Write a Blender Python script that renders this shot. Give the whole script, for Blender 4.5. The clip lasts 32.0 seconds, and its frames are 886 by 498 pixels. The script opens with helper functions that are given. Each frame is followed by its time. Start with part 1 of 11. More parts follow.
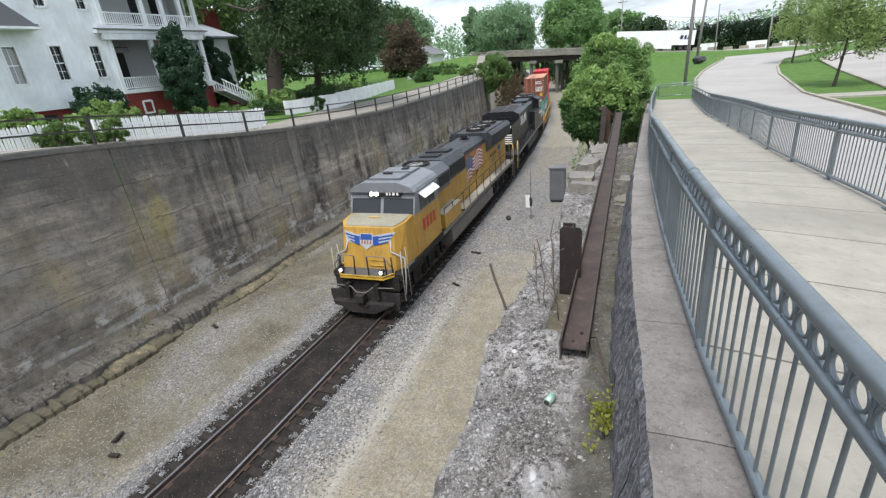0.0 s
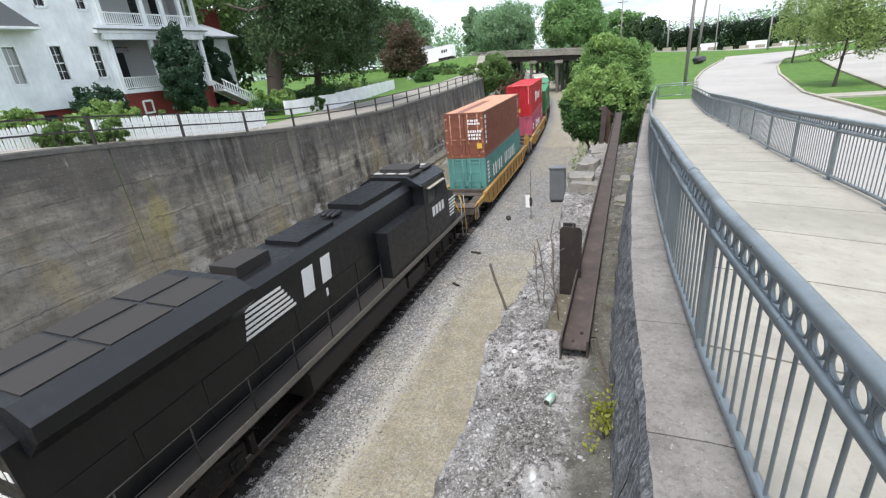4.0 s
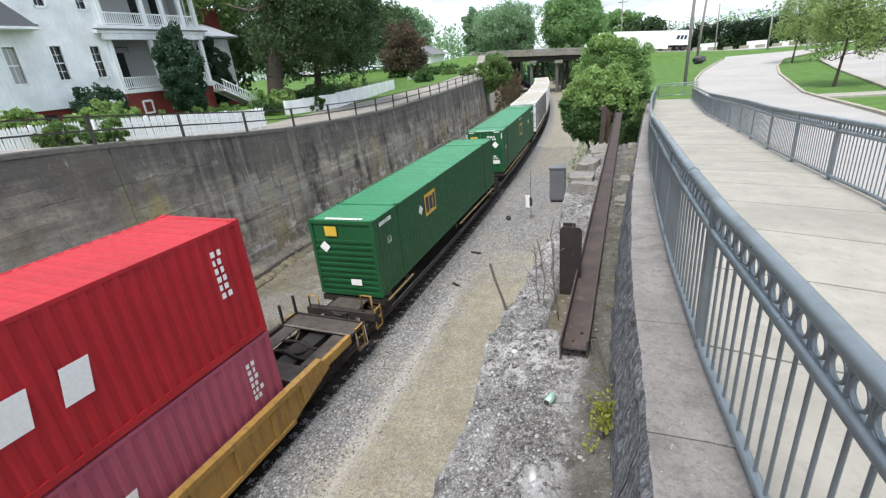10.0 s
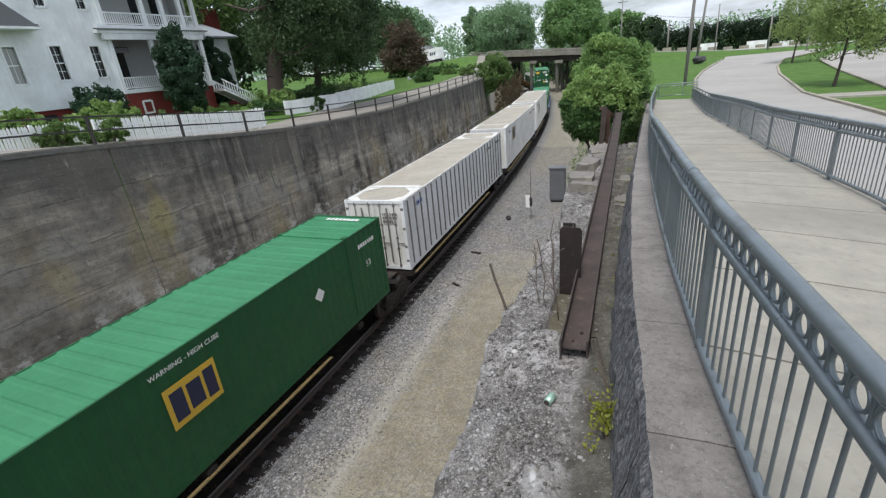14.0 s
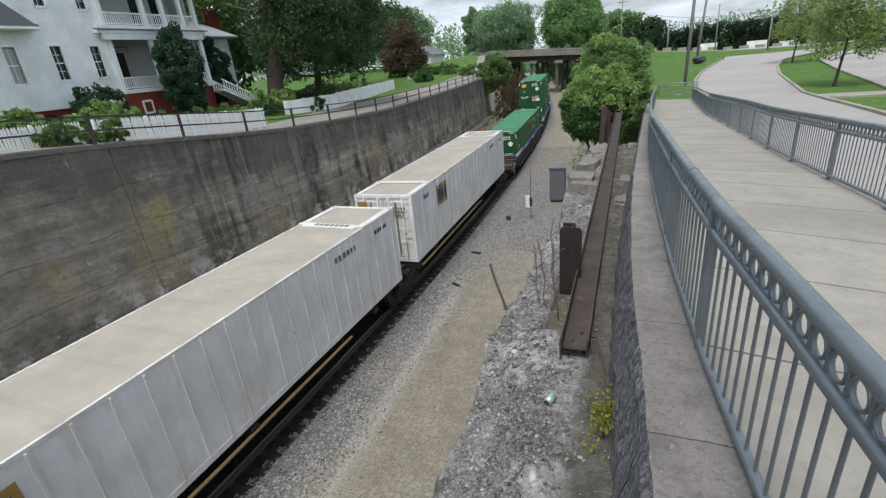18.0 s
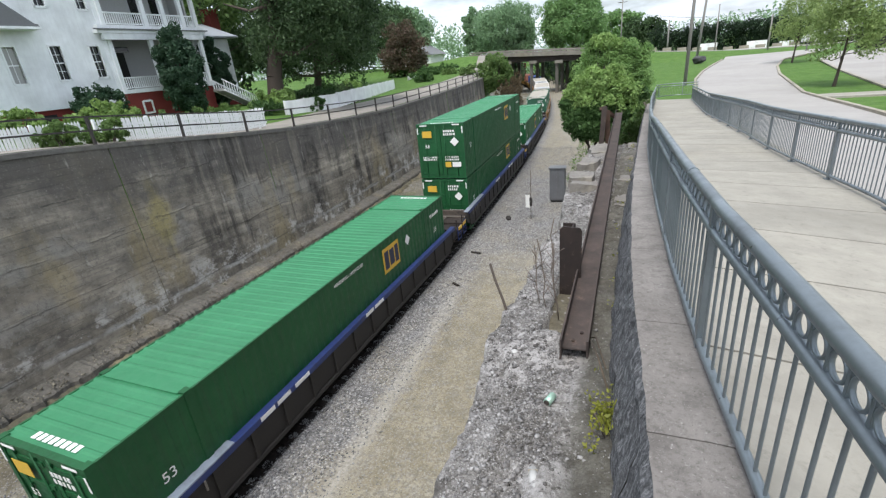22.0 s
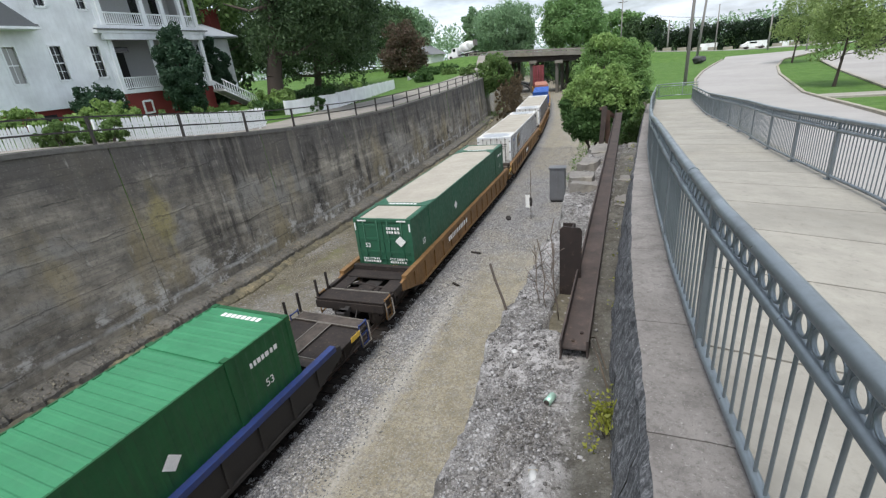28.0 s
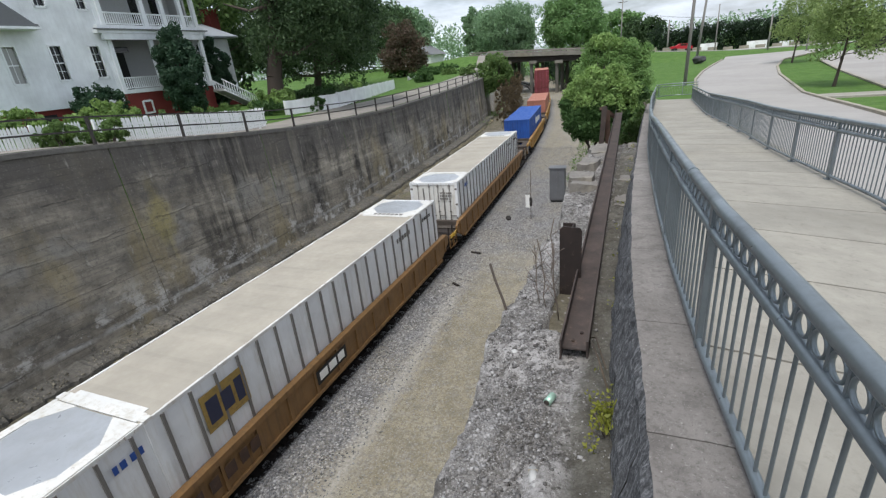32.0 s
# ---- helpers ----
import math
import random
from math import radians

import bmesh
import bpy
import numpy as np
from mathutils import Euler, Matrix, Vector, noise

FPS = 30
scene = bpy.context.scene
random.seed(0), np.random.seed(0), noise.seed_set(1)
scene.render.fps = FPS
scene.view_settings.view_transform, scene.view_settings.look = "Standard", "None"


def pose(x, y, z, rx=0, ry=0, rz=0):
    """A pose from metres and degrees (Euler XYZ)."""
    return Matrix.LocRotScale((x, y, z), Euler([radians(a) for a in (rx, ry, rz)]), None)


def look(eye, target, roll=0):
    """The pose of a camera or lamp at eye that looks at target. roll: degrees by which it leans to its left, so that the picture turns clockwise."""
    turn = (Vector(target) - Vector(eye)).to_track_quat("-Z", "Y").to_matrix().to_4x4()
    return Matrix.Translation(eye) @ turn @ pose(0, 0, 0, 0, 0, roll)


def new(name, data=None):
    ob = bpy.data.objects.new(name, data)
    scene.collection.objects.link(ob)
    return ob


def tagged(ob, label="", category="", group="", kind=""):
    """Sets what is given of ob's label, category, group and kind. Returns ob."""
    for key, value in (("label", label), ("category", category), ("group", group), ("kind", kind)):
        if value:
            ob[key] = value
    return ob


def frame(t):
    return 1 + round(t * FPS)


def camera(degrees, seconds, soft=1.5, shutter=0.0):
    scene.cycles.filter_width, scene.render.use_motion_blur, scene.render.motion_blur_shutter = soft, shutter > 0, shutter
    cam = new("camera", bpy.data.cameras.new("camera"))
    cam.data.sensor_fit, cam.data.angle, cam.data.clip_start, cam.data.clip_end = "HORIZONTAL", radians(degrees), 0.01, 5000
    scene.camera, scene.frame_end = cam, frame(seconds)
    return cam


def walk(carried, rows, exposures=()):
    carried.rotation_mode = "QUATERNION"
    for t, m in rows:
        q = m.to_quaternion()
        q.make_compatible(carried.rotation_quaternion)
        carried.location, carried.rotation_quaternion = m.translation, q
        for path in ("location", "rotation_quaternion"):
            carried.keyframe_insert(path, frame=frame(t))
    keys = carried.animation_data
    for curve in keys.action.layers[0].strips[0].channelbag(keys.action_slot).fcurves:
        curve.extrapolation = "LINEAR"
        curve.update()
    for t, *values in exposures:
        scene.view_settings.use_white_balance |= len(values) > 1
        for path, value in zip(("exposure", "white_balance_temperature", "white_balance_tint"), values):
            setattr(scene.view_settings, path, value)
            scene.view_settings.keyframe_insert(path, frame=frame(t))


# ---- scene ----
# ---------------------------------------------------------------- camera
cam = camera(87.38, 32.0, soft=1.3)
EYE = Vector((9.571, 0.0, 8.856))
VIEW = look(EYE, EYE + Vector((-0.3902, 0.8421, -0.3724)), -5.66)
walk(cam, [(0.0, VIEW), (32.0, VIEW)], exposures=[(0.0, 0.86), (1.5, 0.92), (3.5, 1.10), (5.5, 1.02), (7.0, 0.98), (11.0, 1.08), (12.0, 0.98), (13.0, 0.78), (14.0, 0.50), (16.0, 0.44), (19.0, 0.38), (20.0, 0.52), (22.0, 0.84), (25.5, 0.88), (28.0, 0.68), (29.0, 0.64), (30.0, 0.62), (31.0, 0.47), (32.0, 0.48)])

# ---------------------------------------------------------------- light
world = bpy.data.worlds.new("world")
scene.world = world
world.use_nodes = True
wn, wl = world.node_tree.nodes, world.node_tree.links
SUN_EL, SUN_ROT = radians(64), radians(180)
sky = wn.new("ShaderNodeTexSky")
sky.sky_type, sky.sun_disc = "NISHITA", False
sky.sun_elevation, sky.sun_rotation = SUN_EL, SUN_ROT
sky.air_density, sky.dust_density, sky.ozone_density = 1.0, 3.0, 1.0
# cloud deck: a bright broken overcast all over the sky
tc = wn.new("ShaderNodeTexCoord")
mp = wn.new("ShaderNodeMapping")
mp.inputs["Scale"].default_value = (1.0, 1.0, 3.5)
cl = wn.new("ShaderNodeTexNoise")
cl.inputs["Scale"].default_value, cl.inputs["Detail"].default_value, cl.inputs["Roughness"].default_value = 3.2, 7.0, 0.6
cr = wn.new("ShaderNodeValToRGB")
cr.color_ramp.elements[0].position, cr.color_ramp.elements[0].color = 0.36, (0.20, 0.20, 0.20, 1)
cr.color_ramp.elements[1].position, cr.color_ramp.elements[1].color = 0.62, (1, 1, 1, 1)
mx = wn.new("ShaderNodeMix")
mx.data_type = "RGBA"
mx.inputs["B"].default_value = (9.9, 10.85, 12.3, 1)
wl.new(tc.outputs["Generated"], mp.inputs["Vector"])
wl.new(mp.outputs["Vector"], cl.inputs["Vector"])
wl.new(cl.outputs["Fac"], cr.inputs["Fac"])
wl.new(cr.outputs["Color"], mx.inputs["Factor"])
wl.new(sky.outputs["Color"], mx.inputs["A"])
wl.new(mx.outputs["Result"], wn["Background"].inputs["Color"])
wn["Background"].inputs["Strength"].default_value = 0.080

sun_data = bpy.data.lights.new("sun", "SUN")
sun_data.energy, sun_data.angle, sun_data.color = 1.9, radians(20), (1.0, 0.975, 0.94)
sun = new("sun", sun_data)
sun.matrix_world = look((0, 0, 60), (0 - math.sin(SUN_ROT) * math.cos(SUN_EL), 0 - math.cos(SUN_ROT) * math.cos(SUN_EL), 60 - math.sin(SUN_EL)))

# ---------------------------------------------------------------- plan: the track is an arc
KAPPA = 0.0022016          # curvature, 1/m
RAD = 1.0 / KAPPA


def arc(s, off=0.0, z=0.0):
    """The point s metres along the track, off metres to its right, z above the rail heads."""
    a = KAPPA * s
    return Vector((-RAD + (RAD + off) * math.cos(a), (RAD + off) * math.sin(a), z))


def arc_pose(s, off=0.0, z=0.0, turn=0.0):
    return Matrix.Translation(arc(s, off, z)) @ pose(0, 0, 0, 0, 0, math.degrees(KAPPA * s) + turn)


def lerp_table(table, s):
    """Smooth reading of a short table of (s, value)."""
    if s <= table[0][0]:
        return table[0][1]
    for (a, va), (b, vb) in zip(table, table[1:]):
        if s <= b:
            f = (s - a) / (b - a)
            return va + (vb - va) * f
    return table[-1][1]


WALL_TOP = [(-40, 7.9), (0, 7.7), (8, 7.45), (10.5, 7.28), (14, 6.95), (18.4, 6.5), (22, 6.2), (28.5, 5.9), (36, 5.72), (50, 5.78), (73, 5.95), (110, 7.2), (122, 8.6)]
WALK_Z = [(-60, 6.9), (0, 6.75), (7, 6.72), (16, 5.95), (18, 5.92), (27, 5.15), (29, 5.12), (40, 4.3), (50, 4.1), (90, 5.4), (125, 6.3)]
LEFT_FACE = -8.7
LEDGE_Z = 5.45

# ---------------------------------------------------------------- helpers for meshes
RNG = random.Random(7)


def box(bm, x0, x1, y0, y1, z0, z1):
    """An axis-aligned box added to bm."""
    v = [bm.verts.new(p) for p in ((x0, y0, z0), (x1, y0, z0), (x1, y1, z0), (x0, y1, z0), (x0, y0, z1), (x1, y0, z1), (x1, y1, z1), (x0, y1, z1))]
    for f in ((0, 3, 2, 1), (4, 5, 6, 7), (0, 1, 5, 4), (1, 2, 6, 5), (2, 3, 7, 6), (3, 0, 4, 7)):
        bm.faces.new([v[i] for i in f])
    return v


def prism(bm, poly, a, b, axis="y"):
    """A polygon given in the two other axes, drawn out along one axis from a to b."""
    def at(p, q, t):
        return {"x": (t, p, q), "y": (p, t, q), "z": (p, q, t)}[axis]
    lo = [bm.verts.new(at(p, q, a)) for p, q in poly]
    hi = [bm.verts.new(at(p, q, b)) for p, q in poly]
    n = len(poly)
    bm.faces.new(lo[::-1])
    bm.faces.new(hi)
    for i in range(n):
        bm.faces.new((lo[i], lo[(i + 1) % n], hi[(i + 1) % n], hi[i]))


def cyl(bm, p, q, r, n=10, r2=None, caps=True):
    """A round bar from p to q."""
    p, q = Vector(p), Vector(q)
    d = (q - p).normalized()
    u = d.orthogonal().normalized()
    w = d.cross(u)
    r2 = r if r2 is None else r2
    a = [bm.verts.new(p + (u * math.cos(6.28319 * i / n) + w * math.sin(6.28319 * i / n)) * r) for i in range(n)]
    b = [bm.verts.new(q + (u * math.cos(6.28319 * i / n) + w * math.sin(6.28319 * i / n)) * r2) for i in range(n)]
    for i in range(n):
        f = bm.faces.new((a[i], a[(i + 1) % n], b[(i + 1) % n], b[i]))
        f.smooth = True
    if caps:
        bm.faces.new(a[::-1])
        bm.faces.new(b)


def tube(bm, pts, r, n=8):
    """A bent round bar through pts, in one skin."""
    pts = [Vector(p) for p in pts]
    rings, u = [], None
    for i, p in enumerate(pts):
        a, b = pts[max(0, i - 1)], pts[min(len(pts) - 1, i + 1)]
        d = (b - a).normalized()
        u = d.orthogonal().normalized() if u is None else (u - d * u.dot(d)).normalized()
        w = d.cross(u)
        k = 1.0
        if 0 < i < len(pts) - 1:
            k = 1.0 / max(0.6, (p - a).normalized().dot(d))
        rings.append([bm.verts.new(p + (u * math.cos(6.28319 * j / n) + w * math.sin(6.28319 * j / n)) * r * k) for j in range(n)])
    for a, b in zip(rings, rings[1:]):
        for j in range(n):
            bm.faces.new((a[j], a[(j + 1) % n], b[(j + 1) % n], b[j])).smooth = True
    bm.faces.new(rings[0][::-1])
    bm.faces.new(rings[-1])


def quad(bm, a, b, c, d):
    bm.faces.new([bm.verts.new(p) for p in (a, b, c, d)])


def finish(name, bm, material, bevel=0.0, segments=1):
    if bevel:
        bmesh.ops.bevel(bm, geom=[e for e in bm.edges if e.is_manifold and e.calc_face_angle(0) > 0.5], offset=bevel, segments=segments, affect="EDGES", clamp_overlap=True)
    bmesh.ops.recalc_face_normals(bm, faces=bm.faces)
    me = bpy.data.meshes.new(name)
    bm.to_mesh(me)
    bm.free()
    if material is not None:
        me.materials.append(material)
    return me


def part(name, bm, material, parent, label="", bevel=0.0):
    """Links bm as one mesh object under a thing or a part."""
    ob = new(name, finish(name, bm, material, bevel))
    ob.parent = parent
    return tagged(ob, label)


def boxes(name, rows, material, parent, label="", bevel=0.0):
    """One part made of several boxes."""
    bm = bmesh.new()
    for r in rows:
        box(bm, *r)
    return part(name, bm, material, parent, label, bevel)


def thing(name, label, category, group="", m=None, kind=""):
    ob = new(name)
    ob.empty_display_size = 0.3
    if m is not None:
        ob.matrix_world = m
    return tagged(ob, label, category, group, kind)


def solid(name, bm, material, label, category, group="", kind="", bevel=0.0, m=None):
    ob = new(name, finish(name, bm, material, bevel))
    if m is not None:
        ob.matrix_world = m
    return tagged(ob, label, category, group, kind)


def mesh_np(name, verts, faces, material, smooth=False):
    me = bpy.data.meshes.new(name)
    me.from_pydata([tuple(v) for v in verts], [], [tuple(f) for f in faces])
    if smooth:
        me.polygons.foreach_set("use_smooth", [True] * len(me.polygons))
    if material is not None:
        me.materials.append(material)
    return me


# ---------------------------------------------------------------- materials
class Nodes:
    """Short hand for building a material's nodes."""

    def __init__(self, name):
        self.m = bpy.data.materials.new(name)
        self.m.use_nodes = True
        self.n, self.l = self.m.node_tree.nodes, self.m.node_tree.links
        self.b = self.n["Principled BSDF"]
        self.tc = self.n.new("ShaderNodeTexCoord")

    def link(self, a, b):
        self.l.new(a, b)

    def coords(self, scale=(1, 1, 1), what="Object"):
        mp = self.n.new("ShaderNodeMapping")
        mp.inputs["Scale"].default_value = scale
        self.link(self.tc.outputs[what], mp.inputs["Vector"])
        return mp.outputs["Vector"]

    def noise(self, scale, detail=5.0, rough=0.6, vec=None, dist=0.0):
        t = self.n.new("ShaderNodeTexNoise")
        t.inputs["Scale"].default_value, t.inputs["Detail"].default_value, t.inputs["Roughness"].default_value, t.inputs["Distortion"].default_value = scale, detail, rough, dist
        self.link(vec or self.tc.outputs["Object"], t.inputs["Vector"])
        return t.outputs["Fac"]

    def voronoi(self, scale, vec=None, feature="F1", out="Distance"):
        t = self.n.new("ShaderNodeTexVoronoi")
        t.feature = feature
        t.inputs["Scale"].default_value = scale
        self.link(vec or self.tc.outputs["Object"], t.inputs["Vector"])
        return t.outputs[out]

    def ramp(self, fac, stops):
        r = self.n.new("ShaderNodeValToRGB")
        e = r.color_ramp.elements
        while len(e) < len(stops):
            e.new(0.5)
        for el, (p, c) in zip(e, stops):
            el.position = p
            el.color = (*c, 1) if isinstance(c, tuple) else (c, c, c, 1)
        self.link(fac, r.inputs["Fac"])
        return r.outputs["Color"]

    def mix(self, fac, a, b, mode="MIX"):
        m = self.n.new("ShaderNodeMix")
        m.data_type, m.blend_type = "RGBA", mode
        for key, v in (("Factor", fac), ("A", a), ("B", b)):
            if isinstance(v, (int, float)):
                m.inputs[key].default_value = v if key == "Factor" else (v, v, v, 1)
            elif isinstance(v, tuple):
                m.inputs[key].default_value = (*v, 1)
            else:
                self.link(v, m.inputs[key])
        return m.outputs["Result"]

    def math(self, op, a, b=0.0):
        m = self.n.new("ShaderNodeMath")
        m.operation = op
        for i, v in enumerate((a, b)):
            if isinstance(v, (int, float)):
                m.inputs[i].default_value = v
            else:
                self.link(v, m.inputs[i])
        return m.outputs[0]

    def attr(self, name):
        a = self.n.new("ShaderNodeAttribute")
        a.attribute_name = name
        return a.outputs["Fac"]

    def random(self):
        return self.n.new("ShaderNodeObjectInfo").outputs["Random"]

    def island(self):
        return self.n.new("ShaderNodeNewGeometry").outputs["Random Per Island"]

    def axis(self, i, what="Object"):
        s = self.n.new("ShaderNodeSeparateXYZ")
        self.link(self.tc.outputs[what], s.inputs[0])
        return s.outputs[i]

    def bump(self, height, strength=0.4, distance=0.02):
        b = self.n.new("ShaderNodeBump")
        b.inputs["Strength"].default_value, b.inputs["Distance"].default_value = strength, distance
        self.link(height, b.inputs["Height"])
        self.link(b.outputs["Normal"], self.b.inputs["Normal"])

    def done(self, color, rough=0.8, metal=0.0, spec=0.4):
        for key, v in (("Base Color", color), ("Roughness", rough), ("Metallic", metal), ("Specular IOR Level", spec)):
            if isinstance(v, (int, float)):
                self.b.inputs[key].default_value = v
            elif isinstance(v, tuple):
                self.b.inputs[key].default_value = (*v, 1)
            else:
                self.link(v, self.b.inputs[key])
        return self.m


def lum(c, k):
    return tuple(min(1.0, v * k) for v in c)


def paint(name, col, rough=0.5, dirt=0.35, grime=(0.09, 0.075, 0.06), rust=0.0, metal=0.0, streak=True, vary=0.0, fade=0.12):
    """Weathered paint: faded patches, downward dirt streaks, fine grime, some rust."""
    k = Nodes(name)
    base = k.mix(k.ramp(k.noise(0.9, 4), [(0.3, 0.0), (0.7, 1.0)]), lum(col, 1 - fade), lum(col, 1 + fade))
    if vary:
        base = k.mix(k.math("MULTIPLY", k.random(), vary), base, lum(col, 0.55))
    d = k.ramp(k.noise(3.0, 8, 0.7, k.coords((2.2, 2.2, 0.25) if streak else (1, 1, 1))), [(0.48, 0.0), (0.72, 1.0)])
    c = k.mix(k.math("MULTIPLY", d, dirt), base, grime)
    if rust:
        rm = k.ramp(k.noise(5.0, 9, 0.75), [(0.60, 0.0), (0.66, 1.0)])
        c = k.mix(k.math("MULTIPLY", rm, rust), c, (0.16, 0.065, 0.03))
    fine = k.noise(60, 3)
    k.bump(fine, 0.12, 0.004)
    return k.done(c, k.ramp(k.noise(6, 4), [(0.3, max(0.05, rough - 0.1)), (0.7, min(1.0, rough + 0.15))]), metal)


def plain(name, col, rough=0.6, metal=0.0, spec=0.4, grain=0.15):
    k = Nodes(name)
    c = k.mix(k.noise(14, 5), lum(col, 1 - grain), lum(col, 1 + grain))
    k.bump(k.noise(50, 3), 0.15, 0.004)
    return k.done(c, rough, metal, spec)


def rusty(name, col=(0.10, 0.055, 0.035), col2=(0.05, 0.035, 0.03)):
    k = Nodes(name)
    c = k.mix(k.ramp(k.noise(2.2, 9, 0.7), [(0.35, 0.0), (0.65, 1.0)]), col2, col)
    c = k.mix(k.ramp(k.noise(9, 6, 0.7), [(0.58, 0.0), (0.75, 0.6)]), c, (0.20, 0.14, 0.10))
    k.bump(k.noise(40, 6, 0.7), 0.4, 0.006)
    return k.done(c, 0.82, 0.15)


def concrete(name, col, stain=(0.06, 0.057, 0.052), warm=(0.30, 0.25, 0.15), s=1.0, streaks=0.7, boards=0.0, moss=0.25, pits=0.35, vary=0.0, even=1.0):
    """Weathered concrete: aggregate, blotches, warm stains, dark run-off streaks, form-board ridges."""
    k = Nodes(name)
    blotch = k.noise(0.55 * s, 7, 0.65)
    c = k.mix(k.ramp(blotch, [(0.3, 0.0), (0.7, 1.0)]), lum(col, 1 - 0.28 * even), lum(col, 1 + 0.22 * even))
    c = k.mix(k.math("MULTIPLY", k.ramp(k.noise(0.28 * s, 5, 0.6, k.coords((1, 1, 0.6))), [(0.52, 0.0), (0.70, 1.0)]), moss * 2), c, warm)
    if vary:
        c = k.mix(k.math("MULTIPLY", k.random(), vary), c, lum(col, 0.62))
    if streaks:
        st = k.ramp(k.noise(1.1 * s, 8, 0.65, k.coords((1, 1, 0.09))), [(0.50, 0.0), (0.66, 1.0)])
        patch = k.ramp(k.noise(0.5 * s, 5, 0.6, k.coords((1, 1, 0.5))), [(0.38, 0.0), (0.62, 1.0)])
        c = k.mix(k.math("MULTIPLY", k.math("MULTIPLY", st, patch), streaks), c, stain)
    c = k.mix(k.ramp(k.noise(3.1 * s, 9, 0.75), [(0.42, 0.0), (0.62, pits)]), c, lum(col, 0.55))
    c = k.mix(k.ramp(k.noise(11 * s, 8, 0.78), [(0.54, 0.0), (0.70, min(1.0, pits * 1.6))]), c, lum(col, 0.42))
    c = k.mix(k.ramp(k.noise(31 * s, 9, 0.8), [(0.60, 0.0), (0.70, 0.8 * pits)]), c, lum(col, 1.6))
    h = k.noise(24 * s, 8, 0.75)
    if boards:
        wz = k.n.new("ShaderNodeTexWave")
        wz.bands_direction = "Z"
        wz.inputs["Scale"].default_value, wz.inputs["Distortion"].default_value, wz.inputs["Detail"].default_value = boards, 0.6, 2.0
        k.link(k.tc.outputs["Object"], wz.inputs["Vector"])
        line = k.ramp(wz.outputs["Fac"], [(0.0, 0.0), (0.06, 1.0)])
        c = k.mix(k.math("SUBTRACT", 1.0, line), c, lum(col, 0.55))
        h = k.mix(0.45, h, line)
    k.bump(h, 0.55, 0.012)
    return k.done(c, 0.92)


def foliage(name, dark, light, yellow=0.0):
    k = Nodes(name)
    r = k.island()
    c = k.mix(r, dark, light)
    c = k.mix(k.math("MULTIPLY", k.ramp(k.noise(1.2, 3), [(0.4, 0.0), (0.65, 1.0)]), 0.5), c, lum(light, 1.25))
    m = k.done(c, 0.55, 0.0, 0.3)
    k.b.inputs["Subsurface Weight"].default_value = 0.0
    tr = k.n.new("ShaderNodeBsdfTranslucent")
    k.link(c, tr.inputs["Color"])
    ms = k.n.new("ShaderNodeMixShader")
    ms.inputs[0].default_value = 0.36
    k.link(k.b.outputs[0], ms.inputs[1])
    k.link(tr.outputs[0], ms.inputs[2])
    k.link(ms.outputs[0], k.n["Material Output"].inputs["Surface"])
    return m



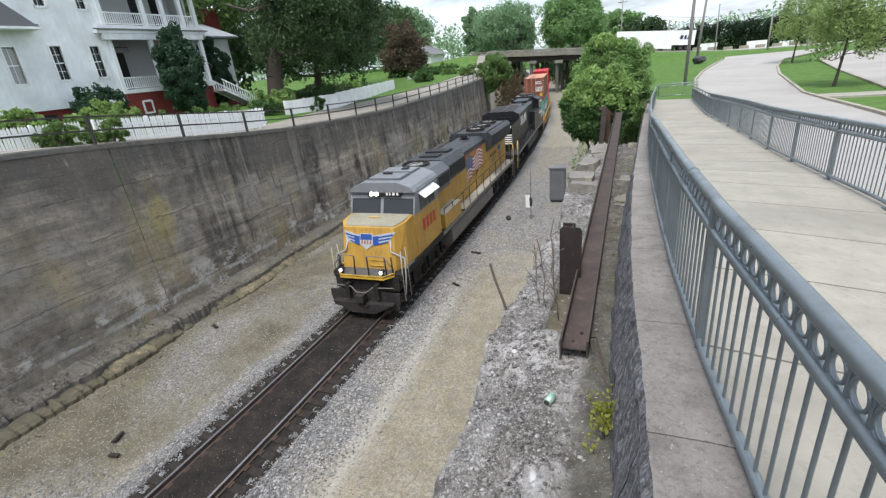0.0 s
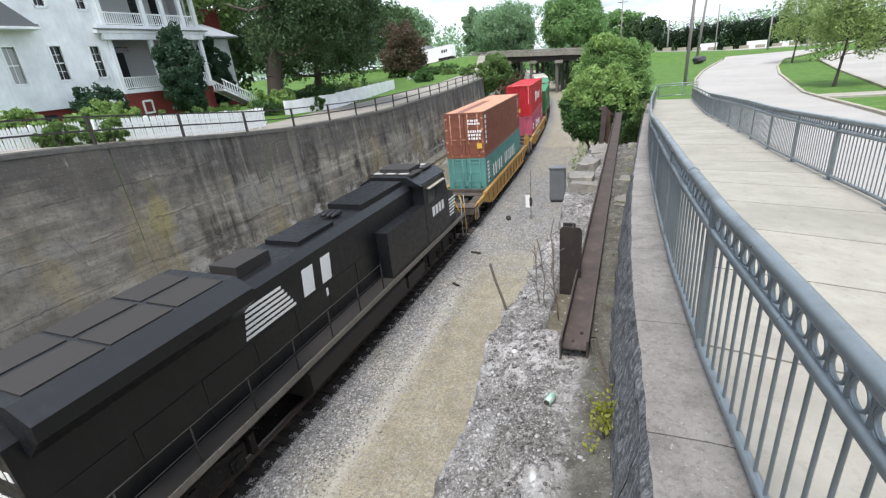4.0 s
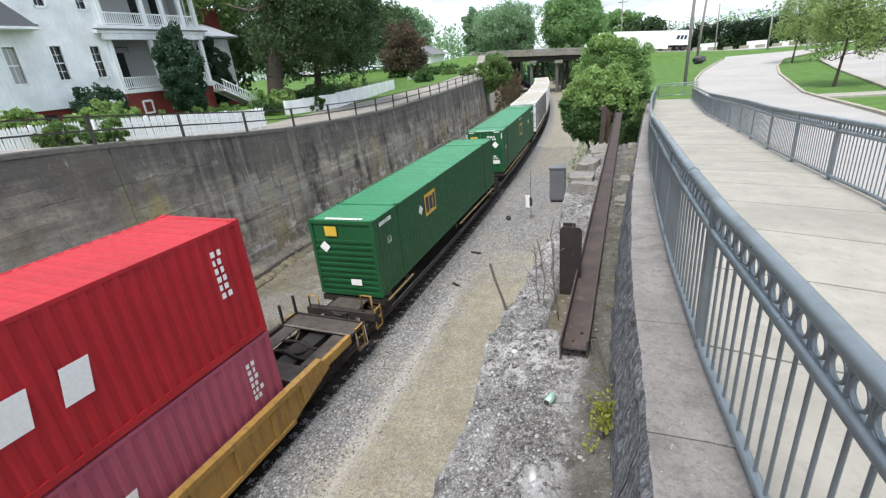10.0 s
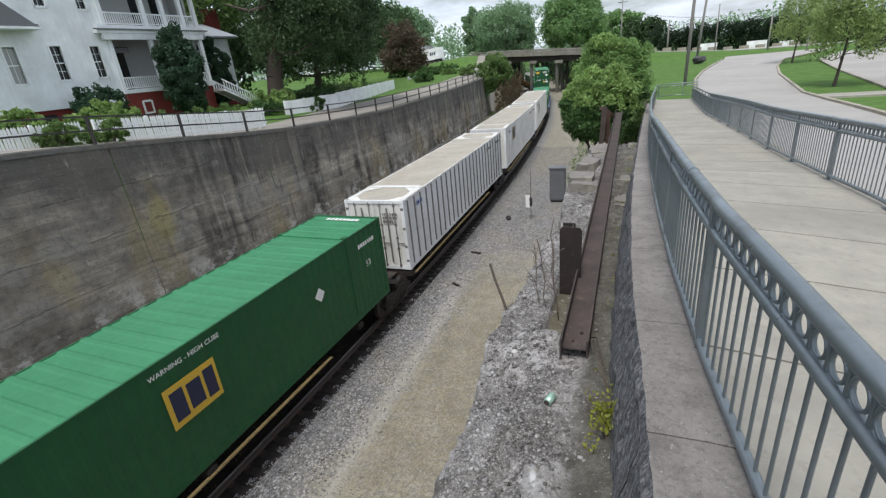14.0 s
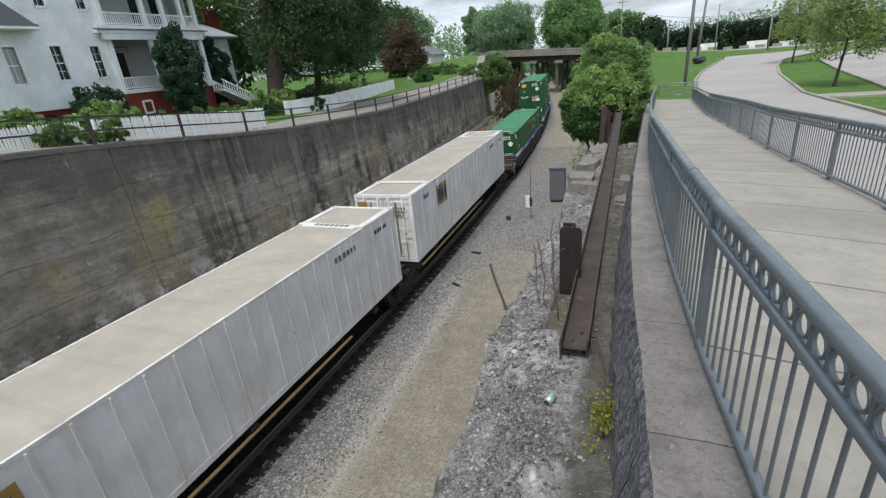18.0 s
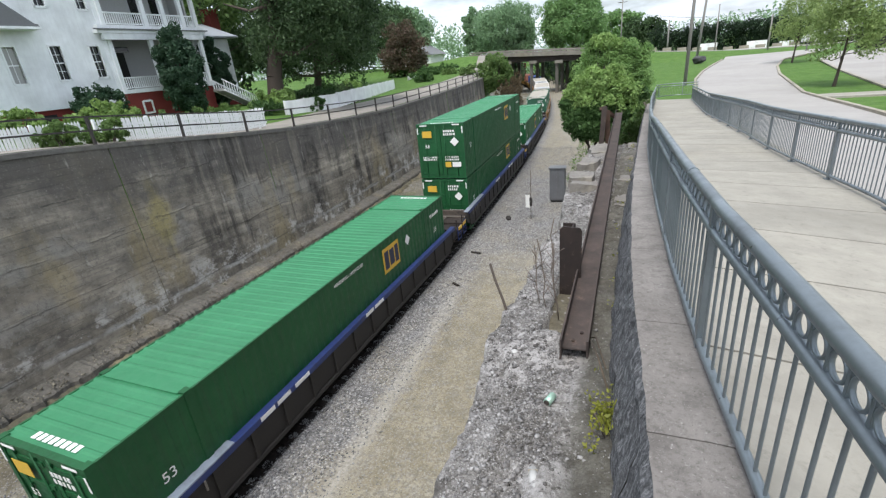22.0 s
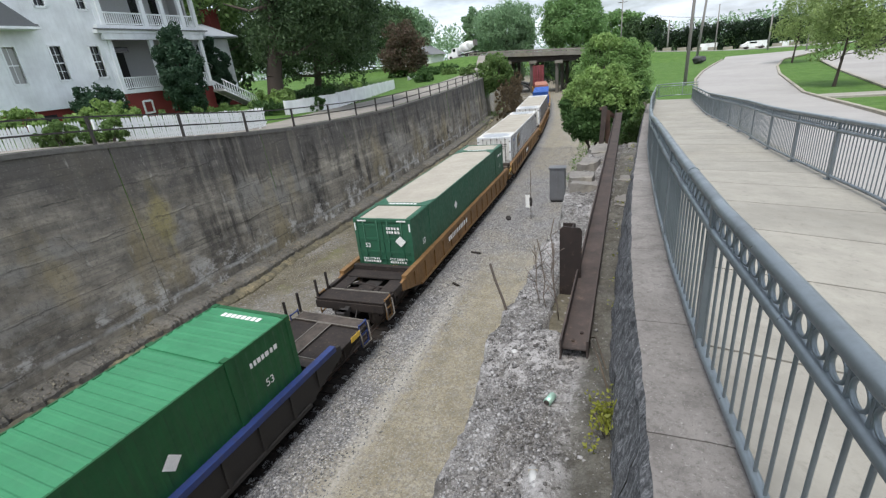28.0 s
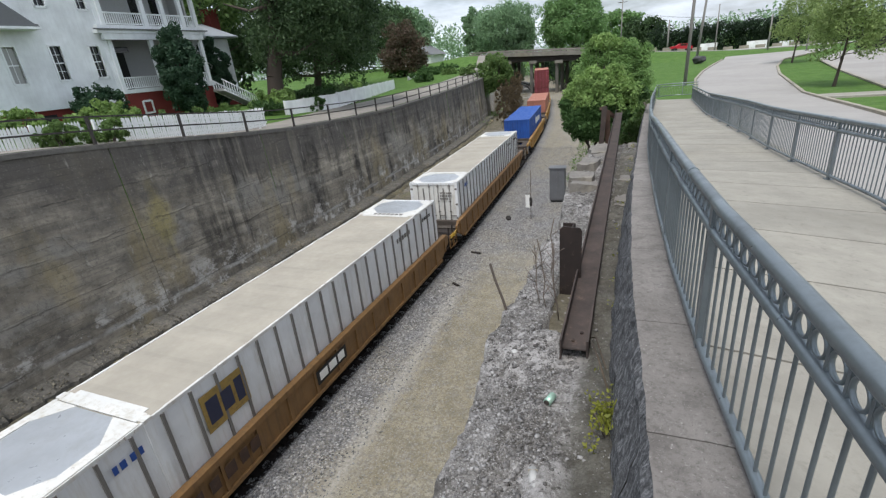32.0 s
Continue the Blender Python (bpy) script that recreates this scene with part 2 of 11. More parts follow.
def wall_material():
    """Old board-marked concrete with run-off streaks, tan bleeding, cracks and pale lime."""
    k = Nodes("retaining_wall_concrete")
    cb = k.n.new("ShaderNodeCombineXYZ")
    for i, name in enumerate(("along", "down", "up")):
        k.link(k.attr(name), cb.inputs[i])

    def at(sx, sd, shift=0.0):
        mp = k.n.new("ShaderNodeMapping")
        mp.inputs["Scale"].default_value, mp.inputs["Location"].default_value = (sx, sd, 0.0), (shift, shift * 0.7, shift * 0.3)
        k.link(cb.outputs[0], mp.inputs["Vector"])
        return mp.outputs["Vector"]

    down, up, along = k.attr("down"), k.attr("up"), k.attr("along")
    c = k.ramp(k.noise(1.0, 8, 0.68, at(0.35, 0.6)), [(0.32, (0.125, 0.110, 0.088)), (0.5, (0.285, 0.253, 0.203)), (0.68, (0.45, 0.405, 0.322))])
    # colour of the form boards, in long level bands
    grain = k.ramp(k.noise(1.0, 6, 0.7, at(0.22, 3.4, 2.2)), [(0.42, 0.0), (0.62, 0.55)])
    c = k.mix(grain, c, (0.130, 0.120, 0.105))
    pale = k.ramp(k.noise(1.0, 5, 0.55, at(0.28, 0.45, 9.1)), [(0.55, 0.0), (0.60, 1.0)])
    c = k.mix(k.math("MULTIPLY", pale, 0.5), c, (0.30, 0.29, 0.262))
    # tan bleeding in broad uprights
    tan = k.ramp(k.noise(1.0, 6, 0.6, at(0.34, 0.16, 3.7)), [(0.52, 0.0), (0.62, 1.0)])
    c = k.mix(k.math("MULTIPLY", tan, 0.62), c, (0.30, 0.245, 0.135))
    spot = k.math("ADD", k.math("ABSOLUTE", k.math("SUBTRACT", along, 12.4)), k.math("MULTIPLY", k.math("ABSOLUTE", k.math("SUBTRACT", up, 4.0)), 0.55))
    spot = k.math("ADD", spot, k.math("MULTIPLY", k.math("SUBTRACT", k.noise(1.0, 7, 0.7, at(1.3, 0.9, 5.5)), 0.5), 1.6))
    c = k.mix(k.ramp(spot, [(0.45, 0.85), (1.1, 0.0)]), c, (0.31, 0.262, 0.115))
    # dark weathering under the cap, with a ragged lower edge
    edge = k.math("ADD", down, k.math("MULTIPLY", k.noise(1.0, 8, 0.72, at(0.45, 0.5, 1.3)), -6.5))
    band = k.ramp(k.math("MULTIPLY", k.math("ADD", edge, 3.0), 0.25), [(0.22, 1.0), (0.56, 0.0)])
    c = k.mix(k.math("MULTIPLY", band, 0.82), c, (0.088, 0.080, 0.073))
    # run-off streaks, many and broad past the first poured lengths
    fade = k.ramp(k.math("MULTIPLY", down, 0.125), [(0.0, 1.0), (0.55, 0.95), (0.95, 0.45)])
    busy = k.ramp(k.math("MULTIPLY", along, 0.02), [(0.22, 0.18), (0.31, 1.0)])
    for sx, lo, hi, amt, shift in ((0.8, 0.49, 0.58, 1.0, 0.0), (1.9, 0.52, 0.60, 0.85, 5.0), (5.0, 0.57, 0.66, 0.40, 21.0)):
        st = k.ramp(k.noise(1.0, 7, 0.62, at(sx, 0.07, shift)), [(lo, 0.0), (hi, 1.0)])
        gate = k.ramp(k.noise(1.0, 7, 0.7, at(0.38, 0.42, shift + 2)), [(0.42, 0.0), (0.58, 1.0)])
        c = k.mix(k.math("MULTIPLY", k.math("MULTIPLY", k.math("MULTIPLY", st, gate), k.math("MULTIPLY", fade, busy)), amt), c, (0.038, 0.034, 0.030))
    light = k.ramp(k.noise(1.0, 7, 0.62, at(1.5, 0.10, 41.0)), [(0.54, 0.0), (0.66, 1.0)])
    c = k.mix(k.math("MULTIPLY", k.math("MULTIPLY", light, busy), 0.38), c, (0.35, 0.315, 0.25))
    fine = k.ramp(k.noise(1.0, 7, 0.7, at(3.2, 0.30, 47.0)), [(0.62, 0.0), (0.70, 1.0)])
    c = k.mix(k.math("MULTIPLY", k.math("MULTIPLY", fine, busy), 0.45), c, (0.46, 0.44, 0.39))
    # lime runs and dark damp patches low down
    low = k.ramp(k.math("MULTIPLY", up, 0.2), [(0.16, 1.0), (0.46, 0.0)])
    damp = k.ramp(k.noise(1.0, 7, 0.7, at(0.8, 0.9, 6.0)), [(0.52, 0.0), (0.62, 1.0)])
    c = k.mix(k.math("MULTIPLY", k.math("MULTIPLY", damp, low), 0.7), c, (0.06, 0.055, 0.045))
    lime = k.ramp(k.noise(1.0, 8, 0.7, at(0.9, 0.9, 8.0)), [(0.54, 0.0), (0.60, 1.0)])
    c = k.mix(k.math("MULTIPLY", k.math("MULTIPLY", lime, low), 0.8), c, (0.60, 0.58, 0.54))
    runs = k.ramp(k.noise(1.0, 8, 0.7, at(3.0, 0.7, 12.0)), [(0.62, 0.0), (0.70, 1.0)])
    c = k.mix(k.math("MULTIPLY", runs, 0.5), c, (0.44, 0.42, 0.375))
    wash = k.ramp(k.math("ABSOLUTE", k.math("ADD", k.math("SUBTRACT", up, 0.74), k.math("MULTIPLY", k.math("SUBTRACT", k.noise(1.0, 7, 0.7, at(0.9, 0.9, 30.0)), 0.5), 0.5))), [(0.04, 1.0), (0.15, 0.0)])
    c = k.mix(k.math("MULTIPLY", wash, k.ramp(k.noise(1.0, 6, 0.7, at(0.5, 0.4, 31.0)), [(0.40, 0.0), (0.56, 0.85)])), c, (0.42, 0.41, 0.385))
    # cold joints and wandering cracks
    wob = k.math("MULTIPLY", k.math("SUBTRACT", k.noise(1.0, 6, 0.65, at(0.7, 0.7, 4.0)), 0.5), 0.55)
    saw = k.math("ABSOLUTE", k.math("SUBTRACT", k.math("FRACT", k.math("MULTIPLY", k.math("ADD", up, wob), 0.62)), 0.5))
    gate = k.ramp(k.noise(1.0, 4, 0.6, at(0.6, 0.6, 7.0)), [(0.44, 0.0), (0.54, 1.0)])
    crack = k.math("MULTIPLY", k.ramp(saw, [(0.0, 1.0), (0.030, 0.0)]), gate)
    mp = k.n.new("ShaderNodeMixRGB")
    mp.inputs[0].default_value = 0.16
    k.link(at(0.32, 0.36), mp.inputs[1])
    nz = k.n.new("ShaderNodeTexNoise")
    nz.inputs["Scale"].default_value, nz.inputs["Detail"].default_value = 1.4, 6.0
    k.link(at(1, 1), nz.inputs["Vector"])
    k.link(nz.outputs["Color"], mp.inputs[2])
    vor = k.voronoi(1.0, mp.outputs[0], "DISTANCE_TO_EDGE")
    crack = k.math("MAXIMUM", crack, k.math("MULTIPLY", k.ramp(vor, [(0.0, 0.8), (0.006, 0.0)]), k.ramp(k.noise(1.0, 3, 0.5, at(0.6, 0.6, 14.0)), [(0.60, 0.0), (0.66, 1.0)])))
    c = k.mix(k.math("MULTIPLY", crack, 0.6), c, (0.04, 0.037, 0.033))
    # form-board seams
    seam = k.math("ABSOLUTE", k.math("SUBTRACT", k.math("FRACT", k.math("MULTIPLY", k.math("ADD", up, k.math("MULTIPLY", wob, 0.12)), 4.255)), 0.5))
    seam = k.math("MULTIPLY", k.ramp(seam, [(0.0, 1.0), (0.09, 0.0)]), k.ramp(k.noise(1.0, 6, 0.65, at(0.5, 1.6, 17.0)), [(0.44, 0.0), (0.60, 0.7)]))
    c = k.mix(seam, c, (0.07, 0.066, 0.058))
    # grain and pits
    c = k.mix(k.ramp(k.noise(5, 10, 0.8), [(0.50, 0.0), (0.64, 0.6)]), c, (0.085, 0.079, 0.070))
    c = k.mix(k.ramp(k.noise(13, 7, 0.75), [(0.57, 0.0), (0.66, 0.45)]), c, (0.36, 0.34, 0.305))
    h = k.mix(0.5, k.noise(18, 9, 0.75), k.math("SUBTRACT", 1.0, crack))
    k.bump(h, 0.8, 0.03)
    return k.done(c, 0.93)


M = {}
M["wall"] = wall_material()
M["wall_cap"] = concrete("wall_cap_concrete", (0.14, 0.133, 0.12), s=2.0, moss=0.1, pits=0.5)
M["footing_old"] = concrete("broken_footing_concrete", (0.15, 0.14, 0.122), s=2.4, moss=0.25, streaks=0.6, pits=0.9)
M["footing"] = concrete("footing_concrete", (0.125, 0.112, 0.076), s=2.6, moss=0.5, streaks=0.9, pits=0.8)
M["walk"] = concrete("walkway_concrete", (0.335, 0.315, 0.270), s=0.9, moss=0.06, streaks=0.0, pits=0.30, vary=0.24, even=0.8)
M["block"] = concrete("masonry_blocks", (0.22, 0.205, 0.185), s=3.2, moss=0.15, streaks=0.3)
# Bridge concrete darkened: the shade under the deck is in the colour.
M["pier"] = concrete("pier_concrete_with_deck_shade", (0.12, 0.112, 0.10), s=0.6, moss=0.1, streaks=0.8)
M["bridge"] = concrete("bridge_concrete", (0.235, 0.22, 0.19), s=0.6, moss=0.2, streaks=0.6)
M["rust"] = rusty("rusted_steel")
M["pile"] = rusty("dark_rusted_pile", (0.040, 0.028, 0.024), (0.022, 0.018, 0.017))
M["pole"] = plain("weathered_pole_wood", (0.23, 0.22, 0.205), 0.9, grain=0.3)
M["beam"] = rusty("weathered_beam_steel", (0.090, 0.068, 0.059), (0.046, 0.037, 0.034))
M["tie"] = rusty("tarred_wood", (0.034, 0.027, 0.023), (0.02, 0.017, 0.015))
M["rail"] = plain("rail_steel", (0.16, 0.13, 0.115), 0.45, 0.6)
M["railhead"] = plain("rail_head_steel", (0.36, 0.34, 0.33), 0.28, 0.9)
M["railing"] = paint("railing_paint_blue_grey", (0.205, 0.235, 0.250), 0.36, 0.5, (0.10, 0.105, 0.107), 0.0, 0.6, False)
M["pipe"] = paint("pipe_rail_paint", (0.045, 0.04, 0.037), 0.6, 0.4, (0.12, 0.09, 0.07))
M["white"] = paint("white_paint", (0.80, 0.81, 0.80), 0.55, 0.18, (0.35, 0.33, 0.28))
M["house_white"] = paint("old_white_siding_paint", (0.76, 0.78, 0.79), 0.55, 0.15, (0.35, 0.34, 0.32))
M["brick"] = plain("red_painted_brick", (0.20, 0.035, 0.03), 0.8)
M["roof"] = plain("grey_shingle_roof", (0.17, 0.175, 0.18), 0.85)
M["roof_metal"] = plain("pale_metal_roof", (0.46, 0.49, 0.53), 0.45, 0.3)
# Porch walls and ceiling: white paint greyed, their shade put into the colour.
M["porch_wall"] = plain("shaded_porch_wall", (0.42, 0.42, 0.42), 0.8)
M["glass"] = plain("dark_window_glass", (0.012, 0.014, 0.016), 0.08, 0.0, 0.6)
M["curtain"] = plain("pale_blind", (0.36, 0.36, 0.35), 0.7)
M["bark"] = plain("tree_bark", (0.07, 0.055, 0.045), 0.9, grain=0.4)
M["steel_dark"] = plain("dark_grimy_steel", (0.028, 0.025, 0.023), 0.7)
M["wheel"] = plain("wheel_steel", (0.10, 0.085, 0.075), 0.5, 0.6)
M["black"] = plain("black_marking", (0.012, 0.012, 0.013), 0.6)
M["mark"] = plain("white_marking", (0.78, 0.78, 0.76), 0.6)
M["lane"] = concrete("worn_lane_surface", (0.27, 0.25, 0.22), s=0.7, moss=0.15, streaks=0.0, pits=0.25)
M["bottle"] = plain("cloudy_white_plastic", (0.43, 0.425, 0.41), 0.6)
M["emblem_pale"] = plain("dusty_white_decal", (0.40, 0.41, 0.42), 0.6)
M["asphalt"] = concrete("pale_road_surface", (0.350, 0.332, 0.312), s=0.35, moss=0.04, streaks=0.0, pits=0.14, even=0.45)
M["kerb"] = concrete("kerb_concrete", (0.36, 0.33, 0.27), s=1.5, streaks=0.0)
M["boulder"] = concrete("dark_boulder_stone", (0.075, 0.075, 0.08), s=1.5, streaks=0.0, moss=0.0)
M["wood"] = rusty("weathered_wood", (0.11, 0.085, 0.06), (0.06, 0.05, 0.04))
# rolling stock
M["up_yellow"] = paint("armour_yellow_paint", (0.45, 0.262, 0.048), 0.45, 0.55, (0.15, 0.10, 0.05))
M["up_grey"] = paint("grey_locomotive_paint", (0.085, 0.09, 0.098), 0.45, 0.4)
M["cab_grey"] = paint("pale_grey_cab_paint", (0.19, 0.20, 0.215), 0.4, 0.35)
M["hood_roof"] = paint("sooty_hood_roof_paint", (0.026, 0.028, 0.032), 0.5, 0.4, (0.09, 0.085, 0.08))
M["plow"] = rusty("dark_plow_steel", (0.042, 0.037, 0.034), (0.018, 0.017, 0.017))
M["nose_dust"] = paint("dusty_nose_paint", (0.27, 0.255, 0.195), 0.7, 0.4, (0.16, 0.14, 0.10), 0.0, 0.0, False)
M["loco_under"] = rusty("sooty_underframe_steel", (0.026, 0.022, 0.020), (0.012, 0.011, 0.011))
M["loco_black"] = paint("black_locomotive_paint", (0.008, 0.009, 0.011), 0.38, 0.2, (0.035, 0.03, 0.027))
M["red_line"] = plain("red_line_paint", (0.42, 0.04, 0.025), 0.5)
M["flag_red"] = plain("flag_red", (0.36, 0.06, 0.06), 0.5)
M["flag_white"] = plain("flag_white", (0.62, 0.58, 0.52), 0.5)
M["flag_blue"] = plain("flag_blue", (0.035, 0.07, 0.17), 0.5)
M["blue_mark"] = plain("blue_marking", (0.02, 0.07, 0.28), 0.5)
M["yellow"] = paint("yellow_safety_paint", (0.62, 0.38, 0.04), 0.5, 0.4)
M["tank"] = paint("fuel_tank_grey", (0.17, 0.155, 0.135), 0.6, 0.6)
M["lamp"] = Nodes("headlight_glow").m
M["lamp"].node_tree.nodes["Principled BSDF"].inputs["Emission Color"].default_value = (1.0, 0.96, 0.85, 1)
M["lamp"].node_tree.nodes["Principled BSDF"].inputs["Emission Strength"].default_value = 2.2
M["ochre"] = paint("ochre_wagon_paint", (0.36, 0.205, 0.052), 0.6, 0.75, (0.11, 0.07, 0.035), 0.45)
M["ochre_rust"] = paint("rusty_ochre_wagon_paint", (0.215, 0.118, 0.045), 0.6, 0.7, (0.085, 0.052, 0.03), 0.6)
M["blue_car"] = paint("blue_wagon_paint", (0.025, 0.045, 0.155), 0.5, 0.5, (0.05, 0.045, 0.045), 0.2)
M["fan_hub"] = paint("pale_fan_hub_metal", (0.30, 0.30, 0.30), 0.5, 0.5, (0.2, 0.18, 0.16), 0.0, 0.2, False)
M["cabinet"] = paint("relay_cabinet_grey_paint", (0.13, 0.135, 0.145), 0.5, 0.4, (0.09, 0.085, 0.08))
M["board"] = paint("worn_running_board_paint", (0.26, 0.19, 0.08), 0.7, 0.7, (0.07, 0.05, 0.035), 0.3)
M["worn_blue"] = paint("worn_pale_blue_paint", (0.24, 0.275, 0.33), 0.5, 0.5, (0.12, 0.12, 0.125), 0.15, 0.0, False)
M["spine"] = rusty("brown_wagon_steel", (0.040, 0.031, 0.027), (0.020, 0.017, 0.016))
M["deck"] = rusty("wagon_deck_steel", (0.105, 0.086, 0.072), (0.045, 0.038, 0.034))
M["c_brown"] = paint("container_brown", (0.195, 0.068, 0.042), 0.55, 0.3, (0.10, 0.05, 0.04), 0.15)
# The roof's top light is put into this brown; lock rods share it.
M["c_brown_roof"] = paint("container_brown_lit", (0.46, 0.24, 0.155), 0.6, 0.5, (0.25, 0.13, 0.09), 0.4, 0.0, False)
M["c_teal"] = paint("container_teal", (0.095, 0.245, 0.225), 0.5, 0.3)
M["c_red"] = paint("container_red", (0.38, 0.014, 0.022), 0.5, 0.14, (0.2, 0.03, 0.03), 0.08)
M["c_pink"] = paint("container_faded_red", (0.36, 0.075, 0.12), 0.6, 0.25, (0.22, 0.06, 0.08), 0.15)
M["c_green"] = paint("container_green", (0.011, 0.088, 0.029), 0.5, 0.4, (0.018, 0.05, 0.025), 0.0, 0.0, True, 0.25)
# Lighter copy of c_green: light falling on the roofs is in the colour.
M["c_green_roof"] = paint("container_green_roof_lit", (0.042, 0.215, 0.098), 0.45, 0.2, (0.06, 0.18, 0.1), 0.0, 0.0, False, 0.3)
M["c_green_dark"] = paint("container_dark_green", (0.025, 0.105, 0.06), 0.55, 0.3)
M["c_band"] = paint("worn_roof_band_paint", (0.66, 0.66, 0.64), 0.6, 0.45, (0.35, 0.27, 0.18), 0.7, 0.0, False)
M["c_panel"] = paint("container_white_panel", (0.70, 0.71, 0.72), 0.5, 0.4, (0.42, 0.38, 0.30), 0.10)
M["c_white"] = paint("container_white", (0.66, 0.655, 0.625), 0.5, 0.55, (0.34, 0.28, 0.17), 0.4)
M["galv"] = paint("galvanised_sheet", (0.42, 0.44, 0.46), 0.35, 0.3, (0.3, 0.29, 0.27), 0.0, 0.35, False)
M["c_roof_tan"] = paint("container_dusty_roof", (0.365, 0.334, 0.278), 0.7, 0.3, (0.3, 0.27, 0.22), 0.0, 0.0, False)
M["c_rib"] = plain("container_grey_rib", (0.16, 0.15, 0.14), 0.7)
M["c_blue"] = paint("container_blue", (0.022, 0.085, 0.33), 0.5, 0.2)
M["c_salmon"] = paint("container_salmon", (0.36, 0.15, 0.105), 0.55, 0.3)
# Red darkened: the bridge's shade over the last two containers is in it.
M["c_red_shaded"] = paint("container_red_bridge_shaded", (0.17, 0.035, 0.038), 0.55, 0.3)
M["emp_yellow"] = plain("yellow_panel", (0.62, 0.40, 0.05), 0.5)
M["emp_worn"] = paint("worn_yellow_panel", (0.30, 0.20, 0.055), 0.6, 0.6, (0.08, 0.06, 0.04))
M["emp_dark"] = plain("dark_blue_panel_mark", (0.02, 0.025, 0.06), 0.5)
# foliage
M["leaf_oak"] = foliage("oak_leaves", (0.022, 0.048, 0.020), (0.092, 0.150, 0.064))
M["leaf_holly"] = foliage("dark_evergreen_leaves", (0.026, 0.058, 0.034), (0.055, 0.108, 0.060))
M["leaf_bush"] = foliage("bright_bush_leaves", (0.085, 0.170, 0.050), (0.290, 0.410, 0.130))
M["leaf_sumac"] = foliage("sumac_leaves", (0.140, 0.250, 0.070), (0.310, 0.440, 0.150))
M["leaf_back"] = foliage("fine_bush_leaves", (0.115, 0.220, 0.070), (0.245, 0.385, 0.130))
# Aerial haze is painted here as paler, bluer leaves.
M["leaf_haze"] = foliage("hazed_tree_leaves", (0.149, 0.250, 0.142), (0.263, 0.392, 0.216))
M["leaf_street"] = foliage("young_street_tree_leaves", (0.150, 0.225, 0.075), (0.310, 0.400, 0.150))
# Sumac leaves darkened: the shade low in the bush is in their colour.
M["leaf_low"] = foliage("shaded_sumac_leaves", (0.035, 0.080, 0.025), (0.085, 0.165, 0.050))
M["leaf_red"] = foliage("crepe_myrtle_leaves", (0.050, 0.068, 0.032), (0.145, 0.095, 0.070))
M["leaf_young"] = foliage("street_tree_leaves", (0.065, 0.125, 0.035), (0.165, 0.255, 0.080))
# Paled for distance too: some haze is in this green.
M["leaf_far"] = foliage("paled_far_tree_leaves", (0.125, 0.235, 0.090), (0.235, 0.380, 0.145))
M["leaf_hedge"] = foliage("dark_hedge_leaves", (0.014, 0.030, 0.016), (0.032, 0.058, 0.028))
M["leaf_weed"] = foliage("yellow_weed_leaves", (0.13, 0.15, 0.02), (0.30, 0.31, 0.05))
M["twig"] = plain("dry_twig", (0.15, 0.12, 0.10), 0.9)
k = Nodes("brown_dead_vine")
M["vine"] = k.done(k.mix(k.island(), (0.07, 0.05, 0.03), (0.17, 0.13, 0.07)), 0.9)


